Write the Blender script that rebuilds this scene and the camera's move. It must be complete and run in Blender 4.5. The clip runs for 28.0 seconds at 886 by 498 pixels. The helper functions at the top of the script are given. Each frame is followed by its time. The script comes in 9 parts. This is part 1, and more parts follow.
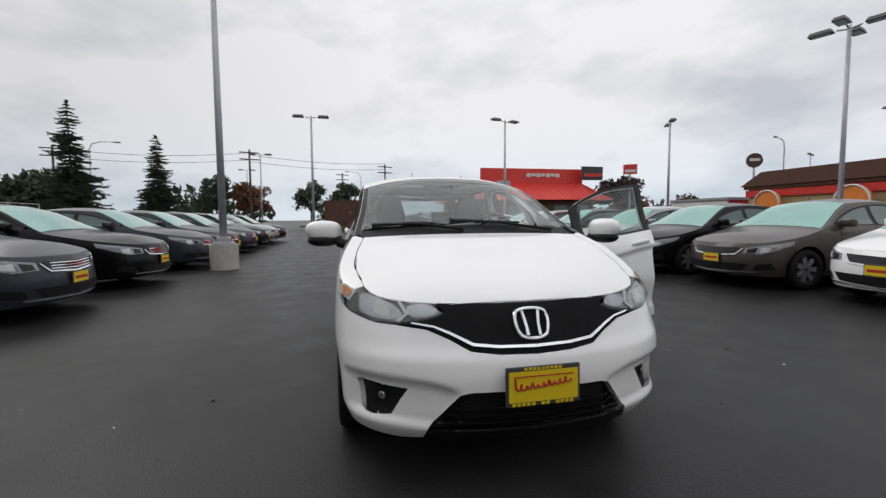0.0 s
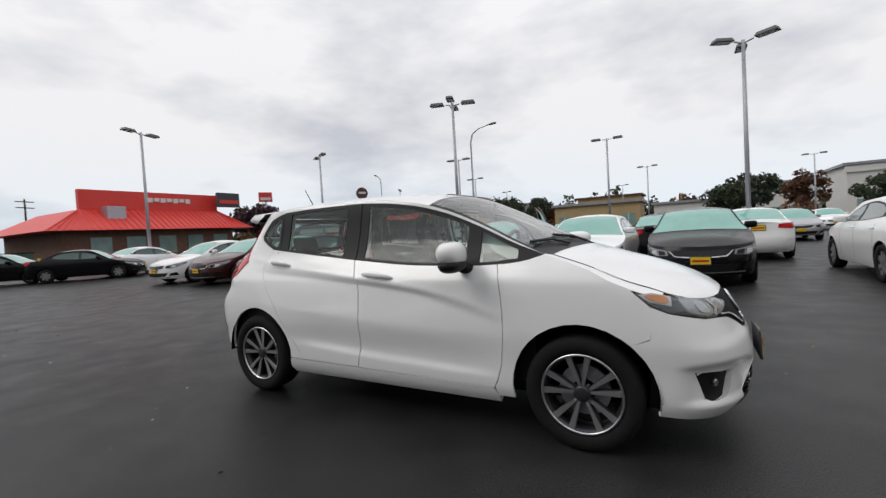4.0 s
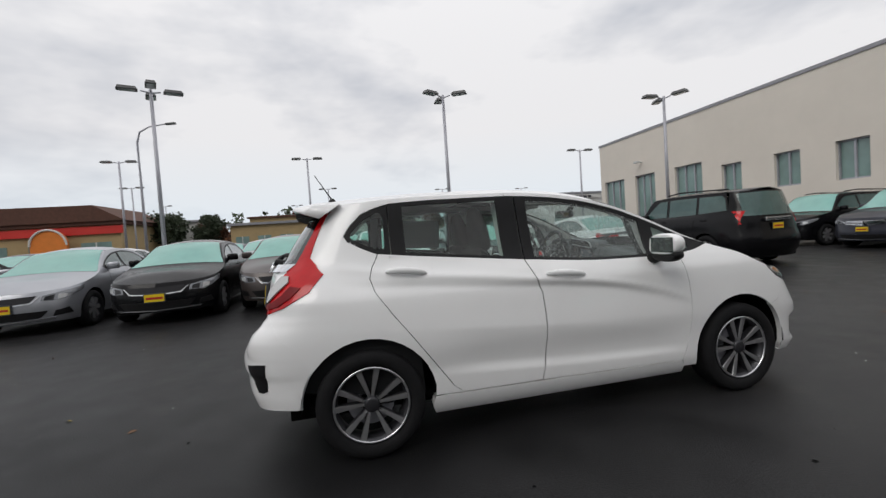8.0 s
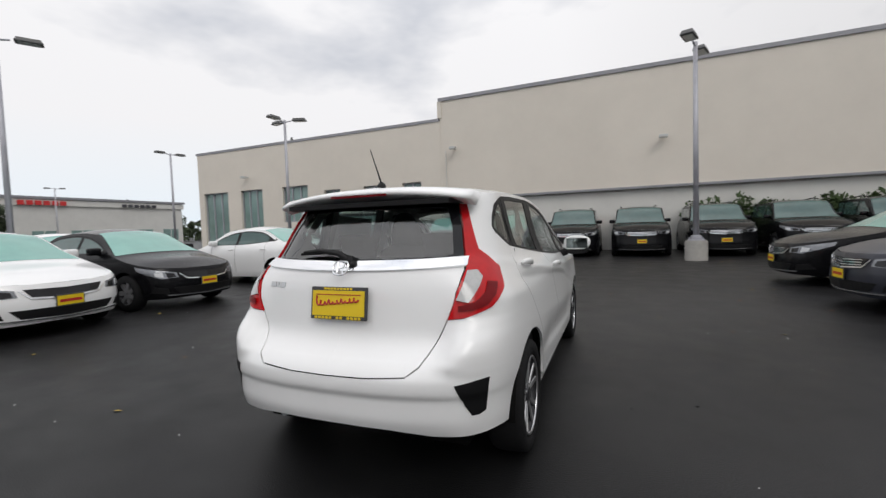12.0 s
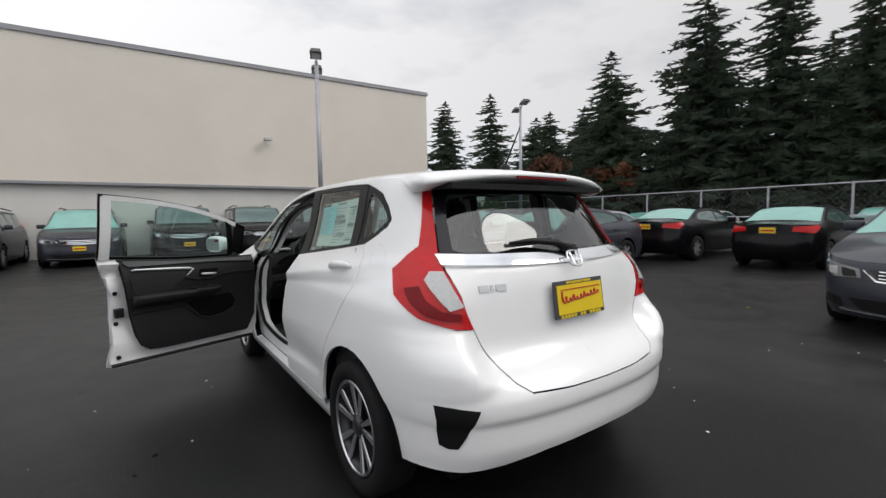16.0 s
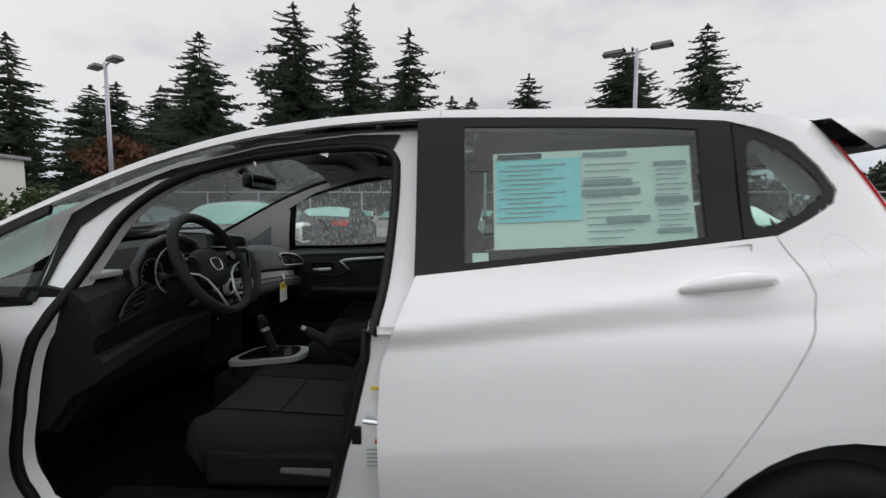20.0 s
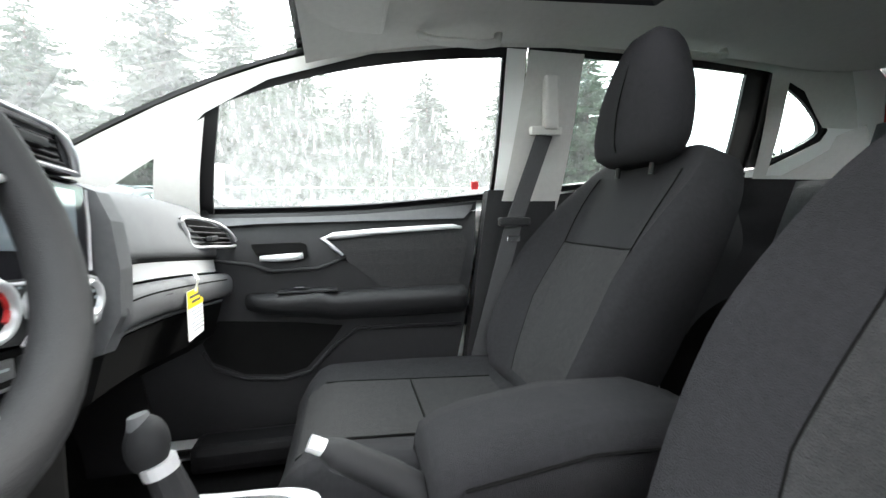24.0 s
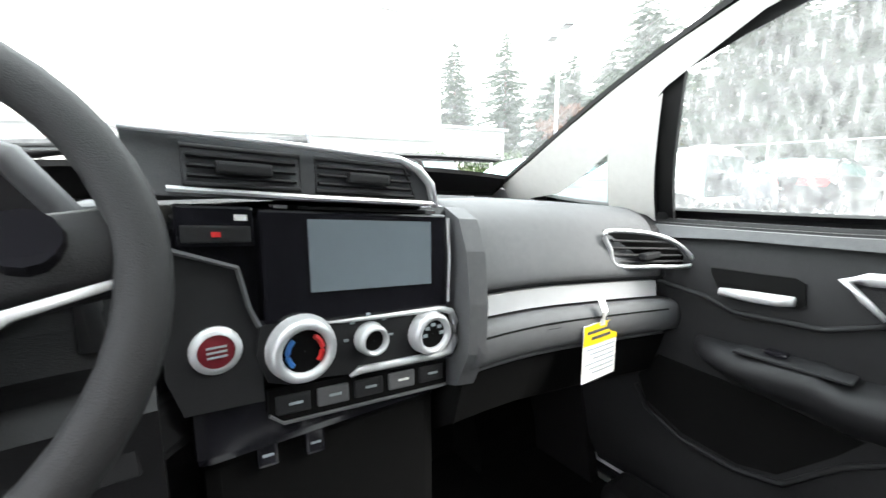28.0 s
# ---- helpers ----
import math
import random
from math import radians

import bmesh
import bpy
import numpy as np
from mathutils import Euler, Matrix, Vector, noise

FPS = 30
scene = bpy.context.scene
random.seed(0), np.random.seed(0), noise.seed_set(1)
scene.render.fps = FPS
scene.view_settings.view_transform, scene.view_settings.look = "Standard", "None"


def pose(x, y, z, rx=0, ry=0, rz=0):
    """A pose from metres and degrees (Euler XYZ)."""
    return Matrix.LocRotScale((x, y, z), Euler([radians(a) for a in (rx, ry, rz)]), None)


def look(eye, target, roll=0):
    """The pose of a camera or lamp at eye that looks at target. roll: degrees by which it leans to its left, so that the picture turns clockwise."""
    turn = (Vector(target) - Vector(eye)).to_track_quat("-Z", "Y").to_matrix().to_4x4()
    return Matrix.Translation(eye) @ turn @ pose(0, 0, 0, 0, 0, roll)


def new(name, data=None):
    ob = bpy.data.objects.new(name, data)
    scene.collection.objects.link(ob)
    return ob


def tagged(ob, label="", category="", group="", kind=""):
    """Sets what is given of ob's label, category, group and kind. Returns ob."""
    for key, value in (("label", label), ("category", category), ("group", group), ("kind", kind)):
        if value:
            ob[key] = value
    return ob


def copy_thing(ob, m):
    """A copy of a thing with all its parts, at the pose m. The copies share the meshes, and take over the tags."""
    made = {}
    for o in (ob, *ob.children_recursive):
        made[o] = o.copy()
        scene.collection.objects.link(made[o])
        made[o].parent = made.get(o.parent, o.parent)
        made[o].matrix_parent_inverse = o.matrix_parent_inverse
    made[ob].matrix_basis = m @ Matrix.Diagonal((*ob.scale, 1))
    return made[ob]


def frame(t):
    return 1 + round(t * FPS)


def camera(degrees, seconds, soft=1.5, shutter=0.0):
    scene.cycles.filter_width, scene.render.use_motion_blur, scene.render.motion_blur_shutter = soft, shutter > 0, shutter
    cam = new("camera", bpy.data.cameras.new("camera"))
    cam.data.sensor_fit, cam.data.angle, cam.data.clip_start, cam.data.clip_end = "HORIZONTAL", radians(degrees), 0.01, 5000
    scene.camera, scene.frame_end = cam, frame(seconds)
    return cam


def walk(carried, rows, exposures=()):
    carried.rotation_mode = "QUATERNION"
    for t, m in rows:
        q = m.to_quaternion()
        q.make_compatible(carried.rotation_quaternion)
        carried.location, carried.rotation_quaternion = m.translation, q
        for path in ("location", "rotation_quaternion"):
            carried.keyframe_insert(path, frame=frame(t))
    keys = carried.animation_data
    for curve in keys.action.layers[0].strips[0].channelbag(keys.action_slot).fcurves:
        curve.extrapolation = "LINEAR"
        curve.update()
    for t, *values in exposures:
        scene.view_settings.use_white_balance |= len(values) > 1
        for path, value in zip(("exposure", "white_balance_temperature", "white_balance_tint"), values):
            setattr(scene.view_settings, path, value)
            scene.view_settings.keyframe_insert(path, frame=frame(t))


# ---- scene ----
cam = camera(91.40, 28.0, soft=1.4, shutter=0.25)
PATH = [
    (0, pose(-0.7652, -3.7064, 1.1419, 85.99, 0.48, -12.40)),
    (0.5, pose(-1.1075, -3.5736, 1.1568, 86.03, 0.87, -18.23)),
    (1, pose(-1.4720, -3.4184, 1.1605, 86.24, 1.38, -24.83)),
    (1.5, pose(-1.8128, -3.2082, 1.1556, 86.38, 2.19, -29.19)),
    (2, pose(-2.1053, -2.9641, 1.1532, 87.25, 1.64, -36.02)),
    (2.5, pose(-2.4055, -2.6987, 1.1658, 87.33, 3.00, -41.14)),
    (3, pose(-2.6397, -2.4121, 1.1724, 87.84, 3.43, -48.61)),
    (3.5, pose(-2.8830, -2.1126, 1.1887, 88.23, 3.17, -55.87)),
    (4, pose(-3.0886, -1.7746, 1.1840, 87.99, 3.31, -60.55)),
    (4.5, pose(-3.2132, -1.4171, 1.1917, 86.75, 2.37, -66.74)),
    (6.5, pose(-3.4337, 0.2004, 1.2026, 86.99, 3.13, -87.09)),
    (7, pose(-3.3821, 0.5912, 1.2141, 87.21, 2.62, -92.27)),
    (7.5, pose(-3.3219, 0.9949, 1.2225, 87.30, 3.05, -97.98)),
    (8, pose(-3.2166, 1.3876, 1.2308, 87.85, 3.84, -103.81)),
    (8.5, pose(-3.0962, 1.7564, 1.2343, 88.28, 2.89, -109.07)),
    (9, pose(-2.9381, 2.1189, 1.2406, 87.59, 3.54, -115.07)),
    (9.5, pose(-2.7275, 2.4350, 1.2510, 87.33, 3.27, -122.12)),
    (10, pose(-2.5051, 2.7497, 1.2535, 87.70, 3.83, -130.37)),
    (10.5, pose(-2.2395, 3.0224, 1.2451, 87.39, 2.92, -136.96)),
    (11, pose(-1.9371, 3.2583, 1.2423, 87.19, 1.88, -143.65)),
    (11.5, pose(-1.6265, 3.4725, 1.2506, 86.46, 1.71, -151.02)),
    (12, pose(-1.2725, 3.6382, 1.2503, 87.16, 1.91, -158.23)),
    (12.5, pose(-0.9036, 3.7369, 1.2482, 86.98, 1.28, -166.66)),
    (14.5, pose(0.6248, 3.6542, 1.2435, 85.10, 1.41, -192.60)),
    (15, pose(0.9612, 3.5195, 1.2400, 85.53, 1.03, -199.40)),
    (15.5, pose(1.2827, 3.3281, 1.2393, 85.36, 1.03, -207.40)),
    (16, pose(1.5703, 3.0718, 1.2536, 85.85, 0.94, -215.02)),
    (16.5, pose(1.8129, 2.7927, 1.2548, 85.70, 0.75, -223.71)),
    (17, pose(1.9952, 2.4792, 1.2311, 85.29, 0.96, -231.11)),
    (17.5, pose(2.1085, 2.1246, 1.2401, 86.02, 0.66, -237.12)),
    (18, pose(2.1628, 1.7561, 1.2332, 86.45, 0.60, -244.82)),
    (18.5, pose(2.1583, 1.3924, 1.2248, 86.42, 0.13, -252.23)),
    (19, pose(2.0381, 1.0495, 1.2199, 87.14, -0.12, -258.15)),
    (19.5, pose(1.9975, 0.6493, 1.2019, 86.70, -0.15, -265.38)),
    (20, pose(1.7870, 0.3774, 1.1841, 85.42, -0.08, -268.32)),
    (20.5, pose(1.6009, 0.1329, 1.1281, 86.83, -0.97, -269.92)),
    (21, pose(1.4367, -0.0428, 1.0470, 85.47, 0.87, -270.90)),
    (21.5, pose(1.2755, -0.1090, 0.9259, 83.62, 1.18, -272.40)),
    (23.5, pose(0.6916, -0.2722, 0.9755, 84.45, 0.39, -282.26)),
    (24, pose(0.5240, -0.2212, 0.9748, 85.50, 0.42, -282.46)),
    (24.5, pose(0.3790, -0.1938, 0.9752, 88.49, 1.17, -284.92)),
    (25, pose(0.2097, -0.1107, 0.9912, 85.84, -0.19, -278.90)),
    (25.5, pose(0.0870, -0.0798, 0.9968, 85.01, -2.94, -274.22)),
    (26, pose(0.0437, -0.0877, 1.0190, 81.59, -1.65, -259.54)),
    (26.5, pose(0.0513, -0.0970, 1.0177, 80.94, -2.20, -245.18)),
    (27, pose(0.0542, -0.0842, 1.0250, 81.53, -2.02, -232.04)),
    (27.5, pose(0.1022, -0.0960, 1.0463, 80.76, -1.41, -222.88)),
    (28, pose(0.1552, -0.1173, 1.0665, 80.50, 0.24, -214.94)),
]
EXPOSURES = [(0.0, 0.08), (4.0, 0.12), (7.0, 0.08), (8.0, 0.04), (10.0, 0.06), (12.0, 0.16), (14.5, 0.18), (17.0, 0.40), (20.0, 0.38), (21.0, 0.24), (21.5, 0.26), (23.5, 3.70), (25.0, 3.70), (28.0, 3.50)]
walk(cam, PATH, EXPOSURES)

# ---- sky and sun: a bright overcast afternoon ----
world = bpy.data.worlds.new("overcast_sky")
scene.world = world
world.use_nodes = True
wt = world.node_tree
wt.nodes.clear()
w_out = wt.nodes.new("ShaderNodeOutputWorld")
w_bg = wt.nodes.new("ShaderNodeBackground")
w_tc = wt.nodes.new("ShaderNodeTexCoord")
w_map = wt.nodes.new("ShaderNodeMapping")
w_map.inputs["Scale"].default_value = (1.0, 1.0, 2.4)
w_noise = wt.nodes.new("ShaderNodeTexNoise")
w_noise.inputs["Scale"].default_value = 1.9
w_noise.inputs["Detail"].default_value = 5
w_noise.inputs["Roughness"].default_value = 0.55
w_ramp = wt.nodes.new("ShaderNodeValToRGB")
w_ramp.color_ramp.elements[0].position = 0.33
w_ramp.color_ramp.elements[0].color = (0.50, 0.52, 0.57, 1)
w_ramp.color_ramp.elements[1].position = 0.52
w_ramp.color_ramp.elements[1].color = (0.78, 0.775, 0.79, 1)
w_sep = wt.nodes.new("ShaderNodeSeparateXYZ")
w_hr = wt.nodes.new("ShaderNodeValToRGB")          # thin brighter, bluish break along the horizon
w_hr.color_ramp.elements[0].position = 0.0
w_hr.color_ramp.elements[0].color = (0.90, 1.0, 1.06, 1)
w_hr.color_ramp.elements[1].position = 0.22
w_hr.color_ramp.elements[1].color = (1, 1, 1, 1)
w_mul = wt.nodes.new("ShaderNodeMix")
w_mul.data_type = "RGBA"
w_mul.blend_type = "MULTIPLY"
w_mul.inputs[0].default_value = 1.0
wt.links.new(w_tc.outputs["Generated"], w_map.inputs["Vector"])
wt.links.new(w_map.outputs["Vector"], w_noise.inputs["Vector"])
wt.links.new(w_noise.outputs["Fac"], w_ramp.inputs["Fac"])
wt.links.new(w_tc.outputs["Generated"], w_sep.inputs["Vector"])
wt.links.new(w_sep.outputs["Z"], w_hr.inputs["Fac"])
w_dir = wt.nodes.new("ShaderNodeMapRange")          # the cloud thickens towards the firs
w_dir.inputs[1].default_value, w_dir.inputs[2].default_value, w_dir.inputs[3].default_value, w_dir.inputs[4].default_value = -1.0, 0.1, 0.66, 1.0
wt.links.new(w_sep.outputs["X"], w_dir.inputs[0])
w_dm = wt.nodes.new("ShaderNodeVectorMath")
w_dm.operation = "SCALE"
wt.links.new(w_ramp.outputs["Color"], w_dm.inputs[0])
wt.links.new(w_dir.outputs[0], w_dm.inputs["Scale"])
w_up = wt.nodes.new("ShaderNodeMath")               # a closed cloud is brightest overhead
w_up.operation = "POWER"
w_up.use_clamp = True
w_up.inputs[1].default_value = 3.0
w_ov = wt.nodes.new("ShaderNodeMath")
w_ov.operation = "MULTIPLY_ADD"
w_ov.inputs[1].default_value, w_ov.inputs[2].default_value = 0.65, 1.0
wt.links.new(w_sep.outputs["Z"], w_up.inputs[0])
wt.links.new(w_up.outputs[0], w_ov.inputs[0])
w_dz = wt.nodes.new("ShaderNodeVectorMath")
w_dz.operation = "SCALE"
wt.links.new(w_dm.outputs[0], w_dz.inputs[0])
wt.links.new(w_ov.outputs[0], w_dz.inputs["Scale"])
wt.links.new(w_dz.outputs[0], w_mul.inputs[6])
wt.links.new(w_hr.outputs["Color"], w_mul.inputs[7])
wt.links.new(w_mul.outputs[2], w_bg.inputs["Color"])
w_bg.inputs["Strength"].default_value = 1.03
wt.links.new(w_bg.outputs[0], w_out.inputs[0])

sun = new("sun", bpy.data.lights.new("sun", "SUN"))
sun.data.energy, sun.data.angle, sun.data.color = 0.75, radians(30), (1.0, 0.97, 0.92)
sun.matrix_world = look((-17, 18, 22), (0, 0, 0))

# ---- materials ----
def mat(name, color, rough=0.5, metal=0.0, coat=0.0, var=0.0, vscale=8.0, bump=0.0, bscale=200.0, spec=0.5, dirt=None, per_object=0.0):
    """A surface with colour variation at two scales and fine relief."""
    m = bpy.data.materials.new(name)
    m.use_nodes = True
    nt = m.node_tree
    b = nt.nodes["Principled BSDF"]
    b.inputs["Roughness"].default_value = rough
    b.inputs["Metallic"].default_value = metal
    b.inputs["Coat Weight"].default_value = coat
    b.inputs["Coat Roughness"].default_value = 0.06
    b.inputs["Specular IOR Level"].default_value = spec
    col = (*color, 1)
    b.inputs["Base Color"].default_value = col
    tc = nt.nodes.new("ShaderNodeTexCoord")
    last = None
    if var > 0:
        n1 = nt.nodes.new("ShaderNodeTexNoise")
        n1.inputs["Scale"].default_value = vscale
        n1.inputs["Detail"].default_value = 8
        n1.inputs["Roughness"].default_value = 0.65
        nt.links.new(tc.outputs["Object"], n1.inputs["Vector"])
        mr = nt.nodes.new("ShaderNodeMapRange")
        mr.inputs[1].default_value, mr.inputs[2].default_value = 0.25, 0.75
        mr.inputs[3].default_value, mr.inputs[4].default_value = 1 - var, 1 + var
        nt.links.new(n1.outputs["Fac"], mr.inputs[0])
        mx = nt.nodes.new("ShaderNodeMix")
        mx.data_type, mx.blend_type = "RGBA", "MULTIPLY"
        mx.inputs[0].default_value = 1
        mx.inputs[6].default_value = col
        nt.links.new(mr.outputs[0], mx.inputs[7])
        last = mx.outputs[2]
    if per_object > 0:
        oi = nt.nodes.new("ShaderNodeObjectInfo")
        mr = nt.nodes.new("ShaderNodeMapRange")
        mr.inputs[3].default_value, mr.inputs[4].default_value = 1 - per_object, 1 + per_object
        nt.links.new(oi.outputs["Random"], mr.inputs[0])
        mx = nt.nodes.new("ShaderNodeMix")
        mx.data_type, mx.blend_type = "RGBA", "MULTIPLY"
        mx.inputs[0].default_value = 1
        mx.inputs[6].default_value = col
        if last is not None:
            nt.links.new(last, mx.inputs[6])
        nt.links.new(mr.outputs[0], mx.inputs[7])
        last = mx.outputs[2]
    if last is not None:
        nt.links.new(last, b.inputs["Base Color"])
    if bump > 0:
        n2 = nt.nodes.new("ShaderNodeTexNoise")
        n2.inputs["Scale"].default_value = bscale
        n2.inputs["Detail"].default_value = 4
        nt.links.new(tc.outputs["Object"], n2.inputs["Vector"])
        bp = nt.nodes.new("ShaderNodeBump")
        bp.inputs["Strength"].default_value = bump
        bp.inputs["Distance"].default_value = 0.01
        nt.links.new(n2.outputs["Fac"], bp.inputs["Height"])
        nt.links.new(bp.outputs[0], b.inputs["Normal"])
    return m


def glass_mat(name, tint, clear=0.75, rough=0.02, wet=0.0):
    """Thin window glass: tinted see-through with a mirror sheen, rain-wet when asked."""
    m = bpy.data.materials.new(name)
    m.use_nodes = True
    nt = m.node_tree
    nt.nodes.clear()
    out = nt.nodes.new("ShaderNodeOutputMaterial")
    tr = nt.nodes.new("ShaderNodeBsdfTransparent")
    tr.inputs[0].default_value = (*tint, 1)
    gl = nt.nodes.new("ShaderNodeBsdfGlossy")
    gl.inputs["Roughness"].default_value = rough
    lw = nt.nodes.new("ShaderNodeLayerWeight")
    lw.inputs["Blend"].default_value = 0.5
    fr = nt.nodes.new("ShaderNodeMath")
    fr.operation = "POWER"
    fr.inputs[1].default_value = 4.5
    nt.links.new(lw.outputs["Facing"], fr.inputs[0])
    mx = nt.nodes.new("ShaderNodeMixShader")
    mul = nt.nodes.new("ShaderNodeMath")
    mul.operation = "MULTIPLY_ADD"
    mul.inputs[1].default_value, mul.inputs[2].default_value = 1.0, 1 - clear
    mul.use_clamp = True
    nt.links.new(fr.outputs[0], mul.inputs[0])
    nt.links.new(mul.outputs[0], mx.inputs[0])
    nt.links.new(tr.outputs[0], mx.inputs[1])
    nt.links.new(gl.outputs[0], mx.inputs[2])
    last = mx
    if wet > 0:
        tc = nt.nodes.new("ShaderNodeTexCoord")
        mp = nt.nodes.new("ShaderNodeMapping")
        mp.inputs["Scale"].default_value = (95, 95, 7)
        n1 = nt.nodes.new("ShaderNodeTexNoise")
        n1.inputs["Scale"].default_value = 1.0
        n1.inputs["Detail"].default_value = 4
        nt.links.new(tc.outputs["Object"], mp.inputs[0])
        nt.links.new(mp.outputs[0], n1.inputs["Vector"])
        rp = nt.nodes.new("ShaderNodeValToRGB")
        rp.color_ramp.elements[0].position, rp.color_ramp.elements[1].position = 0.36, 0.70
        rp.color_ramp.elements[0].color = (0.34, 0.34, 0.34, 1)
        rp.color_ramp.elements[1].color = (0.95, 0.95, 0.95, 1)
        nt.links.new(n1.outputs["Fac"], rp.inputs[0])
        # beads of water between the runs
        n3 = nt.nodes.new("ShaderNodeTexNoise")
        n3.inputs["Scale"].default_value = 75.0
        n3.inputs["Detail"].default_value = 2
        nt.links.new(tc.outputs["Object"], n3.inputs["Vector"])
        rq = nt.nodes.new("ShaderNodeValToRGB")
        rq.color_ramp.elements[0].position, rq.color_ramp.elements[1].position = 0.64, 0.70
        nt.links.new(n3.outputs["Fac"], rq.inputs[0])
        top = nt.nodes.new("ShaderNodeMath")
        top.operation = "MAXIMUM"
        nt.links.new(rp.outputs[0], top.inputs[0])
        nt.links.new(rq.outputs[0], top.inputs[1])
        tl = nt.nodes.new("ShaderNodeBsdfTranslucent")
        tl.inputs[0].default_value = (0.85, 0.9, 0.9, 1)
        dd = nt.nodes.new("ShaderNodeBsdfDiffuse")
        dd.inputs[0].default_value = (0.80, 0.86, 0.84, 1)
        df = nt.nodes.new("ShaderNodeMixShader")
        df.inputs[0].default_value = 0.38
        nt.links.new(tl.outputs[0], df.inputs[1])
        nt.links.new(dd.outputs[0], df.inputs[2])
        mm = nt.nodes.new("ShaderNodeMath")
        mm.operation = "MULTIPLY"
        mm.inputs[1].default_value = wet
        nt.links.new(top.outputs[0], mm.inputs[0])
        m2 = nt.nodes.new("ShaderNodeMixShader")
        nt.links.new(mm.outputs[0], m2.inputs[0])
        nt.links.new(mx.outputs[0], m2.inputs[1])
        nt.links.new(df.outputs[0], m2.inputs[2])
        last = m2
    nt.links.new(last.outputs[0], out.inputs[0])
    return m


M = {}
M["white_paint"] = mat("white_paint", (0.87, 0.87, 0.87), 0.35, coat=0.8, var=0.015, vscale=3)
M["black_paint"] = mat("black_paint", (0.005, 0.005, 0.006), 0.22, coat=0.06, spec=0.2, var=0.3, vscale=4)
M["grey_paint"] = mat("grey_paint", (0.036, 0.038, 0.050), 0.34, metal=0.25, coat=0.28, spec=0.3, var=0.1, vscale=4)
M["brown_paint"] = mat("brown_paint", (0.070, 0.058, 0.055), 0.34, metal=0.3, coat=0.3, spec=0.35, var=0.1, vscale=4)
M["silver_paint"] = mat("silver_paint", (0.38, 0.39, 0.42), 0.3, metal=0.6, coat=0.5, spec=0.35, var=0.05, vscale=4)
M["maroon_paint"] = mat("maroon_paint", (0.06, 0.012, 0.014), 0.32, metal=0.3, coat=0.5, spec=0.35, var=0.1, vscale=4)
M["black_plastic"] = mat("black_plastic", (0.0065, 0.0065, 0.0072), 0.5, spec=0.3, var=0.2, vscale=20, bump=0.1, bscale=400)
M["gloss_black"] = mat("gloss_black", (0.007, 0.007, 0.009), 0.16, coat=0.25, spec=0.35, var=0.2, vscale=8)
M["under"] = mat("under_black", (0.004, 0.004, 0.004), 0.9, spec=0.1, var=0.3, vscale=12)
M["rubber"] = mat("tyre_rubber", (0.011, 0.011, 0.012), 0.8, spec=0.2, var=0.25, vscale=30, bump=0.3, bscale=150)
M["chrome"] = mat("chrome", (0.82, 0.83, 0.85), 0.12, metal=1.0, var=0.03, vscale=10)
M["alloy"] = mat("machined_alloy", (0.62, 0.62, 0.64), 0.28, metal=1.0, var=0.05, vscale=30)
M["grille_cover"] = mat("grille_cover_cloth", (0.007, 0.007, 0.008), 0.75, spec=0.15, var=0.3, vscale=14, bump=0.35, bscale=24)
M["alloy_grey"] = mat("machined_grey_alloy", (0.46, 0.46, 0.47), 0.36, metal=0.85, var=0.06, vscale=40)
M["white_lens"] = mat("ribbed_clear_lens", (0.48, 0.48, 0.48), 0.18, coat=0.7, var=0.12, vscale=60)
M["alloy_dark"] = mat("dark_painted_alloy", (0.045, 0.045, 0.05), 0.35, metal=0.5, var=0.1, vscale=30)
M["steel_wheel"] = mat("silver_wheel", (0.42, 0.42, 0.44), 0.35, metal=0.7, var=0.1, vscale=20)
M["yellow"] = mat("plate_yellow", (0.78, 0.56, 0.015), 0.4, var=0.04, vscale=12)
M["plate_red"] = mat("plate_red", (0.45, 0.02, 0.02), 0.45)
M["red_lens"] = mat("red_lens", (0.50, 0.005, 0.008), 0.11, spec=0.42, var=0.12, vscale=25)
M["dark_red_lens"] = mat("dark_red_lens", (0.17, 0.004, 0.007), 0.28, spec=0.2, var=0.2, vscale=25)
M["clear_lens"] = mat("clear_reflector", (0.24, 0.25, 0.27), 0.24, metal=0.5, coat=0.8, var=0.25, vscale=14)
M["amber"] = mat("amber_lens", (0.55, 0.20, 0.04), 0.2, coat=0.6, var=0.2, vscale=40)
M["glass"] = glass_mat("car_glass", (0.68, 0.85, 0.80), 0.93, wet=0.06)
M["glass_wet"] = glass_mat("rain_streaked_glass", (0.80, 0.90, 0.87), 0.95, wet=0.31)
M["lamp_cover"] = glass_mat("headlight_cover", (0.93, 0.95, 0.96), 0.90)
M["bowl"] = mat("lamp_reflector", (0.34, 0.345, 0.36), 0.26, metal=0.75, var=0.22, vscale=16)
M["glass_roof"] = glass_mat("smoked_roof_glass", (0.11, 0.12, 0.12), 0.93)
M["glass_front"] = glass_mat("windscreen_glass", (0.84, 0.92, 0.90), 0.90, wet=0.16)
M["glass_back"] = glass_mat("rear_window_glass", (0.55, 0.60, 0.60), 0.86)
# opaque parked-car panes: green tint plus reflected sky painted into the base colour
M["glass_sky_far"] = mat("parked_windscreen_sky", (0.17, 0.40, 0.35), 0.10, coat=0.5, var=0.12, vscale=2)
M["glass_sheen_dark"] = mat("parked_side_sheen", (0.055, 0.105, 0.098), 0.08, coat=0.5, var=0.2, vscale=2)
M["concrete"] = mat("concrete", (0.40, 0.385, 0.36), 0.85, var=0.18, vscale=5, bump=0.3, bscale=60)
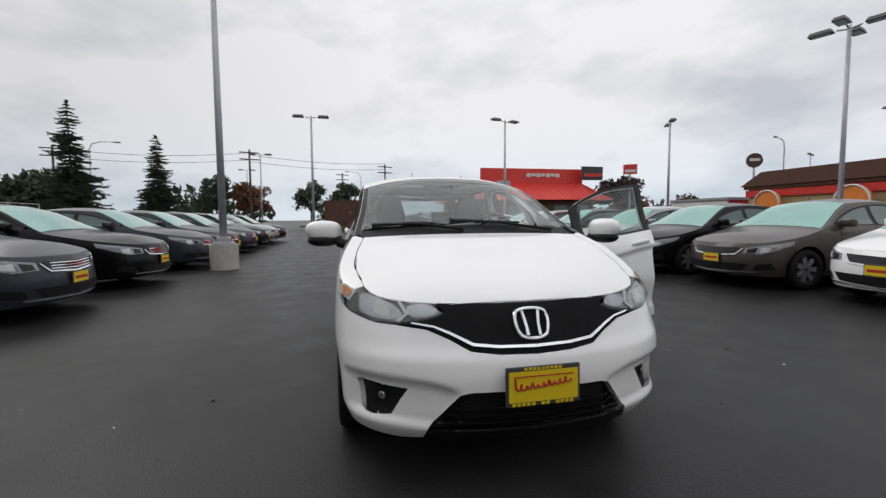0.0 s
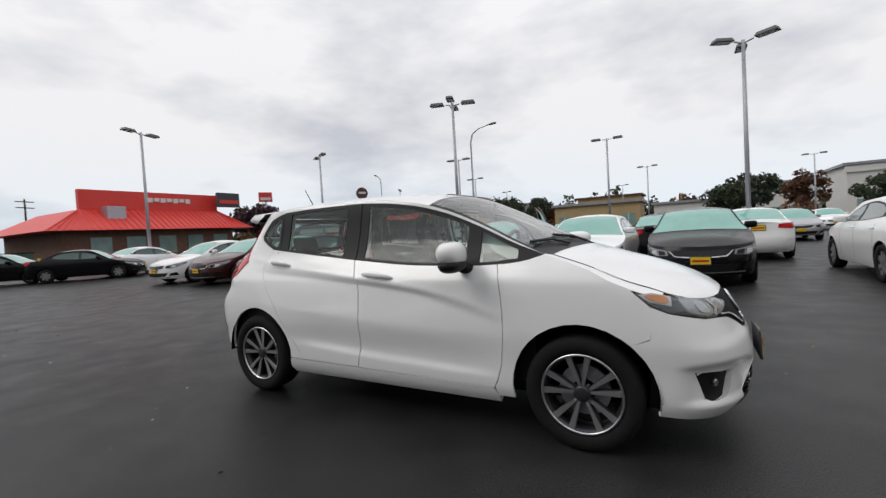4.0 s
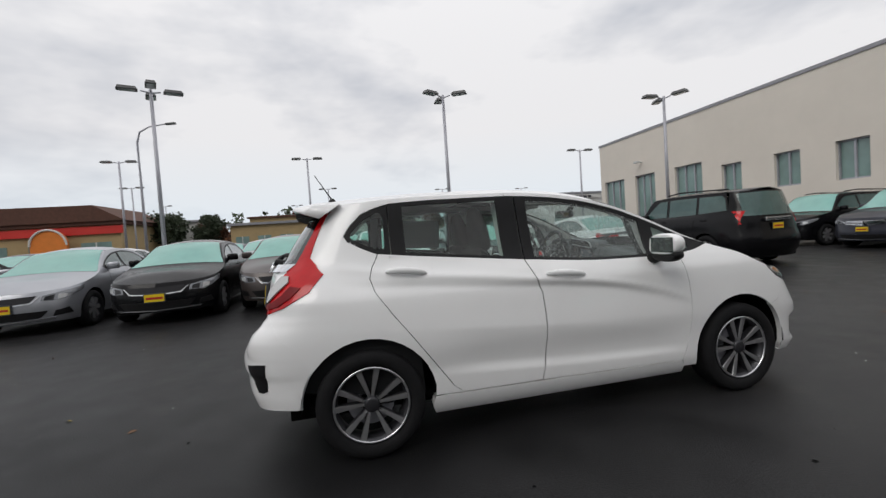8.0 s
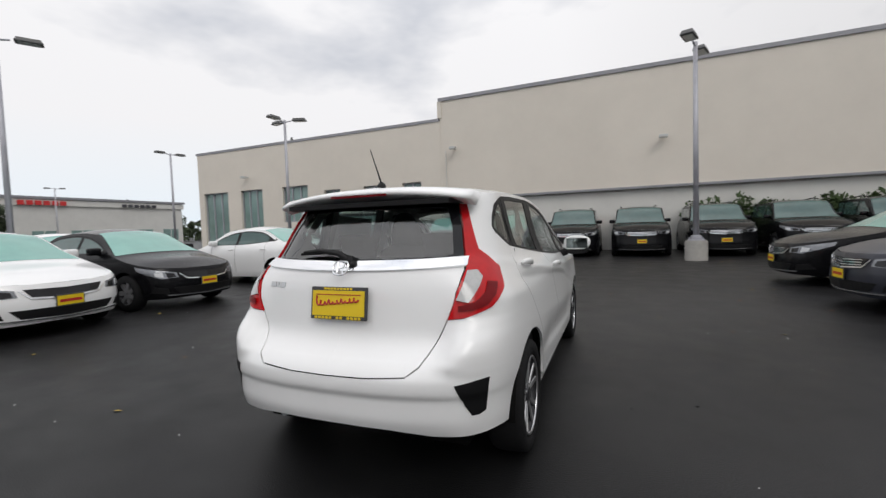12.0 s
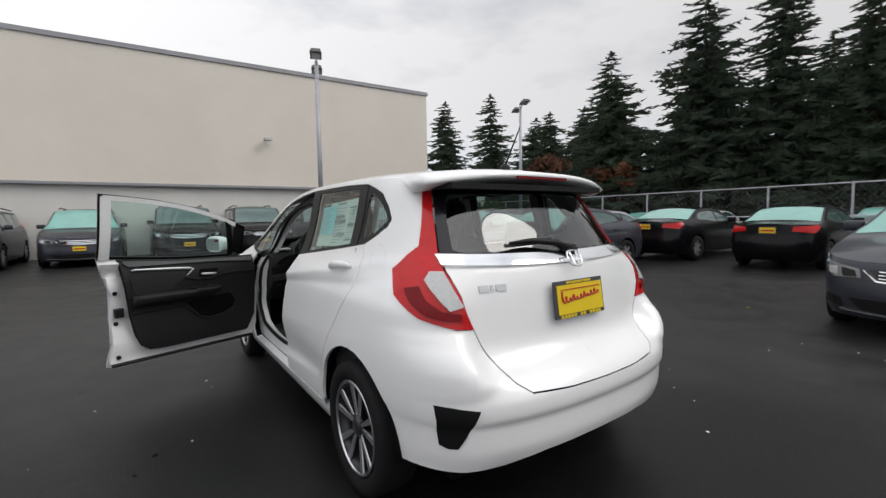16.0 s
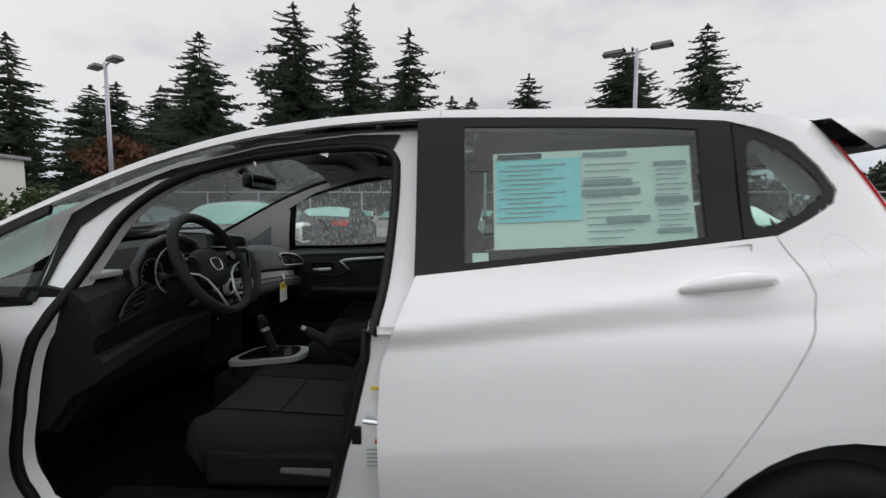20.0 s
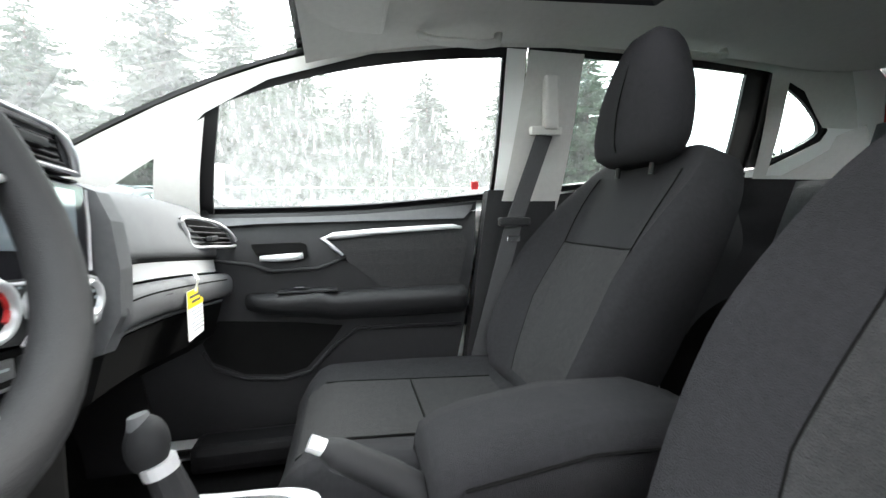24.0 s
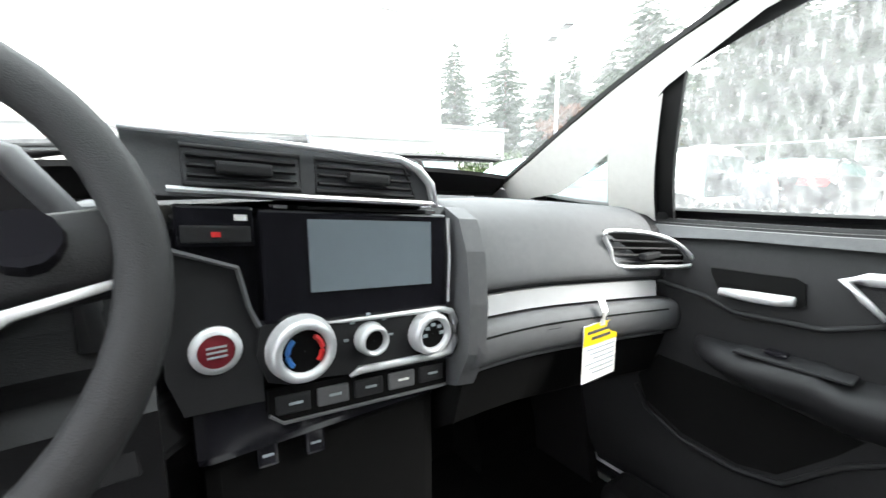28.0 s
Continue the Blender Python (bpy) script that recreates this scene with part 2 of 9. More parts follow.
M["galv"] = mat("galvanised_steel", (0.42, 0.42, 0.46), 0.5, metal=0.35, var=0.12, vscale=3)
M["lamp_head"] = mat("lamp_head_grey", (0.10, 0.10, 0.10), 0.5, var=0.15, vscale=6)
M["lamp_lens"] = mat("lamp_lens", (0.55, 0.56, 0.55), 0.25, var=0.1, vscale=20)
M["siding"] = mat("beige_stucco", (0.73, 0.675, 0.60), 0.85, var=0.05, vscale=0.5, bump=0.15, bscale=40)
M["white_wall"] = mat("white_wall", (0.66, 0.65, 0.62), 0.8, var=0.06, vscale=0.8, bump=0.1, bscale=40)
M["metal_cap"] = mat("grey_metal_cap", (0.30, 0.30, 0.32), 0.5, metal=0.3, var=0.1, vscale=2)
M["bark"] = mat("bark", (0.07, 0.05, 0.035), 0.9, var=0.3, vscale=6, bump=0.5, bscale=20)
M["needles"] = mat("conifer_needles", (0.030, 0.048, 0.026), 0.8, var=0.5, vscale=2.5, per_object=0.25)
M["leaves"] = mat("green_leaves", (0.034, 0.050, 0.022), 0.7, var=0.5, vscale=3, per_object=0.3)
M["leaves_rust"] = mat("autumn_leaves", (0.13, 0.052, 0.022), 0.7, var=0.5, vscale=3, per_object=0.3)
M["leaves_maroon"] = mat("maroon_leaves", (0.045, 0.022, 0.026), 0.7, var=0.5, vscale=3, per_object=0.3)
M["red_roof"] = mat("red_metal_roof", (0.62, 0.035, 0.025), 0.45, var=0.08, vscale=0.6)
M["brick"] = mat("brown_brick", (0.16, 0.085, 0.06), 0.85, var=0.25, vscale=3, bump=0.2, bscale=30)
M["brown_wood"] = mat("brown_fence_wood", (0.10, 0.045, 0.03), 0.85, var=0.25, vscale=3, bump=0.3, bscale=30)
M["tan_wall"] = mat("tan_wall", (0.42, 0.31, 0.16), 0.85, var=0.1, vscale=0.7)
M["orange"] = mat("orange_sign", (0.75, 0.22, 0.03), 0.6, var=0.1, vscale=2)
# opaque shop panes, lightened to teal in place of sky reflections
M["window_sky_far"] = mat("building_glass_sky", (0.20, 0.30, 0.28), 0.12, coat=0.4, var=0.3, vscale=0.6)
M["hedge"] = mat("ivy_leaves", (0.05, 0.085, 0.025), 0.7, var=0.5, vscale=5, per_object=0.2)
M["grass"] = mat("dry_grass", (0.16, 0.15, 0.05), 0.9, var=0.4, vscale=1.5, bump=0.5, bscale=30)
M["seat"] = mat("seat_cloth", (0.019, 0.019, 0.021), 0.95, var=0.18, vscale=120, bump=0.5, bscale=700, spec=0.2)
M["seat_insert"] = mat("seat_insert_cloth", (0.030, 0.030, 0.031), 0.95, var=0.22, vscale=90, bump=0.6, bscale=500, spec=0.2)
M["dash"] = mat("dash_plastic", (0.0135, 0.0138, 0.015), 0.6, spec=0.28, var=0.12, vscale=60, bump=0.25, bscale=900)
M["dash_pad"] = mat("dash_soft_pad", (0.090, 0.092, 0.096), 0.62, spec=0.35, var=0.1, vscale=80, bump=0.25, bscale=900)
M["liner"] = mat("pale_headliner", (0.56, 0.556, 0.53), 0.9, var=0.05, vscale=60, bump=0.15, bscale=600)
M["silver_trim"] = mat("satin_silver_trim", (0.60, 0.61, 0.62), 0.34, metal=0.4, var=0.04, vscale=40)
M["carpet"] = mat("black_carpet", (0.005, 0.005, 0.005), 1.0, var=0.3, vscale=90, bump=0.5, bscale=400, spec=0.1)
M["paper"] = mat("white_paper", (0.78, 0.79, 0.76), 0.7, var=0.05, vscale=20)
M["paper_cyan"] = mat("pale_cyan_print", (0.36, 0.75, 0.82), 0.7, var=0.06, vscale=30)
M["ink"] = mat("printed_ink", (0.05, 0.05, 0.06), 0.7, var=0.1, vscale=30)
M["ink_grey"] = mat("grey_ink", (0.30, 0.34, 0.36), 0.7, var=0.1, vscale=30)
M["red"] = mat("red_plastic", (0.60, 0.03, 0.03), 0.4, var=0.08, vscale=30)
M["belt"] = mat("seat_belt_webbing", (0.045, 0.046, 0.048), 0.8, var=0.15, vscale=200, bump=0.4, bscale=900)
M["screen"] = mat("display_glass", (0.15, 0.18, 0.20), 0.10, coat=0.7, var=0.1, vscale=5)
M["blue"] = mat("blue_mark", (0.03, 0.16, 0.45), 0.5)
# dark green tint stands in for reflected trees and car flank
M["mirror"] = mat("mirror_glass", (0.24, 0.28, 0.275), 0.03, metal=1.0)

# wet asphalt with darker damp stretches, patches and stone grain
def asphalt_mat():
    m = bpy.data.materials.new("damp_asphalt")
    m.use_nodes = True
    nt = m.node_tree
    b = nt.nodes["Principled BSDF"]
    b.inputs["Specular IOR Level"].default_value = 0.20
    tc = nt.nodes.new("ShaderNodeTexCoord")
    big = nt.nodes.new("ShaderNodeTexNoise")
    big.inputs["Scale"].default_value, big.inputs["Detail"].default_value = 0.16, 6
    fine = nt.nodes.new("ShaderNodeTexNoise")
    fine.inputs["Scale"].default_value, fine.inputs["Detail"].default_value = 110, 3
    mid = nt.nodes.new("ShaderNodeTexNoise")
    mid.inputs["Scale"].default_value, mid.inputs["Detail"].default_value = 2.3, 8
    for n in (big, fine, mid):
        nt.links.new(tc.outputs["Object"], n.inputs["Vector"])
    ramp = nt.nodes.new("ShaderNodeValToRGB")
    ramp.color_ramp.elements[0].position, ramp.color_ramp.elements[1].position = 0.42, 0.60
    ramp.color_ramp.elements[0].color = (0.0070, 0.0070, 0.0074, 1)
    ramp.color_ramp.elements[1].color = (0.0200, 0.0198, 0.0205, 1)
    nt.links.new(big.outputs["Fac"], ramp.inputs[0])
    mr = nt.nodes.new("ShaderNodeMapRange")
    mr.inputs[1].default_value, mr.inputs[2].default_value, mr.inputs[3].default_value, mr.inputs[4].default_value = 0.32, 0.68, 0.30, 1.9
    nt.links.new(fine.outputs["Fac"], mr.inputs[0])
    mr2 = nt.nodes.new("ShaderNodeMapRange")
    mr2.inputs[1].default_value, mr2.inputs[2].default_value, mr2.inputs[3].default_value, mr2.inputs[4].default_value = 0.3, 0.7, 0.74, 1.30
    nt.links.new(mid.outputs["Fac"], mr2.inputs[0])
    # long wear streaks left by tyres and run-off
    mp = nt.nodes.new("ShaderNodeMapping")
    mp.inputs["Rotation"].default_value = (0, 0, 0.5)
    mp.inputs["Scale"].default_value = (0.22, 0.6, 1)
    nt.links.new(tc.outputs["Object"], mp.inputs[0])
    st = nt.nodes.new("ShaderNodeTexNoise")
    st.inputs["Scale"].default_value, st.inputs["Detail"].default_value = 1.0, 5
    nt.links.new(mp.outputs[0], st.inputs["Vector"])
    mr3 = nt.nodes.new("ShaderNodeMapRange")
    mr3.inputs[1].default_value, mr3.inputs[2].default_value, mr3.inputs[3].default_value, mr3.inputs[4].default_value = 0.35, 0.65, 0.84, 1.18
    nt.links.new(st.outputs["Fac"], mr3.inputs[0])
    a0 = nt.nodes.new("ShaderNodeMath")
    a0.operation = "MULTIPLY"
    nt.links.new(mr2.outputs[0], a0.inputs[0])
    nt.links.new(mr3.outputs[0], a0.inputs[1])
    a = nt.nodes.new("ShaderNodeMath")
    a.operation = "MULTIPLY"
    nt.links.new(mr.outputs[0], a.inputs[0])
    nt.links.new(a0.outputs[0], a.inputs[1])
    mx = nt.nodes.new("ShaderNodeMix")
    mx.data_type, mx.blend_type = "RGBA", "MULTIPLY"
    mx.inputs[0].default_value = 1
    nt.links.new(ramp.outputs[0], mx.inputs[6])
    nt.links.new(a.outputs[0], mx.inputs[7])
    nt.links.new(mx.outputs[2], b.inputs["Base Color"])
    rr = nt.nodes.new("ShaderNodeMapRange")
    rr.inputs[1].default_value, rr.inputs[2].default_value, rr.inputs[3].default_value, rr.inputs[4].default_value = 0.3, 0.7, 0.36, 0.50
    nt.links.new(mid.outputs["Fac"], rr.inputs[0])
    nt.links.new(rr.outputs[0], b.inputs["Roughness"])
    bp = nt.nodes.new("ShaderNodeBump")
    bp.inputs["Strength"].default_value, bp.inputs["Distance"].default_value = 0.42, 0.006
    nt.links.new(fine.outputs["Fac"], bp.inputs["Height"])
    nt.links.new(bp.outputs[0], b.inputs["Normal"])
    return m


M["asphalt"] = asphalt_mat()
M["leaf_brown"] = mat("brown_leaf", (0.16, 0.075, 0.03), 0.7, var=0.4, vscale=3)
M["leaf_yellow"] = mat("yellow_leaf", (0.42, 0.30, 0.05), 0.7, var=0.3, vscale=3)

# ---- building blocks ----
def part(name, bm, material, parent=None, label="", smooth=False):
    """Links a bmesh as one mesh object, under a thing or a part."""
    me = bpy.data.meshes.new(name)
    bm.normal_update()
    bm.to_mesh(me)
    bm.free()
    me.materials.append(M[material] if isinstance(material, str) else material)
    if smooth:
        for p in me.polygons:
            p.use_smooth = True
    ob = new(name, me)
    if parent is not None:
        ob.parent = parent
    if label:
        ob["label"] = label
    return ob


def thing(name, label, category, group="", kind="", at=None):
    ob = new(name)
    ob.empty_display_size = 0.2
    tagged(ob, label, category, group, kind)
    if at is not None:
        ob.matrix_basis = at
    return ob


def box_into(bm, lo, hi, bevel=0.0):
    x0, y0, z0 = lo
    x1, y1, z1 = hi
    m = Matrix.Translation(((x0 + x1) / 2, (y0 + y1) / 2, (z0 + z1) / 2)) @ Matrix.Diagonal((x1 - x0, y1 - y0, z1 - z0, 1))
    g = bmesh.ops.create_cube(bm, size=1, matrix=m)
    if bevel > 0:
        es = list({e for v in g["verts"] for e in v.link_edges})
        bmesh.ops.bevel(bm, geom=es, offset=bevel, segments=2, affect="EDGES", profile=0.6)
    return bm


def box(lo, hi, bevel=0.0):
    return box_into(bmesh.new(), lo, hi, bevel)


def cyl_into(bm, p0, p1, r0, r1=None, seg=12, caps=True):
    p0, p1 = Vector(p0), Vector(p1)
    d = p1 - p0
    m = Matrix.Translation((p0 + p1) / 2) @ d.to_track_quat("Z", "Y").to_matrix().to_4x4()
    bmesh.ops.create_cone(bm, cap_ends=caps, segments=seg, radius1=r0, radius2=r0 if r1 is None else r1, depth=d.length, matrix=m)
    return bm


def cyl(p0, p1, r0, r1=None, seg=12, caps=True):
    return cyl_into(bmesh.new(), p0, p1, r0, r1, seg, caps)


def tube(pts, r, seg=10, closed=False, flat=1.0):
    """A round bar along points; r is a number or a list."""
    bm = bmesh.new()
    pts = [Vector(p) for p in pts]
    n = len(pts)
    rings = []
    up = Vector((0, 0, 1))
    for i, p in enumerate(pts):
        a = pts[i - 1] if (i > 0 or closed) else p
        b = pts[(i + 1) % n] if (i < n - 1 or closed) else p
        d = (b - a).normalized()
        s = d.cross(up)
        s = s.normalized() if s.length > 1e-4 else Vector((1, 0, 0))
        q = s.cross(d)
        rr = r[i] if isinstance(r, (list, tuple)) else r
        rings.append([bm.verts.new(p + s * math.cos(2 * math.pi * k / seg) * rr + q * math.sin(2 * math.pi * k / seg) * rr * flat) for k in range(seg)])
    m = n if closed else n - 1
    for i in range(m):
        A, B = rings[i], rings[(i + 1) % n]
        for k in range(seg):
            bm.faces.new((A[k], A[(k + 1) % seg], B[(k + 1) % seg], B[k]))
    if not closed:
        bm.faces.new(rings[0][::-1])
        bm.faces.new(rings[-1])
    return bm


def lathe(profile, seg=32, axis="x"):
    """Turns (radius, offset) pairs round an axis."""
    bm = bmesh.new()
    rings = []
    for r, o in profile:
        ring = []
        for k in range(seg):
            a = 2 * math.pi * k / seg
            c, s = math.cos(a) * r, math.sin(a) * r
            ring.append(bm.verts.new((o, c, s) if axis == "x" else ((c, o, s) if axis == "y" else (c, s, o))))
        rings.append(ring)
    for A, B in zip(rings, rings[1:]):
        for k in range(seg):
            bm.faces.new((A[k], A[(k + 1) % seg], B[(k + 1) % seg], B[k]))
    bmesh.ops.recalc_face_normals(bm, faces=bm.faces[:])
    return bm


def prism(poly, fn0, fn1):
    """A solid between two copies of a polygon, placed by fn0 and fn1."""
    bm = bmesh.new()
    a = [bm.verts.new(fn0(*p)) for p in poly]
    b = [bm.verts.new(fn1(*p)) for p in poly]
    bm.faces.new(a)
    bm.faces.new(b[::-1])
    n = len(poly)
    for i in range(n):
        bm.faces.new((a[i], b[i], b[(i + 1) % n], a[(i + 1) % n]))
    bmesh.ops.recalc_face_normals(bm, faces=bm.faces[:])
    return bm


def interp(table, x):
    """Smooth (monotone cubic) value from (x, value) pairs."""
    if x <= table[0][0]:
        return table[0][1]
    if x >= table[-1][0]:
        return table[-1][1]
    for i in range(len(table) - 1):
        x0, y0 = table[i]
        x1, y1 = table[i + 1]
        if x <= x1:
            h = x1 - x0
            d = (y1 - y0) / h
            dp = (y0 - table[i - 1][1]) / (x0 - table[i - 1][0]) if i > 0 else d
            dn = (table[i + 2][1] - y1) / (table[i + 2][0] - x1) if i < len(table) - 2 else d
            m0 = 0.0 if dp * d <= 0 else 2 * dp * d / (dp + d)
            m1 = 0.0 if dn * d <= 0 else 2 * dn * d / (dn + d)
            t = (x - x0) / h
            return (y0 * (2 * t ** 3 - 3 * t * t + 1) + m0 * h * (t ** 3 - 2 * t * t + t) + y1 * (3 * t * t - 2 * t ** 3) + m1 * h * (t ** 3 - t * t))


def smooth_poly(pts, n=6, corners=()):
    """A closed outline rounded through its points (Catmull-Rom); listed corners stay sharp."""
    out = []
    k = len(pts)
    for i in range(k):
        p0, p1, p2, p3 = pts[i - 1], pts[i], pts[(i + 1) % k], pts[(i + 2) % k]
        if i in corners:
            p0 = p1
        if (i + 1) % k in corners:
            p3 = p2
        for j in range(n):
            t = j / n
            out.append(tuple(0.5 * (2 * b + (c - a) * t + (2 * a - 5 * b + 4 * c - d) * t * t + (3 * b - a - 3 * c + d) * t ** 3) for a, b, c, d in zip(p0, p1, p2, p3)))
    return out


def clip_half(poly, axis, v, keep_more):
    out = []
    n = len(poly)
    for i in range(n):
        a, b = poly[i], poly[(i + 1) % n]
        ia = (a[axis] >= v) if keep_more else (a[axis] <= v)
        ib = (b[axis] >= v) if keep_more else (b[axis] <= v)
        if ia:
            out.append(a)
        if ia != ib:
            t = (v - a[axis]) / (b[axis] - a[axis])
            q = [a[0] + (b[0] - a[0]) * t, a[1] + (b[1] - a[1]) * t]
            q[axis] = v
            out.append(tuple(q))
    return out


def sheet(poly, fn, step=(0.06, 0.04), depth=0.0, inward=None, bm=None):
    """A curved panel: the polygon in a surface's own (a, b) plane, cut into cells and laid on fn(a, b).
    depth turns its edge in towards the surface's back, by inward(a, b)."""
    bm = bm or bmesh.new()
    sa, sb = step
    a0, a1 = min(p[0] for p in poly), max(p[0] for p in poly)
    seen = {}

    def vert(p):
        key = (round(p[0], 5), round(p[1], 5))
        if key not in seen:
            seen[key] = bm.verts.new(fn(*p))
        return seen[key]

    i = math.floor(a0 / sa)
    while i * sa < a1:
        col = clip_half(clip_half(poly, 0, i * sa, True), 0, (i + 1) * sa, False)
        i += 1
        if len(col) < 3:
            continue
        b0, b1 = min(p[1] for p in col), max(p[1] for p in col)
        j = math.floor(b0 / sb)
        while j * sb < b1:
            cell = clip_half(clip_half(col, 1, j * sb, True), 1, (j + 1) * sb, False)
            j += 1
            vs = []
            for p in cell:
                v = vert(p)
                if not vs or (v is not vs[-1] and v is not vs[0]):
                    if v not in vs:
                        vs.append(v)
            if len(vs) >= 3:
                try:
                    bm.faces.new(vs)
                except ValueError:
                    pass
    if depth:
        n = len(poly)
        rim = []
        for k in range(n):
            p, q = poly[k], poly[(k + 1) % n]
            m = max(1, int(max(abs(q[0] - p[0]) / sa, abs(q[1] - p[1]) / sb)))
            for t in range(m):
                rim.append((p[0] + (q[0] - p[0]) * t / m, p[1] + (q[1] - p[1]) * t / m))
        tops = [bm.verts.new(fn(*p)) for p in rim]
        ins = [bm.verts.new(Vector(fn(*p)) + Vector(inward(*p)) * depth) for p in rim]
        for k in range(len(rim)):
            l = (k + 1) % len(rim)
            try:
                bm.faces.new((tops[k], tops[l], ins[l], ins[k]))
            except ValueError:
                pass
    return bm


# ---- car bodies ----
class Body:
    """A car's skin: a wrap round its sides, nose and tail over (u, z), and a top over (x, y). The nose points to -y."""

    def __init__(self, plan, width, nose, tail, edge, crown, nose_from, tail_from, crease=None, power=2.4, tail_rise=0.0, ledge=False):
        self.width, self.nose, self.tail, self.edge, self.crown = width, nose, tail, edge, crown
        self.nose_from, self.tail_from, self.crease, self.power, self.tail_rise = nose_from, tail_from, crease, power, tail_rise
        self.ledge = ledge
        pts = []
        for i in range(len(plan) - 1):
            p0, p1, p2, p3 = plan[max(i - 1, 0)], plan[i], plan[i + 1], plan[min(i + 2, len(plan) - 1)]
            for k in range(10):
                t = k / 10
                pts.append(tuple(0.5 * (2 * b + (c - a) * t + (2 * a - 5 * b + 4 * c - d) * t * t + (3 * b - a - 3 * c + d) * t ** 3) for a, b, c, d in zip(p0, p1, p2, p3)))
        pts.append(plan[-1])
        self.us, self.xs, self.ys = [0.0], [pts[0][0]], [pts[0][1]]
        for a, b in zip(pts, pts[1:]):
            self.us.append(self.us[-1] + math.dist(a, b))
            self.xs.append(b[0])
            self.ys.append(b[1])
        self.total = self.us[-1]
        self.top = None
        rim = [self.wrap(self.total * k / 300, self.edge_z(self.total * k / 300)) for k in range(301)]
        self.ty, self.tx, self.tz = [], [], []
        for p in rim:
            if not self.ty or p[1] > self.ty[-1] + 1e-5:
                self.ty.append(p[1])
                self.tx.append(p[0])
                self.tz.append(p[2])

    def ref(self, u):
        u = min(max(u, 0.0), self.total)
        return float(np.interp(u, self.us, self.xs)), float(np.interp(u, self.us, self.ys))

    def edge_z(self, u):
        return interp(self.edge, self.ref(u)[1])

    def wrap(self, u, z, side=1):
        rx, ry = self.ref(u)
        w = interp(self.width, z)
        if self.crease:
            w += self.crease(ry, z)
        f = max(0.0, min(1.0, (self.nose_from - ry) / (self.nose_from - self.ys[0])))
        t = max(0.0, min(1.0, (ry - self.tail_from) / (self.ys[-1] - self.tail_from)))
        f = f * f * (3 - 2 * f)
        t = t * t * (3 - 2 * t)
        zt = z
        if self.tail_rise and t > 0:
            k = max(0.0, min(1.0, (rx - 0.50) / 0.16)) * max(0.0, min(1.0, (0.92 - z) / 0.12)) * max(0.0, min(1.0, (z - 0.58) / 0.06))
            zt = z - self.tail_rise * k * k * (3 - 2 * k)
        inset = 0.0
        if self.ledge and f > 0.3 and z < 0.56:
            zl = interp([(0.33, 0.420), (0.45, 0.435), (0.60, 0.448), (0.80, 0.458)], rx)
            h = interp([(0.33, 0.012), (0.50, 0.045), (0.70, 0.046), (0.80, 0.034)], rx)
            inset = interp([(-0.165, 0.0), (-0.125, 0.026), (0.0, 0.032), (h, 0.0)], z - zl) * max(0.0, min(1.0, (rx - 0.34) / 0.06)) * max(0.0, min(1.0, (0.815 - rx) / 0.04))
        ease = 1.0
        if self.tail_rise and t > 0:
            q = max(0.0, min(1.0, (rx - 0.50) / 0.18))
            ease = 1 - 0.28 * q * q * (3 - 2 * q) * max(0.0, min(1.0, (1.10 - z) / 0.2))
        return Vector((side * (rx * w - 0.6 * inset), ry + interp(self.nose, z) * f - interp(self.tail, zt) * t * ease + inset, z))

    def u_y(self, y, z):
        lo, hi = 0.0, self.total
        for _ in range(26):
            mid = (lo + hi) / 2
            if self.wrap(mid, z)[1] < y:
                lo = mid
            else:
                hi = mid
        return (lo + hi) / 2

    def u_x(self, x, z, rear):
        lo, hi = (self.total * 0.72, self.total) if rear else (0.0, self.total * 0.28)
        for _ in range(26):
            mid = (lo + hi) / 2
            if (self.wrap(mid, z)[0] > x) == rear:
                lo = mid
            else:
                hi = mid
        return (lo + hi) / 2

    def uz(self, kind, a, z):
        if kind == "s":
            return (self.u_y(a, z), z)
        return (self.u_x(a, z, kind == "r"), z)

    def outward(self, u, z, side=1):
        a = self.wrap(u + 0.01, z, side) - self.wrap(u - 0.01, z, side)
        b = self.wrap(u, z + 0.01, side) - self.wrap(u, z - 0.01, side)
        n = a.cross(b)
        if n.length < 1e-9:
            return Vector((side, 0, 0))
        n.normalize()
        c = self.wrap(u, z, side) - Vector((0, self.wrap(u, z, side)[1] * 0.6, z))
        return n if n.dot(c) > 0 else -n

    def deck(self, x, y):
        """Height of hood, windscreen, roof and tail at (x, y)."""
        xe = float(np.interp(y, self.ty, self.tx))
        ze = float(np.interp(y, self.ty, self.tz))
        zc = max(interp(self.crown, y), ze)
        s = min(abs(x) / max(xe, 1e-3), 1.0)
        return Vector((x, y, zc - (zc - ze) * s ** self.power))

    def deck_s(self, s, y):
        return self.deck(s * float(np.interp(y, self.ty, self.tx)), y)

    def skin(self, poly, side=1, step=(0.06, 0.04), lift=0.0, depth=0.012, bm=None):
        """A panel on the wrap from (u, z) points."""
        def fn(u, z):
            p = self.wrap(u, z, side)
            return p + self.outward(u, z, side) * lift if lift else p
        return sheet(poly, fn, step, depth, lambda u, z: -self.outward(u, z, side), bm)

    def lid(self, poly, step=(0.06, 0.06), lift=0.0, depth=0.012, bm=None):
        """A panel on the deck from (s, y) points, s running from -1 to 1 across."""
        return sheet(poly, lambda s, y: self.deck_s(s, y) + Vector((0, 0, lift)), step, depth, lambda s, y: (0, 0, -1), bm)


def mirrored(bm):
    """The same panel on the other side."""
    b = bm.copy()
    bmesh.ops.scale(b, vec=(-1, 1, 1), verts=b.verts[:])
    bmesh.ops.reverse_faces(b, faces=b.faces[:])
    return b


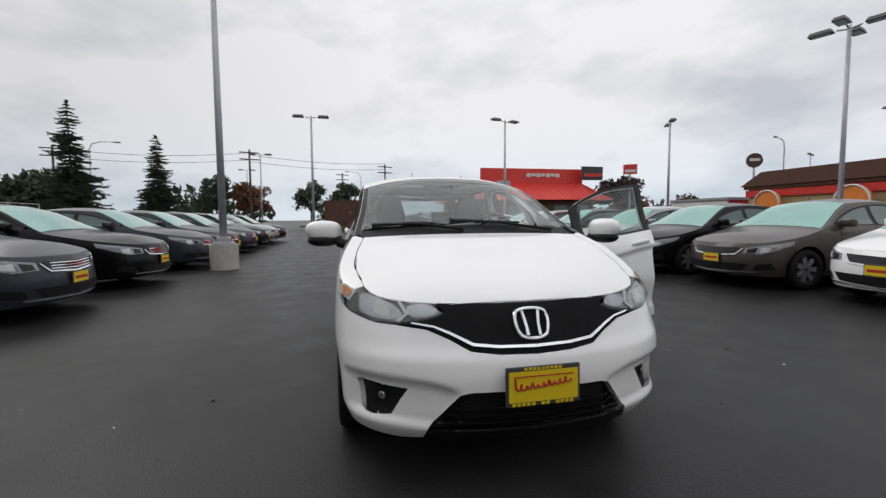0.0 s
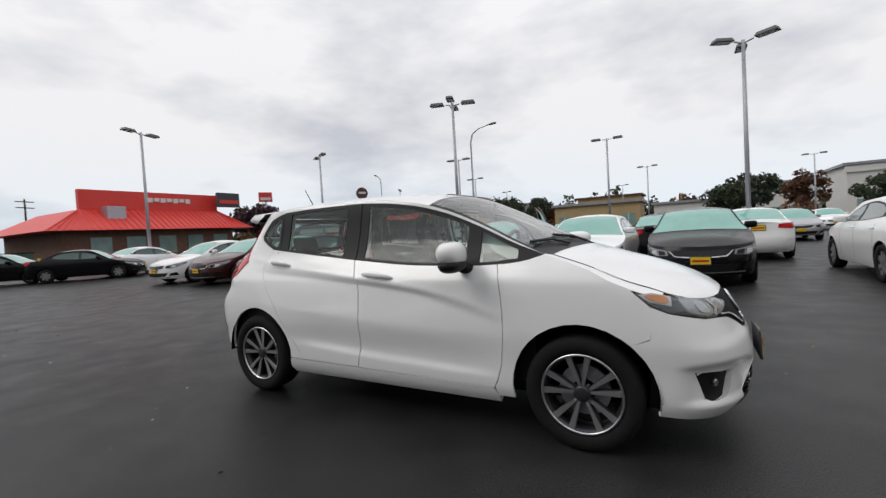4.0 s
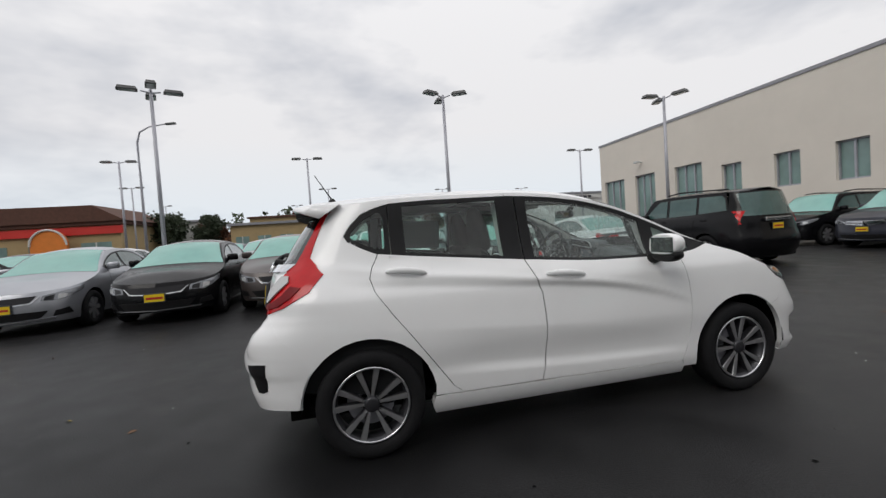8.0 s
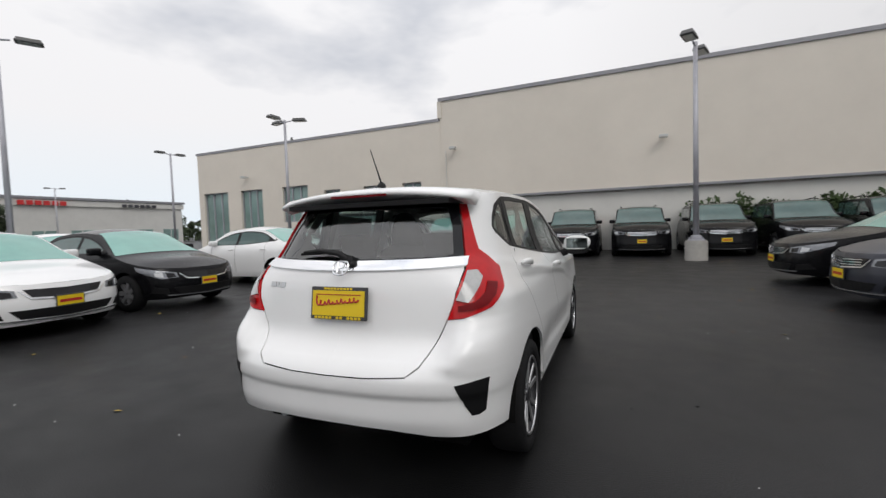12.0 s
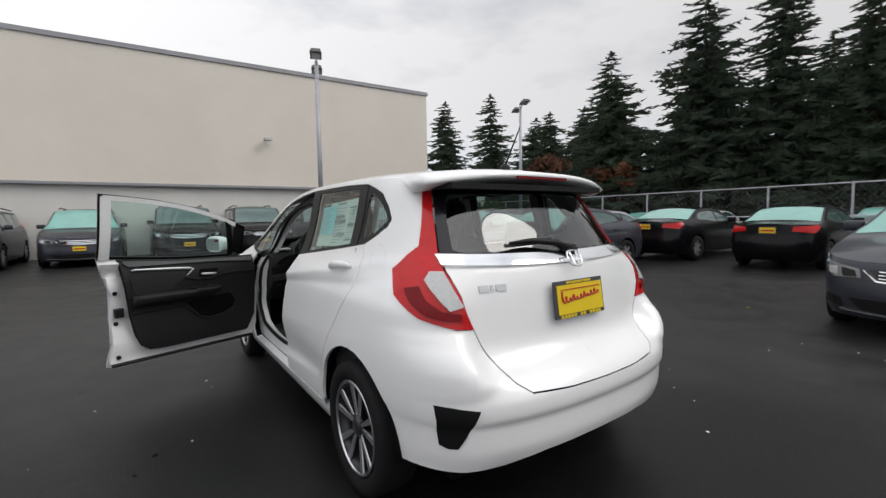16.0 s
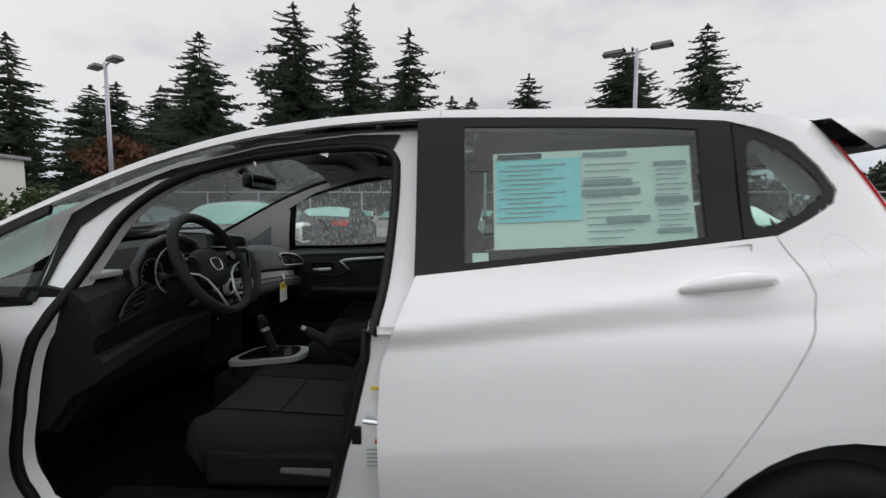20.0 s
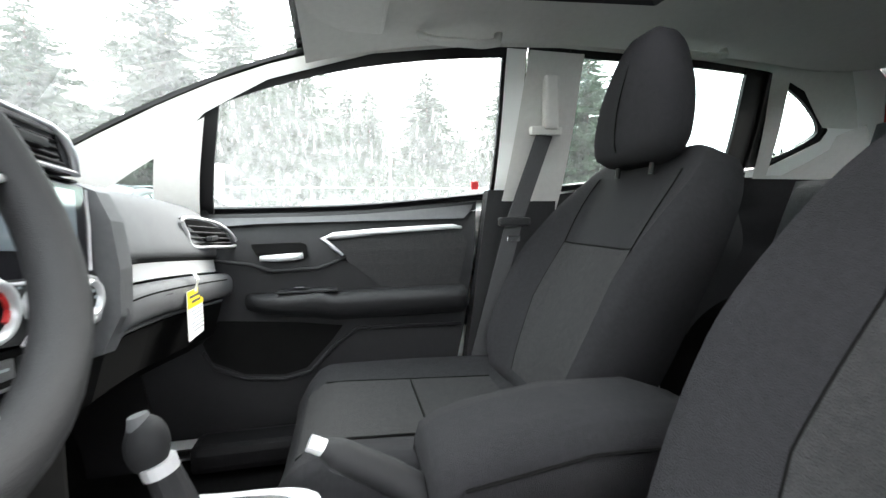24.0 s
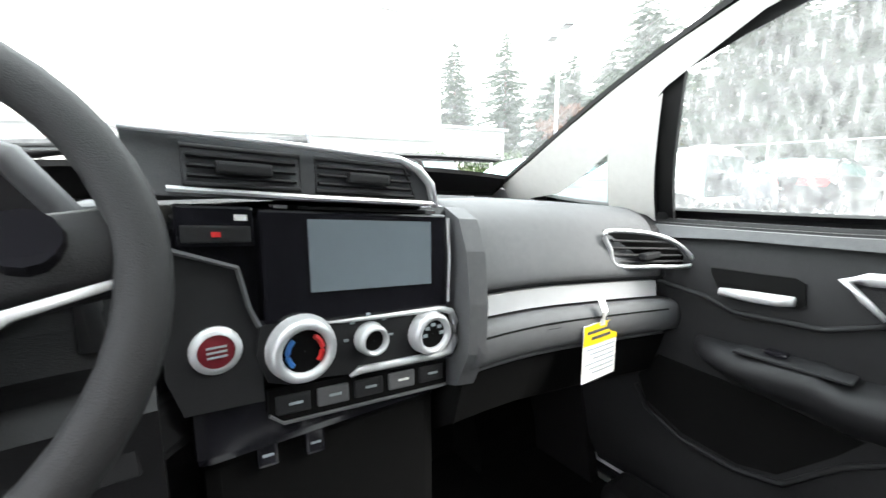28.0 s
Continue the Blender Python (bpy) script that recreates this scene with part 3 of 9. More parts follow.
def faces_out(bm, centre=(0, 0, 0.7)):
    """Turn faces away from the middle of the body."""
    c = Vector(centre)
    bm.normal_update()
    for f in bm.faces:
        if f.normal.dot(f.calc_center_median() - c) < 0:
            f.normal_flip()
    return bm

# ---- the lot ----
bm = bmesh.new()
bmesh.ops.create_grid(bm, x_segments=40, y_segments=40, size=900)
ground = tagged(part("ground", bm, "asphalt"), "dark damp asphalt of a car lot with pale worn patches", "ground", kind="structure")

WALL = math.atan2(-1.45, 36.9)
W0 = Vector((-11.35, -16.75, 0))


def along(d, out=0.0, z=0.0):
    """A point d metres along the dealership wall from its corner, out metres in front of it."""
    c, s = math.cos(WALL), math.sin(WALL)
    return Vector((W0.x + c * d - s * out, W0.y + s * d + c * out, z))


def wall_box(d0, d1, o0, o1, z0, z1, bm=None):
    bm = bm or bmesh.new()
    g = box_into(bmesh.new(), (d0, o0, z0), (d1, o1, z1))
    m = Matrix.Translation(W0) @ Matrix.Rotation(WALL, 4, "Z")
    bmesh.ops.transform(g, matrix=m, verts=g.verts[:])
    me = bpy.data.meshes.new("tmp")
    g.to_mesh(me)
    g.free()
    bm.from_mesh(me)
    bpy.data.meshes.remove(me)
    return bm


store = thing("dealership_building", "long beige stucco showroom building with grey metal roof cap", "building", kind="structure")
part("wall", wall_box(0, 18.5, -14, 0, 2.75, 7.75), "siding", store)
part("wall", wall_box(0.15, 18.5, -13.9, -0.18, 0, 2.75), "white_wall", store, "white painted lower wall")
# the lower wing, pierced by its windows
WINS = [(19.7, 20.85, 2.22, 3.73), (22.2, 23.35, 2.25, 3.73), (25.0, 26.15, 2.25, 3.70), (27.4, 29.4, 1.9, 4.10), (31.1, 33.0, 0.1, 4.10), (34.2, 36.5, 0.5, 4.10)]
d = 18.5
for a, b, z0, z1 in WINS:
    part("wall", wall_box(d, a, -0.35, 0.02, 0, 6.75), "siding", store)
    part("wall", wall_box(a, b, -0.35, 0.02, 0, z0), "siding", store)
    part("wall", wall_box(a, b, -0.35, 0.02, z1, 6.75), "siding", store)
    d = b
part("wall", wall_box(d, 37.0, -0.35, 0.02, 0, 6.75), "siding", store)
part("wall", wall_box(36.65, 37.0, -14, -0.35, 0, 6.75), "siding", store)
part("wall", wall_box(18.5, 36.65, -14, -13.7, 0, 6.75), "siding", store)
part("roof", wall_box(18.5, 37.0, -14, -0.4, 6.5, 6.7), "metal_cap", store)
part("roof_cap", wall_box(-0.06, 18.56, -0.25, 0.06, 7.75, 7.92), "metal_cap", store, "grey metal parapet cap")
part("roof_cap", wall_box(-0.06, 0.2, -14.05, -0.25, 7.75, 7.92), "metal_cap", store, "grey metal parapet cap")
part("roof_cap", wall_box(18.56, 37.06, -0.25, 0.06, 6.75, 6.9), "metal_cap", store, "grey metal parapet cap")
part("roof_cap", wall_box(18.4, 18.62, -0.3, 0.05, 6.9, 7.75), "siding", store)
# shadow line of the overhanging wall, built as a dark strip
part("flashing", wall_box(-0.02, 18.5, 0.0, 0.05, 2.66, 2.76), "metal_cap", store, "dark strip drawn for the shadow line over the lower wall")
for a, b, z0, z1 in WINS:
    win = part("window", wall_box(a + 0.05, b - 0.05, -0.22, -0.20, z0 + 0.05, z1 - 0.05), "window_sky_far", store, "dark greenish shop window")
    n = 3 if b - a > 1.7 else 2
    for k in range(n + 1):
        x = a + (b - a) * k / n
        part("mullion", wall_box(max(a, x - 0.035), min(b, x + 0.035), -0.24, -0.12, z0, z1), "galv", win)
    for z in (z0, z1 - 0.06):
        part("mullion", wall_box(a + 0.036, b - 0.036, -0.24, -0.13, z, z + 0.06), "galv", win)
for d, z in ((8.2, 4.75), (17.7, 5.25), (32.3, 4.9)):
    p = along(d, 0.0, z)
    fx = thing("wall_light", "small grey wall-mounted floodlight on the beige wall", "lamp", "wall lights")
    part("bracket", cyl(p, p + Vector((0, 0.28, 0.02)), 0.03), "metal_cap", fx)
    part("head", box(p + Vector((-0.16, 0.2, -0.06)), p + Vector((0.16, 0.5, 0.06)), 0.02), "lamp_lens", fx)
part("pipe", cyl(along(18.2, 0.04, 2.7), along(18.2, 0.04, 5.2), 0.025), "white_wall", store)

annex = thing("annex_building", "low white annex wall beyond the showroom", "building", kind="structure")
part("wall", box((-17.5, -21.0, 0), (-11.5, -19.2, 3.6)), "white_wall", annex)
part("roof", box((-17.7, -21.1, 3.6), (-11.45, -19.05, 3.75)), "metal_cap", annex)


def leaf_blob(bm, centre, size, count, leaf, rng, flat=1.0):
    """Loose leaf cards scattered through an uneven lump."""
    for _ in range(count):
        v = Vector((rng.gauss(0, 1), rng.gauss(0, 1), rng.gauss(0, 1)))
        v.normalize()
        r = rng.random() ** 0.4
        p = Vector(centre) + Vector((v.x * size[0], v.y * size[1], v.z * size[2])) * r
        t = Euler((rng.random() * 6.3, rng.random() * 6.3, rng.random() * 6.3)).to_matrix()
        s = leaf * (0.6 + 0.8 * rng.random())
        a, b, c = t @ Vector((s, 0, 0)), t @ Vector((0, s * 0.6, 0)), t @ Vector((0, 0, s * 0.25))
        bm.faces.new([bm.verts.new(p + q) for q in (-a, -b + c, a, b + c)])


rng = random.Random(4)
bm = bmesh.new()
for k in range(60):
    d = rng.uniform(-5.5, 7.2)
    h = 1.25 + 0.6 * max(0, math.sin(d * 1.3 + 1)) * rng.random()
    leaf_blob(bm, along(d, -0.12 if d < 0 else 0.1, 1.05 + 0.45 * rng.random()), (0.5, 0.18, h * 0.55), 120, 0.09, rng)
hedge = tagged(part("hedge", bm, "hedge"), "ragged green ivy hedge growing along the white wall", "hedge", kind="stuff")


# ---- lamp posts ----
def lamp_post(name, at, height, heads, base=True, arm=0.55, turn=0.0, label=""):
    lp = thing(name, label or "tall galvanised parking lot lamp post with flat heads", "lamp post", "lot lamp posts", at=pose(at[0], at[1], 0, 0, 0, turn))
    z0 = 0.0
    if base:
        bm = cyl((0, 0, 0), (0, 0, 0.60), 0.31, 0.31, 28)
        bmesh.ops.bevel(bm, geom=[e for e in bm.edges if e.verts[0].co.z > 0.5 and e.verts[1].co.z > 0.5], offset=0.03, segments=2, affect="EDGES")
        part("footing", bm, "concrete", lp, "round concrete footing")
        z0 = 0.60
        part("base_plate", box((-0.2, -0.2, 0.6), (0.2, 0.2, 0.64), 0.01), "galv", lp)
        part("shroud", box((-0.13, -0.13, 0.64), (0.13, 0.13, 0.76), 0.02), "galv", lp)
        for k in range(4):
            a = math.pi / 4 + k * math.pi / 2
            part("bolt", cyl((0.22 * math.cos(a), 0.22 * math.sin(a), 0.635), (0.22 * math.cos(a), 0.22 * math.sin(a), 0.70), 0.018, seg=8), "galv", lp)
    part("pole", cyl((0, 0, z0), (0, 0, height), 0.085, 0.06, 16), "galv", lp, smooth=True)
    for k, a in enumerate(heads):
        a = radians(a)
        c, s = math.cos(a), math.sin(a)
        part("arm", cyl((0, 0, height - 0.12), (c * arm * 0.6, s * arm * 0.6, height - 0.06), 0.03, seg=8), "galv", lp)
        bm = box((-0.34, -0.18, -0.07), (0.34, 0.18, 0.07), 0.03)
        bmesh.ops.scale(bm, vec=(0.86, 0.82, 1), verts=[v for v in bm.verts if v.co.z > 0])
        m = Matrix.Translation((c * (arm + 0.2), s * (arm + 0.2), height - 0.02)) @ Matrix.Rotation(a, 4, "Z")
        bmesh.ops.transform(bm, matrix=m, verts=bm.verts[:])
        h = part("head", bm, "lamp_head", lp)
        bm = box((-0.26, -0.13, -0.085), (0.26, 0.13, -0.068), 0.005)
        bmesh.ops.transform(bm, matrix=m, verts=bm.verts[:])
        part("lens", bm, "lamp_lens", h)
    return lp


lamp_post("lamp_post", (-3.62, 7.3), 7.4, (0, 180))
lamp_post("lamp_post", (9.3, 23.2), 7.45, (20, 200))
lamp_post("lamp_post", (15.7, 7.9), 7.45, (20, 110, 200, 290))
lamp_post("lamp_post", (30.4, 3.1), 7.4, (90, 270))
lamp_post("lamp_post", (19.3, 20.4), 7.1, (60, 240))
lamp_post("lamp_post", (-2.85, 24.7), 7.55, (0, 180))
lamp_post("lamp_post", (15.8, -3.7), 7.4, (0, 120, 240))
lamp_post("lamp_post", (14.1, -13.9), 6.9, (-20, 90, 200))
lamp_post("lamp_post", (31.0, 15.5), 7.6, (90, 270))
lamp_post("lamp_post", (28.0, -18.0), 7.15, (90, 270))
lamp_post("lamp_post", (-3.53, -11.4), 6.5, (70, 250), label="tall galvanised lamp post on a round concrete footing before the showroom")
lamp_post("lamp_post", (-13.7, -12.1), 6.55, (60, 240))
lamp_post("lamp_post", (-13.3, 6.4), 6.7, (60, 240))
lamp_post("lamp_post", (-21.0, 1.9), 5.2, ())
for x, y, h, a in ((44, 20, 7.5, 80), (52, 2, 7.6, 80), (58, -14, 7.6, 80), (70, 26, 8, 60), (47, 33, 7.6, 30), (80, 8, 8, 70), (66, -30, 8, 70), (-9, 42, 7.6, 0), (-14, 60, 8, 10)):
    lamp_post("lamp_post", (x, y), h, (a, a + 180), base=False)
for x, y, h, a in ((31.6, 14.5, 10.0, 250), (52, 40, 10.5, 200), (-30, 55, 10.5, 20), (2, 85, 10.5, 180)):
    st = thing("street_lamp", "tall grey street lamp with a curved arm", "street lamp", "street lamps", at=pose(x, y, 0, 0, 0, a))
    part("pole", tube([(0, 0, 0), (0, 0, h * 0.5), (0, 0, h - 1.0), (0.25, 0, h - 0.3), (1.0, 0, h), (2.4, 0, h + 0.1)], [0.1, 0.09, 0.07, 0.06, 0.05, 0.04], 8), "galv", st, smooth=True)
    part("head", box((2.3, -0.12, h), (3.0, 0.12, h + 0.14), 0.04), "lamp_head", st)


# ---- trees ----
def conifer(at, height, radius, seed, mat_name="needles", bare=0.06):
    rg = random.Random(seed)
    tr = thing("conifer_tree", "tall dark green fir tree with ragged drooping boughs", "tree", "fir trees", at=pose(at[0], at[1], 0))
    part("trunk", cyl((0, 0, 0), (0, 0, height * 0.98), 0.018 * height, 0.02, 10), "bark", tr)
    bm = bmesh.new()
    z = height * bare
    lean = rg.uniform(0, 6)
    while z < height * 0.985:
        f = (z - height * bare) / (height * (1 - bare))
        r = radius * (1 - f) ** 0.72 * (0.8 + 0.42 * rg.random()) * min(1.0, 0.75 + 1.6 * f) + 0.15
        n = int(6 + 8 * (1 - f))
        for k in range(n):
            if rg.random() < 0.20:
                continue
            a = 2 * math.pi * (k + rg.random() * 0.8) / n + lean
            rr = r * (0.45 + 0.75 * rg.random() ** 0.8)
            d = Vector((math.cos(a), math.sin(a), 0))
            side = Vector((-d.y, d.x, 0))
            droop = rr * (0.12 + 0.34 * rg.random())
            m = 12
            for j in range(m):                       # sprays along the bough
                q0 = (j + rg.random() * 0.6) / m * 0.95 + 0.05
                for sgn in (-1, 1):
                    p = d * rr * q0 + Vector((0, 0, z - droop * q0 ** 1.3 + rr * 0.16 * q0 ** 3))
                    ln = rr * (0.07 + 0.15 * (1 - q0)) * (0.5 + 1.0 * rg.random()) + 0.09
                    tip = p + d * ln * (0.5 + 0.6 * rg.random()) + side * sgn * ln * (0.45 + 0.6 * rg.random()) - Vector((0, 0, ln * rg.uniform(-0.35, 0.9)))
                    w = side * sgn * ln * 0.10 + d * ln * 0.20
                    bm.faces.new([bm.verts.new(q) for q in (p - w * 0.4, p + w, tip + Vector((0, 0, 0.02)), p - w * 0.3 - Vector((0, 0, ln * 0.42)))])
        z += height * 0.021 * (0.7 + 0.7 * rg.random())
    leaf_blob(bm, (0, 0, height * 0.985), (0.12, 0.12, height * 0.02), 30, 0.12, rg)
    part("crown", bm, mat_name, tr)
    return tr


def broadleaf(at, height, radius, seed, mat_name="leaves", label="leafy roadside tree with a rounded uneven crown"):
    rg = random.Random(seed)
    tr = thing("broadleaf_tree", label, "tree", "roadside trees", at=pose(at[0], at[1], 0))
    part("trunk", tube([(0, 0, 0), (0.1, 0.05, height * 0.25), (0.05, -0.05, height * 0.5), (0, 0.1, height * 0.8)], [0.022 * height, 0.018 * height, 0.012 * height, 0.01], 8), "bark", tr)
    for k in range(5):
        a = k * 1.26 + rg.random()
        part("limb", tube([(0.05, 0, height * 0.3), (math.cos(a) * radius * 0.4, math.sin(a) * radius * 0.4, height * 0.5), (math.cos(a) * radius * 0.75, math.sin(a) * radius * 0.75, height * 0.68)], [0.010 * height, 0.006 * height, 0.01], 6), "bark", tr)
    bm = bmesh.new()
    for k in range(26):
        a, b = rg.random() * 6.28, rg.random()
        q = radius * 0.75 * rg.random() ** 0.5
        c = (math.cos(a) * q, math.sin(a) * q, height * (0.38 + 0.52 * b * (1 - 0.35 * q / radius)))
        s = radius * rg.uniform(0.25, 0.42)
        leaf_blob(bm, c, (s, s, s * 0.75), 90, radius * 0.075, rg)
    part("crown", bm, mat_name, tr)
    return tr


FIRS = [(-30, -18.2, 14.3, 5.6), (-31.2, -11.7, 16.8, 6.0), (-33, -3.3, 15.6, 5.4), (-32, -7.4, 17.0, 5.0), (-35, -22, 12.8, 5), (-37, -26, 12.5, 5.2), (-33, -29, 11.5, 5), (-30, -24.5, 10.8, 4.8),
        (-34, 1.6, 10.5, 3.8), (-36, 6.5, 13.0, 5.2), (-31, 12.5, 13.2, 5.6), (-29.5, 17.6, 14.2, 4.8), (-36, 21, 9.5, 3.6), (-37, 15.5, 15.5, 5.6), (-38, -14, 15, 6), (-40, -7, 14, 6), (-41, 10.5, 9, 4), (-44, 24, 12, 5), (-39, 0, 12, 5), (-24.5, -33.5, 13.0, 4.4), (-21.8, -35.5, 10.8, 4.0), (-28.0, -30.5, 13.6, 4.2)]
for k, (x, y, h, r) in enumerate(FIRS):
    conifer((x, y), h, r, 11 + k)
for k, (x, y, h, r) in enumerate(((-24, 40, 11.5, 2.6), (-20, 47, 10, 2.2), (36, -40, 13, 3.4))):
    conifer((x, y), h, r, 51 + k)
for k, (x, y, h, r, mt) in enumerate(((-27.5, -23.0, 7.2, 2.4, "leaves_rust"), (-29, -17, 6.2, 2.2, "leaves_rust"), (-6, 62, 7.5, 2.4, "leaves"), (-1, 64, 7.5, 2.6, "leaves"), (-17, 56, 7.5, 2.6, "leaves"), (-13, 58, 7, 2.6, "leaves_rust"),
                                      (-29, 44, 6.5, 3.5, "leaves"), (-34, 36, 6.5, 3, "leaves"), (34, 47, 7, 3.4, "leaves_maroon"), (66, 19, 7.0, 2.6, "leaves"), (56, 22, 6.5, 2.8, "leaves"),
                                      (62, -6, 6, 2.6, "leaves"), (60, -20, 6, 2.8, "leaves"), (72, -10, 8, 3.6, "leaves"), (62, -14, 7, 2.4, "leaves_rust"), (70, 20, 5.8, 2.7, "leaves_rust"), (80, 30, 8, 4, "leaves"), (76, 46, 8, 4, "leaves"))):
    broadleaf((x, y), h, r, 71 + k, mt)
# dark understory behind the fence
bm = bmesh.new()
rg = random.Random(8)
for k in range(150):
    y = rg.uniform(-30, 26)
    leaf_blob(bm, (-30.5 - rg.random() * 5, y, rg.uniform(0.8, 3.4)), (1.6, 1.6, 1.4), 190, 0.16, rg)
tagged(part("understory", bm, "needles"), "dark tangled shrubs under the fir trees", "shrubs", kind="stuff")
# far woods round the horizon, higher on the rise to the east
bm = bmesh.new()
rg = random.Random(9)
for k in range(150):
    a = rg.random() * 2 * math.pi
    r = rg.uniform(95, 140)
    h = rg.uniform(2.0, 5.0) * (1.9 if math.pi * 0.55 < a < math.pi * 1.45 else 0.9)
    leaf_blob(bm, (math.cos(a) * r, math.sin(a) * r, h * 0.5), (5, 5, h * 0.55), 60, 0.9, rg)
tagged(part("far_woods", bm, "leaves"), "distant line of dark trees round the horizon", "woods", kind="stuff")
bm = bmesh.new()
for k in range(170):
    a = rg.uniform(-0.75, 1.15)
    r = rg.uniform(92, 135)
    h = rg.uniform(3.0, 6.5) * (1.25 if a < 0.35 else 0.8) * (0.7 + 0.3 * math.sin(a * 9))
    w = rg.uniform(2.0, 4.0)
    for q in range(3):
        leaf_blob(bm, (math.cos(a) * r + rg.uniform(-2, 2), math.sin(a) * r + rg.uniform(-2, 2), h * (0.3 + 0.32 * q)), (w * (1.1 - 0.25 * q), w * (1.1 - 0.25 * q), h * 0.3), 34, 0.55, rg)
tagged(part("hillside_woods", bm, "leaves"), "mixed trees on a low rise beyond the shops", "woods", kind="stuff")
bm = bmesh.new()
for k in range(26):
    a = rg.uniform(-0.7, 1.1)
    r = rg.uniform(84, 96)
    leaf_blob(bm, (math.cos(a) * r, math.sin(a) * r, rg.uniform(1.5, 4.5)), (2.2, 2.2, 2.0), 110, 0.4, rg)
tagged(part("autumn_shrubs", bm, "leaves_rust"), "rust coloured autumn shrubs below the hillside woods", "shrubs", kind="stuff")

# ---- fence and barrier before the firs ----
fence = thing("chain_link_fence", "grey chain link fence with steel posts above a pale concrete barrier", "fence", kind="structure")
bm = bmesh.new()
for k in range(21):
    y = -26 + k * 3.0
    part("post", cyl((-23.0, y, 0), (-23.0, y, 2.5), 0.045, seg=8), "galv", fence)
for z in (1.05, 2.45):
    part("rail", cyl((-23.0, -26, z), (-23.0, 34, z), 0.03, seg=6), "galv", fence)
bm = bmesh.new()
for k in range(240):
    y = -26 + k * 0.25
    for sgn in (-1, 1):
        y2 = y + sgn * 1.4
        if -26.5 < y2 < 34.5:
            cyl_into(bm, (-23.0, y, 1.05), (-23.0, y2, 2.45), 0.0014, seg=3, caps=False)
part("mesh", bm, "galv", fence, "woven wire mesh")
barrier = thing("concrete_barrier", "pale concrete road barrier along the lot edge", "barrier", kind="structure")
for k in range(20):
    y = -24 + k * 2.8
    bm = prism([(-0.3, 0), (0.3, 0), (0.24, 0.25), (0.12, 0.45), (0.1, 0.85), (-0.1, 0.85), (-0.12, 0.45), (-0.24, 0.25)], lambda a, b: (-21.5 + a, y, b), lambda a, b: (-21.5 + a, y + 2.74, b))
    part("block", bm, "concrete", barrier)

# ---- the red-roofed restaurant across the lot ----
rest = thing("restaurant", "single storey brick restaurant with a bright red metal roof", "building", kind="structure")
RX0, RX1, RY0, RY1 = 11.5, 29.0, 43.2, 56
part("wall", box((RX0 + 1, RY0, 0), (RX1 - 1, RY1, 3.2)), "brick", rest, "brown brick wall")
bm = bmesh.new()
vs = [bm.verts.new(v) for v in ((RX0 - 0.6, RY0 - 1.6, 3.2), (RX1 + 0.6, RY0 - 1.6, 3.2), (RX1 + 0.6, RY1, 3.2), (RX0 - 0.6, RY1, 3.2), (RX0 + 3, RY0 + 1.6, 5.2), (RX1 - 1.6, RY0 + 1.6, 5.2), (RX1 - 1.6, RY1 - 2, 5.2), (RX0 + 3, RY1 - 2, 5.2))]
for f in ((0, 1, 5, 4), (1, 2, 6, 5), (2, 3, 7, 6), (3, 0, 4, 7), (4, 5, 6, 7), (3, 2, 1, 0)):
    bm.faces.new([vs[i] for i in f])
roof = part("roof", bm, "red_roof", rest, "ribbed red metal roof")
for k in range(36):
    x = RX0 - 0.4 + k * 0.52
    if x < RX1 + 0.5:
        q = min(1, max(0, (x - RX0) / 3)) if x < RX0 + 3 else 1
        part("seam", cyl((x, RY0 - 1.6, 3.24), (max(x, RX0 + 3) if x < RX0 + 3 else min(x, RX1 - 1.6), RY0 + 1.6 * 1.0, 5.24), 0.04, seg=5), "red_roof", roof)
part("parapet", box((RX0 + 3, RY0 + 1.6, 5.2), (RX1 - 1.6, RY0 + 2.1, 7.0)), "red_roof", rest, "red fascia band")
for k in range(7):
    part("sign_bar", box((RX0 + 8.6 + k * 0.62, RY0 + 1.5, 6.0 + 0.1 * (k % 2)), (RX0 + 9.1 + k * 0.62, RY0 + 1.59, 6.45)), "white_wall", rest)
part("sign_panel", box((RX1 - 2.4, RY0 + 0.2, 5.6), (RX1 + 0.3, RY0 + 0.5, 7.2)), "ink", rest, "black and red sign panel")
part("sign_bar", box((RX1 - 2.2, RY0 + 0.12, 6.0), (RX1 + 0.1, RY0 + 0.19, 6.4)), "red_roof", rest)
part("vent_box", box((RX0 + 4.5, RY0 + 0.1, 4.2), (RX0 + 6.0, RY0 + 1.2, 5.4), 0.05), "galv", rest, "grey roof vent box")
for k in range(5):
    a = RX0 + 3 + k * 2.8
    w = part("window", box((a, RY0 - 0.06, 1.0), (a + 1.6, RY0 + 0.05, 2.6)), "window_sky_far", rest)
    part("frame", box((a - 0.06, RY0 - 0.1, 0.9), (a + 1.66, RY0 - 0.061, 1.0)), "tan_wall", w)
for k in range(6):
    bl = thing("bollard", "short yellow painted steel bollard", "bollard", "bollards", at=pose(8.5 + k * 1.8, 41.0, 0))
    part("post", cyl((0, 0, 0), (0, 0, 1.1), 0.09), "yellow", bl)

enc = thing("timber_enclosure", "dark brown timber screen fence round a yard", "fence", kind="structure")
for k in range(14):
    part("board", box((-3.0 + k * 0.42, 41.9, 0), (-3.0 + 0.38 + k * 0.42, 41.97, 3.1)), "brown_wood", enc)
part("rail", box((-3.0, 42.0, 2.2), (-3.0 + 14 * 0.42, 42.1, 2.35)), "brown_wood", enc)
rg = random.Random(3)
bm = bmesh.new()
for k in range(10):
    leaf_blob(bm, (-3.4 + k * 0.6, 43.3, 1.75), (0.6, 0.6, 1.75), 190, 0.14, rg)
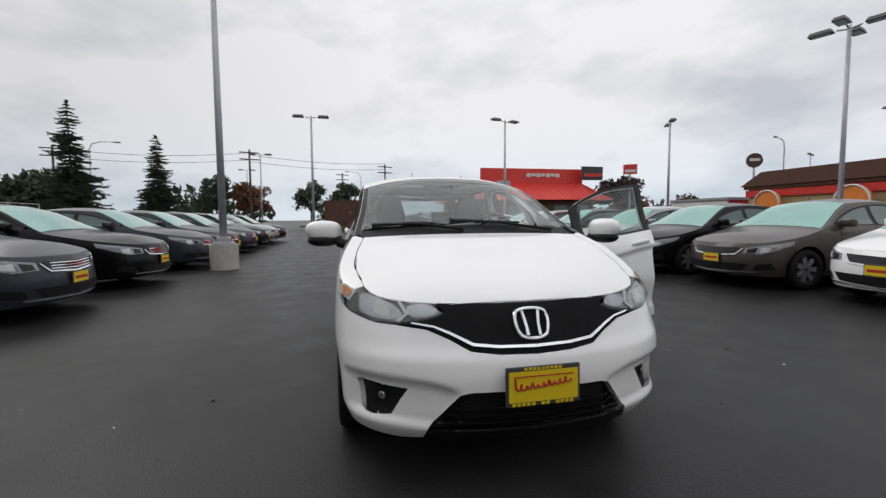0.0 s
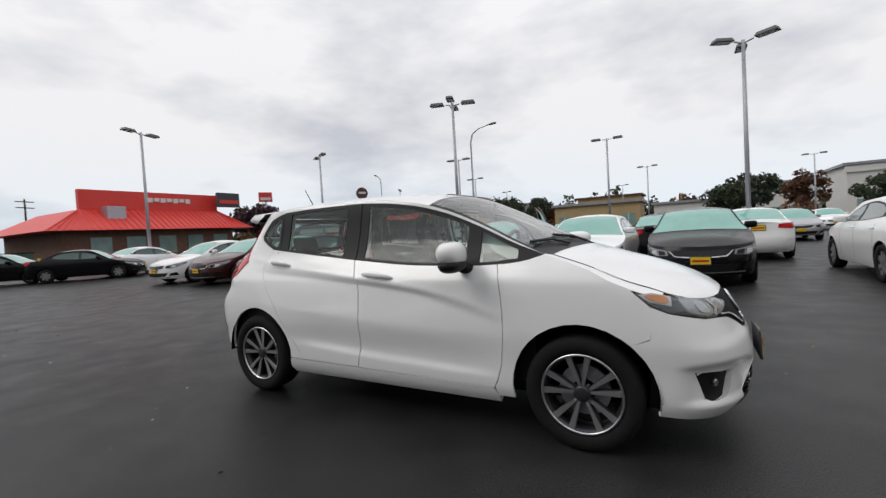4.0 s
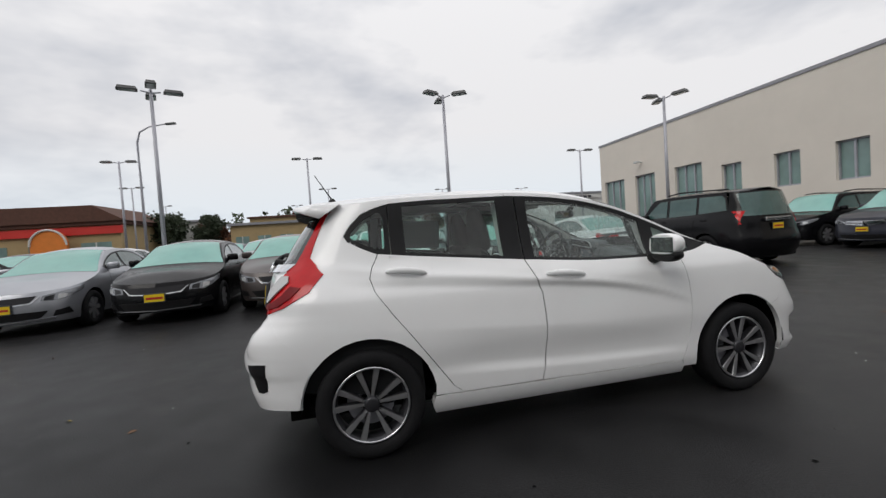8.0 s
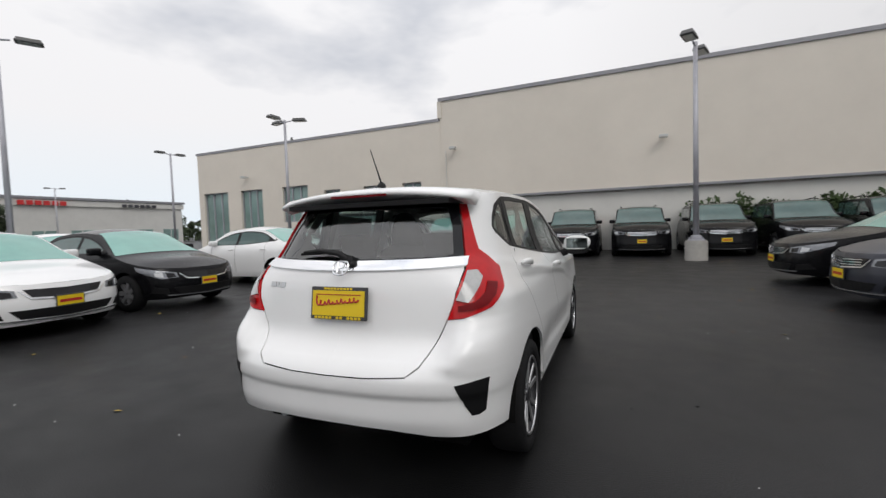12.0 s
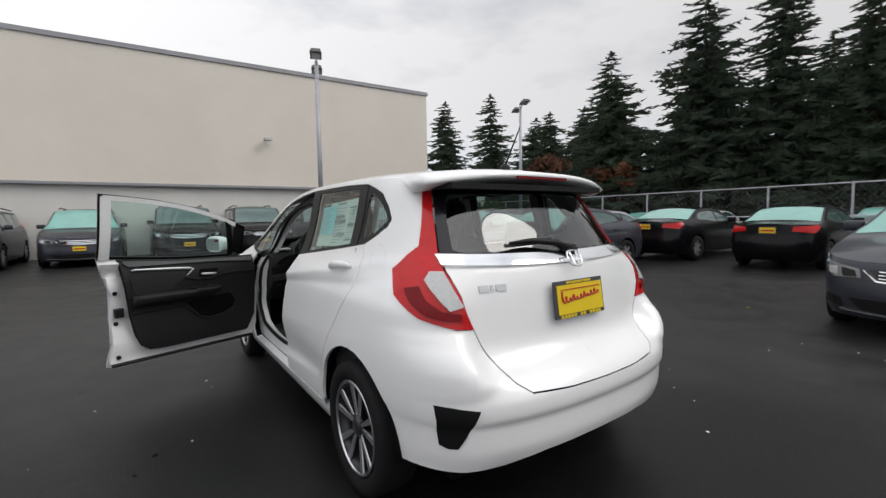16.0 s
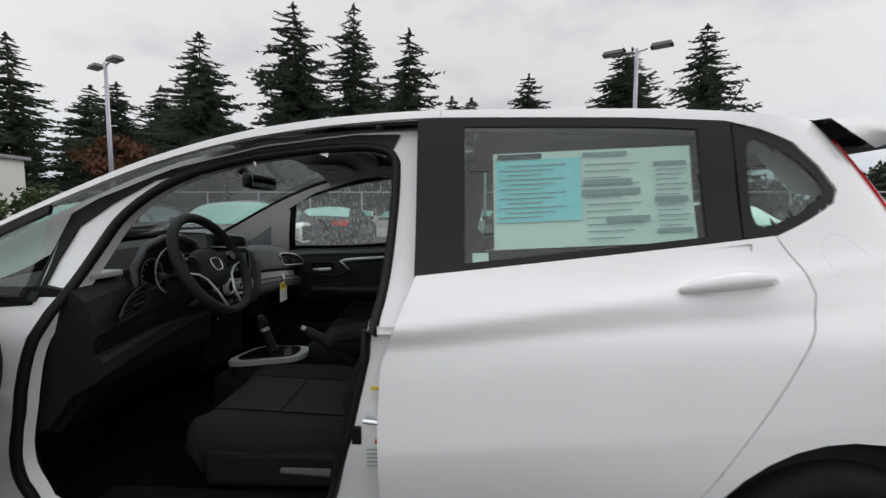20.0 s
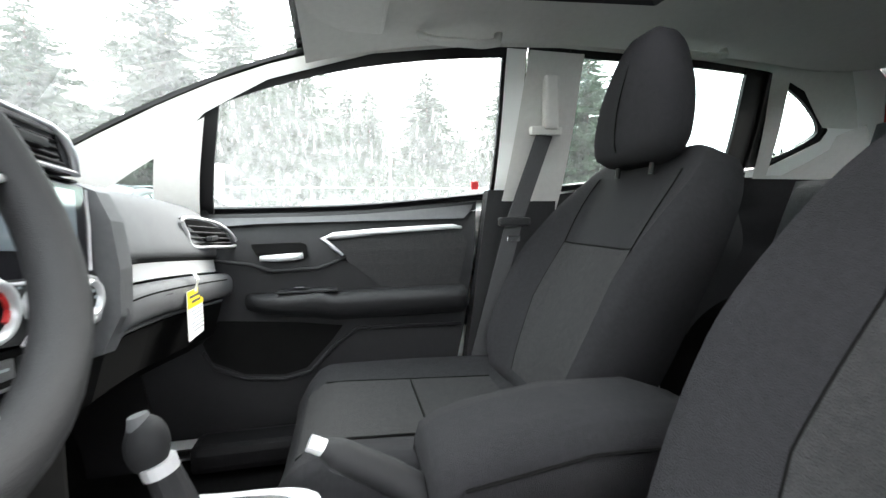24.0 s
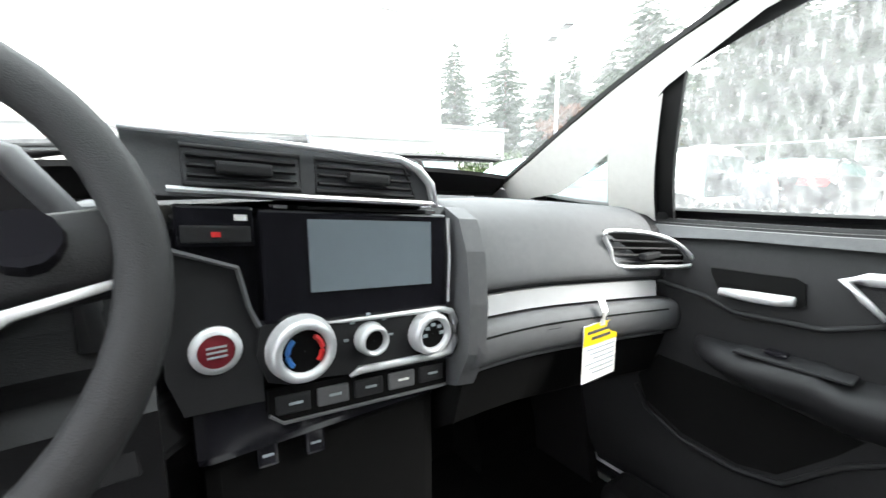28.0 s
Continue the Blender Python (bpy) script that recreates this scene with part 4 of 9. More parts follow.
tagged(part("shrub_hedge", bm, "leaves"), "overgrown green hedge behind the timber screen", "hedge", kind="stuff")
skip = thing("waste_container", "green steel waste container", "container", at=pose(9.4, 42.6, 0))
part("body", box((-0.9, -0.7, 0.1), (0.9, 0.7, 1.5), 0.05), mat("green_steel", (0.03, 0.10, 0.06), 0.5, var=0.15, vscale=3), skip)
part("lid", box((-0.95, -0.75, 1.5), (0.95, 0.75, 1.6), 0.02), "black_plastic", skip)


# ---- shops beyond the road ----
def shop(x0, y0, x1, y1, h, wall, roof_mat, label, band=None, windows=5, face="x"):
    b = thing("shop_building", label, "building", "shops beyond the lot", kind="structure")
    part("wall", box((x0, y0, 0), (x1, y1, h)), wall, b)
    part("roof", box((x0 - 0.4, y0 - 0.4, h), (x1 + 0.4, y1 + 0.4, h + 0.35)), roof_mat, b)
    if band:
        part("fascia", box((x0 - 0.25, y0 - 0.25, h - 0.9), (x0 - 0.01, y1 + 0.25, h - 0.1)), band, b)
    for k in range(windows):
        a = y0 + (y1 - y0) * (k + 0.2) / windows
        c = y0 + (y1 - y0) * (k + 0.8) / windows
        w = part("window", box((x0 - 0.06, a, 0.7), (x0 + 0.05, c, min(2.6, h - 1.2))), "window_sky_far", b)
        part("frame", box((x0 - 0.1, (a + c) / 2 - 0.05, 0.7), (x0 - 0.061, (a + c) / 2 + 0.05, min(2.6, h - 1.2))), "white_wall", w)
    return b


tan = shop(47, 22.5, 57, 40, 4.3, "tan_wall", "brown_wood", "tan oil-change shop with a dark hipped roof and orange arch signs", "red_roof", 4)
part("roof", prism([(21.8, 0), (40.7, 0), (38, 1.6), (24.5, 1.6)], lambda a, b: (46.4, a, 4.66 + b), lambda a, b: (57.6, a, 4.66 + b)), "brown_wood", tan, "dark brown hipped roof")
for y in (28.0, 36.5):
    bm = prism([(math.cos(radians(180 * k / 14)) * 1.5, 1.6 + math.sin(radians(180 * k / 14)) * 1.5) for k in range(15)] + [(-1.5, 0), (1.5, 0)], lambda a, b: (45.6, y + a, b + 0.9), lambda a, b: (46.0, y + a, b + 0.9))
    part("arch_sign", bm, "orange", tan, "orange arched sign")
    part("arch_trim", tube([(45.55, y + math.cos(radians(180 * k / 14)) * 1.5, 2.5 + math.sin(radians(180 * k / 14)) * 1.5) for k in range(15)], 0.1, 6), "white_wall", tan)
shop(64, 4, 72, 16, 4.2, "tan_wall", "metal_cap", "pale yellow commercial building beyond the lot", None, 4)
shop(78, -8, 90, 3, 4.0, "white_wall", "metal_cap", "grey and white office building beyond the lot", None, 5)
shop(50, 46, 60, 56, 3.4, "red", "metal_cap", "red roadside shop with white lettering panels", "white_wall", 3)
shop(84, 24, 92, 40, 6.2, "white_wall", "metal_cap", "white two-storey building beyond the shops", None, 6)
shop(88, 48, 96, 62, 6.0, "tan_wall", "metal_cap", "tan warehouse beyond the shops", None, 5)
shop(90, 6, 98, 18, 6.6, "tan_wall", "brown_wood", "pale yellow house block on the rise", None, 5)
shop(94, -22, 102, -10, 6.8, "white_wall", "metal_cap", "pale grey block on the rise", None, 5)
rival = shop(72, -52, 82, -20, 7.0, "white_wall", "metal_cap", "white car dealership building with a wide fascia", "white_wall", 7)
for k in range(6):
    part("sign_bar", box((71.5, -31 + k * 0.95 - 3, 6.15), (71.74, -30.35 + k * 0.95 - 3, 6.75)), "red", rival, "red sign letters as plain bars")
    part("sign_bar", box((71.5, -47 + k * 0.95, 6.2), (71.74, -46.4 + k * 0.95, 6.65)), "ink", rival, "dark sign letters as plain bars")
for x, y, h, mtl in ((33.8, 44.5, 6.8, "red"), (52, 44, 8.5, "maroon_paint")):
    sg = thing("pylon_sign", "red roadside pylon sign on a steel pole", "sign", at=pose(x, y, 0, 0, 0, -30))
    part("pole", cyl((0, 0, 0), (0, 0, h), 0.12), "galv", sg)
    bm = cyl((0, -0.15, h), (0, 0.15, h), 0.95, seg=28) if mtl == "maroon_paint" else box((-0.8, -0.15, h - 0.3), (0.8, 0.15, h + 0.9), 0.05)
    part("panel", bm, mtl, sg)
    part("sign_bar", box((-0.6, -0.2, h - 0.1), (0.6, -0.155, h + 0.25)), "white_wall", sg)
for x, y, h in ((-12, 52, 9.5), (-1.5, 72, 9), (4.5, 58, 8.8), (-32, 52, 9.5), (20, 75, 9)):
    po = thing("utility_pole", "weathered timber utility pole with crossarms", "pole", "utility poles", at=pose(x, y, 0, 0, 0, 20))
    part("pole", cyl((0, 0, 0), (0, 0, h), 0.15, 0.1, 10), "bark", po)
    for z in (h - 0.4, h - 1.2):
        part("crossarm", box((-1.1, -0.06, z), (1.1, 0.06, z + 0.12)), "bark", po)
cab = thing("overhead_cables", "thin black overhead power cables", "cable")
for dz in (0.1, 0.9):
    pts = []
    for k in range(13):
        t = k / 12
        pts.append((-32 + 20 * t, 52, 9.2 - dz - 0.5 * math.sin(math.pi * t)))
    part("cable", tube(pts, 0.025, 5), "ink", cab)
    pts = [(-12 + 16.5 * k / 12, 52 + 6 * k / 12, 9.0 - dz - 0.4 * math.sin(math.pi * k / 12)) for k in range(13)]
    part("cable", tube(pts, 0.025, 5), "ink", cab)
verge = tagged(part("verge", box((-8, 66, 0.0), (3, 90, 0.25), 0.05), "grass"), "dry yellow grass verge beside the road", "grass", kind="structure")


# ---- fallen leaves and grit on the asphalt ----
def litter(name, count, lo, hi, size, mt, label, seed):
    rg = random.Random(seed)
    bm = bmesh.new()
    for _ in range(count):
        c = Vector((rg.uniform(*lo), rg.uniform(*hi), 0.002))
        if abs(c.x) < 0.95 and abs(c.y) < 2.1:
            continue
        a, s_ = rg.random() * 6.28, size * rg.uniform(0.5, 1.5)
        d, e = Vector((math.cos(a), math.sin(a), 0)) * s_, Vector((-math.sin(a), math.cos(a), 0)) * s_ * rg.uniform(0.35, 0.8)
        up = Vector((0, 0, s_ * rg.uniform(0.15, 0.6)))
        v = [bm.verts.new(c + q) for q in (-d, -e * 0.8 + up * 0.4, d * 0.9 + up * 0.3, e + up * 0.8, up * 0.15)]
        for i in range(4):
            bm.faces.new((v[i], v[(i + 1) % 4], v[4]))
    return tagged(part(name, bm, mt), label, "litter", kind="stuff")


litter("fallen_leaves", 150, (-9, 7), (-11, 14), 0.026, "leaf_brown", "small brown and yellow fallen leaves on the asphalt", 21)
litter("yellow_leaves", 60, (-8, 7), (-11, 13), 0.024, "leaf_yellow", "small yellow fallen leaves on the asphalt", 22)
litter("pale_grit", 340, (-8, 7), (-11, 13), 0.011, "paper", "pale specks of grit and paper scattered on the asphalt", 23)
litter("dark_grit", 260, (-7, 6), (-9, 10), 0.013, "under", "dark crumbs of tar lying on the asphalt", 24)

# ---- parked cars ----
def arch_pts(cy, cz, r, y_lo, y_hi, z_lo, n=14, rise=True):
    """Points over a wheel arch from its front foot to its rear foot."""
    out = []
    a0 = math.pi - math.asin(max(-1, min(1, (z_lo - cz) / r)))
    a1 = math.asin(max(-1, min(1, (z_lo - cz) / r)))
    for k in range(n + 1):
        a = a0 + (a1 - a0) * k / n
        out.append((cy + r * math.cos(a), cz + r * math.sin(a)))
    return out


def tub(r, x0, x1):
    bm = bmesh.new()
    ring = [(r * math.cos(radians(180 * k / 14)), r * math.sin(radians(180 * k / 14))) for k in range(15)]
    A = [bm.verts.new((x0, a, b)) for a, b in ring]
    B = [bm.verts.new((x1, a, b)) for a, b in ring]
    for k in range(14):
        bm.faces.new((A[k], A[k + 1], B[k + 1], B[k]))
    bm.faces.new(A)
    return bm


def simple_wheel(parent, x, y, r, rim_mat, side):
    s = 1 if side > 0 else -1
    ty = part("wheel", lathe([(r * 0.62, -0.09), (r * 0.95, -0.10), (r, -0.06), (r, 0.06), (r * 0.95, 0.10), (r * 0.66, 0.085), (r * 0.62, 0.05)], 24), "rubber", parent, smooth=True)
    ty.matrix_basis = pose(x, y, r)
    bm = lathe([(r * 0.66, 0.075 * s), (r * 0.62, 0.06 * s), (r * 0.58, 0.02 * s), (0.03, 0.0)], 24)
    part("rim_dish", bm, "alloy_dark", ty)
    bm = bmesh.new()
    for k in range(7):
        a = k * 2 * math.pi / 7
        d, e = Vector((0, math.cos(a), math.sin(a))), Vector((0, -math.sin(a), math.cos(a)))
        q = [d * 0.02 - e * 0.03, d * 0.02 + e * 0.03, d * r * 0.64 + e * 0.035, d * r * 0.64 - e * 0.035]
        hi = [bm.verts.new(p + Vector((0.075 * s, 0, 0))) for p in q]
        lo = [bm.verts.new(p + Vector((0.04 * s, 0, 0))) for p in q]
        bm.faces.new(hi)
        for i in range(4):
            bm.faces.new((hi[i], lo[i], lo[(i + 1) % 4], hi[(i + 1) % 4]))
    bmesh.ops.recalc_face_normals(bm, faces=bm.faces[:])
    part("rim", bm, rim_mat, ty)


def dealer_plate(parent, p, q_turn=0.0, tilt=0.0, width=0.32, detail=False):
    """Yellow dealer plate in a dark frame; its nose faces -y. Lettering as plain red and dark bars."""
    pl = part("plate", box((-width / 2, -0.006, -0.08), (width / 2, 0.006, 0.08), 0.004), "ink", parent, "yellow dealer plate in a black frame")
    pl.matrix_basis = pose(p[0], p[1], p[2], tilt, 0, q_turn)
    part("face", box((-width / 2 + 0.012, -0.010, -0.062), (width / 2 - 0.012, -0.0065, 0.062)), "yellow", pl)
    if not detail:
        part("lettering", box((-width * 0.38, -0.013, -0.022), (width * 0.40, -0.0105, 0.014)), "plate_red", pl)
    else:
        pts = []
        for k in range(150):
            t = k / 149
            big = 1.0 if t > 0.12 else 2.1
            pts.append((-width * 0.40 + width * 0.78 * t + 0.007 * math.cos(t * 66) * (0.6 + 0.4 * math.sin(t * 17)), -0.0125, -0.014 + 0.024 * t + 0.0105 * big * (1 + math.sin(t * 66)) * (0.75 + 0.35 * math.sin(t * 23 + 1))))
        part("lettering", tube(pts, 0.0044, 5), "plate_red", pl, "red script as a plain wavy line")
        part("lettering", box((-width * 0.40, -0.0128, 0.040), (width * 0.40, -0.0105, 0.044)), "plate_red", pl)
        for k in range(13):
            if k not in (5, 8):
                x = -width * 0.42 + k * width * 0.84 / 13
                part("frame_letter", box((x, -0.0085, -0.078), (x + width * 0.045, -0.0062, -0.0655)), "yellow", pl)
        for k in range(9):
            x = -width * 0.26 + k * width * 0.52 / 9
            part("frame_letter", box((x, -0.0085, 0.066), (x + width * 0.04, -0.0062, 0.076)), "yellow", pl)
    return pl


def car_side(body, cfg, paint, parent, lo):
    """Side skins, glass, arches for both sides; lo: coarse steps."""
    fa, ra, wr = cfg["axles"][0], cfg["axles"][1], cfg["arch"]
    zs = cfg["sill"]
    belt, wtop = cfg["belt"], cfg["wintop"]
    y0, y1 = cfg["win"]
    # lower skin: nose to tail, below belt and edge
    nose_u = body.u_y(fa - wr, zs)
    poly = []
    for k in range(9):
        poly.append((nose_u * k / 8, zs + 0.02 * (1 - k / 8)))
    poly += [(body.u_y(y, z), z) for y, z in arch_pts(fa, cfg["r"], wr, 0, 0, zs)]
    poly += [(body.u_y(y, z), z) for y, z in arch_pts(ra, cfg["r"], wr, 0, 0, zs)]
    ut = body.u_y(ra + wr, zs)
    for k in range(9):
        poly.append((ut + (body.total - ut) * k / 8, zs))
    ue = body.total
    m = 60
    for k in range(m + 1):
        u = ue * (1 - k / m)
        ry = body.ref(u)[1]
        z = body.edge_z(u)
        if y0 <= ry <= y1:
            z = interp(belt, ry)
        poly.append((u, z))
    bm = body.skin(poly, 1, lo, 0, 0.0)
    bm2 = mirrored(bm)
    tmp = bpy.data.meshes.new("tmp")
    bm2.to_mesh(tmp)
    bm.from_mesh(tmp)
    bpy.data.meshes.remove(tmp)
    bm2.free()
    # rail above the windows
    for side in (1, -1):
        ys = [y0 + (y1 - y0) * k / 24 for k in range(25)]
        poly = [(body.us_at(y), max(interp(wtop, y), interp(belt, y))) for y in ys] + [(body.us_at(y), interp(body.edge, y)) for y in reversed(ys)]
        body.skin(poly, side, lo, 0, 0.0, bm)
    # deck except glass
    ylo, yhi = body.ty[0], body.ty[-1]
    for a, b in cfg["deck_paint"]:
        a, b = max(a, ylo), min(b, yhi)
        body.lid([(-1, a), (1, a), (1, b), (-1, b)], (0.25, 0.09), 0, 0, bm)
    faces_out(bm, (0, 0, 0.6))
    part("body", bm, paint, parent, smooth=True)
    for a, b, name, mt in cfg["deck_glass"]:
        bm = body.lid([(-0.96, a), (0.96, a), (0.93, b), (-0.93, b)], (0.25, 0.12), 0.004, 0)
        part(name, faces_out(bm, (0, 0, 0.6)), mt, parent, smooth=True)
        bm = body.lid([(-1, a), (1, a), (1, b), (-1, b)], (0.25, 0.12), -0.004, 0)
        part("pillar_frame", faces_out(bm, (0, 0, 0.6)), paint, parent, smooth=True)
    for side in (1, -1):
        ys = [y0 + (y1 - y0) * k / 24 for k in range(25)]
        poly = [(body.us_at(y), interp(belt, y)) for y in ys] + [(body.us_at(y), max(interp(wtop, y), interp(belt, y) + 0.002)) for y in reversed(ys)]
        bm = body.skin(poly, side, lo, -0.003, 0.0)
        part("window_band", faces_out(bm, (0, 0, 0.6)), "black_plastic", parent)
        for a, b in cfg["panes"]:
            ys = [a + (b - a) * k / 10 for k in range(11)]
            poly = [(body.us_at(y), interp(belt, y) + 0.015) for y in ys] + [(body.us_at(y), max(interp(wtop, y) - 0.03, interp(belt, y) + 0.02)) for y in reversed(ys)]
            bm = body.skin(poly, side, lo, 0.002, 0.0)
            part("side_window", faces_out(bm, (0, 0, 0.6)), "glass_sheen_dark", parent)
        # mirror, handles, door seams
        mx = body.wrap(body.us_at(cfg["mirror"][0]), cfg["mirror"][1], side)
        bm = box((-0.1, -0.06, -0.065), (0.1, 0.06, 0.065), 0.035)
        mo = part("mirror", bm, paint, parent, smooth=True)
        mo.matrix_basis = Matrix.Translation(mx + Vector((0.10 * side, 0.0, 0.03)))
        for y in cfg["handles"]:
            hp = body.wrap(body.us_at(y), cfg["handle_z"], side)
            part("door_handle", box(hp + Vector((-0.015, -0.09, -0.012)), hp + Vector((0.02 if side > 0 else 0.015, 0.09, 0.012)) + Vector((0.0 if side > 0 else 0.0, 0, 0)), 0.008), paint, parent)
        for y in cfg["seams"]:
            poly = [(body.us_at(y) - 0.004, zs + 0.12), (body.us_at(y) + 0.004, zs + 0.12), (body.us_at(y) + 0.004, interp(belt, y)), (body.us_at(y) - 0.004, interp(belt, y))]
            part("door_seam", body.skin(poly, side, (0.1, 0.1), 0.002, 0), "under", parent)
        for y in cfg["axles"]:
            simple_wheel(parent, side * (cfg["half"] - 0.11), y, cfg["r"], cfg["rim"], side)
            bm = tub(wr + 0.01, -0.3 * side, -0.03 * side)
            wl = part("wheel_housing", bm, "under", parent)
            wl.matrix_basis = pose(side * cfg["half"], y, cfg["r"])


def us_at(self, y):
    """The wrap station whose plan point lies at y on the flank."""
    lo, hi = 0.0, self.total
    for _ in range(24):
        mid = (lo + hi) / 2
        if self.ref(mid)[1] < y:
            lo = mid
        else:
            hi = mid
    return (lo + hi) / 2


Body.us_at = us_at


def make_body(L, W, H, hood, cowl, roof_f, roof_r, deck_y, deck_z, style):
    hl, hw = L / 2, W / 2
    plan = [(0, -hl), (hw * 0.36, -hl + 0.03), (hw * 0.62, -hl + 0.10), (hw * 0.82, -hl + 0.22), (hw * 0.93, -hl + 0.40), (hw * 0.985, -hl + 0.7), (hw, -hl + 1.2), (hw, 0), (hw, hl - 1.2), (hw * 0.985, hl - 0.7),
            (hw * 0.94, hl - 0.38), (hw * 0.84, hl - 0.2), (hw * 0.62, hl - 0.08), (hw * 0.34, hl - 0.02), (0, hl)]
    belt_z = hood + 0.07 if style != "suv" else hood + 0.02
    rail = H - 0.07
    width = [(0.15, 0.9), (0.25, 0.96), (0.45, 0.985), (0.65, 1.0), (0.85, 0.985), (belt_z, 0.93), (belt_z + 0.05, 0.88), (rail - 0.02, 0.70 if style != "suv" else 0.78), (rail + 0.04, 0.66 if style != "suv" else 0.74)]
    nz = hood - 0.22
    nose = [(0.15, 0.12), (0.25, 0.02), (0.45, 0.0), (0.58, 0.03), (nz, 0.06), (nz + 0.06, 0.12), (nz + 0.14, 0.24)]
    if style == "sedan":
        tail = [(0.2, 0.12), (0.35, 0.02), (0.55, 0.0), (0.75, 0.04), (deck_z - 0.05, 0.05), (deck_z, 0.07), (H, 0.1)]
        edge = [(-hl, nz + 0.02), (-hl + 0.45, hood - 0.12), (cowl, hood + 0.02), (cowl + 0.25, hood + 0.13), (roof_f, rail - 0.03), ((roof_f + roof_r) / 2, rail), (roof_r, rail - 0.03), (deck_y, deck_z - 0.01), (hl, deck_z - 0.05)]
        crown = [(-hl, nz), (-hl + 0.15, nz + 0.05), (-hl + 0.5, hood - 0.04), (cowl, hood + 0.05), (cowl + 0.08, hood + 0.09), (roof_f, H - 0.05), ((roof_f + roof_r) / 2, H), (roof_r, H - 0.05), (deck_y, deck_z + 0.03), (hl, deck_z - 0.02)]
    else:
        tail = [(0.25, 0.12), (0.4, 0.02), (0.6, 0.0), (0.8, 0.06), (1.0, 0.09), (1.15, 0.12), (rail, 0.30), (H, 0.36)]
        edge = [(-hl, nz + 0.02), (-hl + 0.45, hood - 0.08), (cowl, hood + 0.02), (cowl + 0.25, hood + 0.15), (roof_f, rail - 0.03), (0.2, rail), (hl, rail - 0.03)]
        crown = [(-hl, nz), (-hl + 0.15, nz + 0.06), (-hl + 0.5, hood - 0.02), (cowl, hood + 0.05), (cowl + 0.08, hood + 0.09), (roof_f, H - 0.05), (0.3, H), (hl, H - 0.04)]
    return Body(plan, width, nose, tail, edge, crown, -hl + 1.3, hl - 1.4), nz


SPECS = {
    "compact_sedan": dict(L=4.55, W=1.755, H=1.435, hood=0.90, cowl=-1.12, roof_f=-0.25, roof_r=0.75, deck_y=1.62, deck_z=1.02, style="sedan", axles=(-1.36, 1.31), r=0.31, rim="steel_wheel"),
    "large_sedan": dict(L=4.86, W=1.85, H=1.465, hood=0.94, cowl=-1.10, roof_f=-0.22, roof_r=0.85, deck_y=1.75, deck_z=1.08, style="sedan", axles=(-1.42, 1.36), r=0.33, rim="steel_wheel"),
    "sport_utility": dict(L=4.86, W=1.99, H=1.82, hood=1.13, cowl=-1.15, roof_f=-0.45, roof_r=1.9, deck_y=2.3, deck_z=1.7, style="suv", axles=(-1.42, 1.36), r=0.37, rim="steel_wheel"),
    "minivan": dict(L=5.1, W=2.0, H=1.73, hood=1.05, cowl=-1.35, roof_f=-0.55, roof_r=2.0, deck_y=2.4, deck_z=1.65, style="van", axles=(-1.55, 1.45), r=0.35, rim="steel_wheel"),
}
KINDS = {"compact_sedan": "compact four-door sedan", "large_sedan": "mid-size four-door sedan", "sport_utility": "boxy sport utility vehicle", "minivan": "long minivan"}


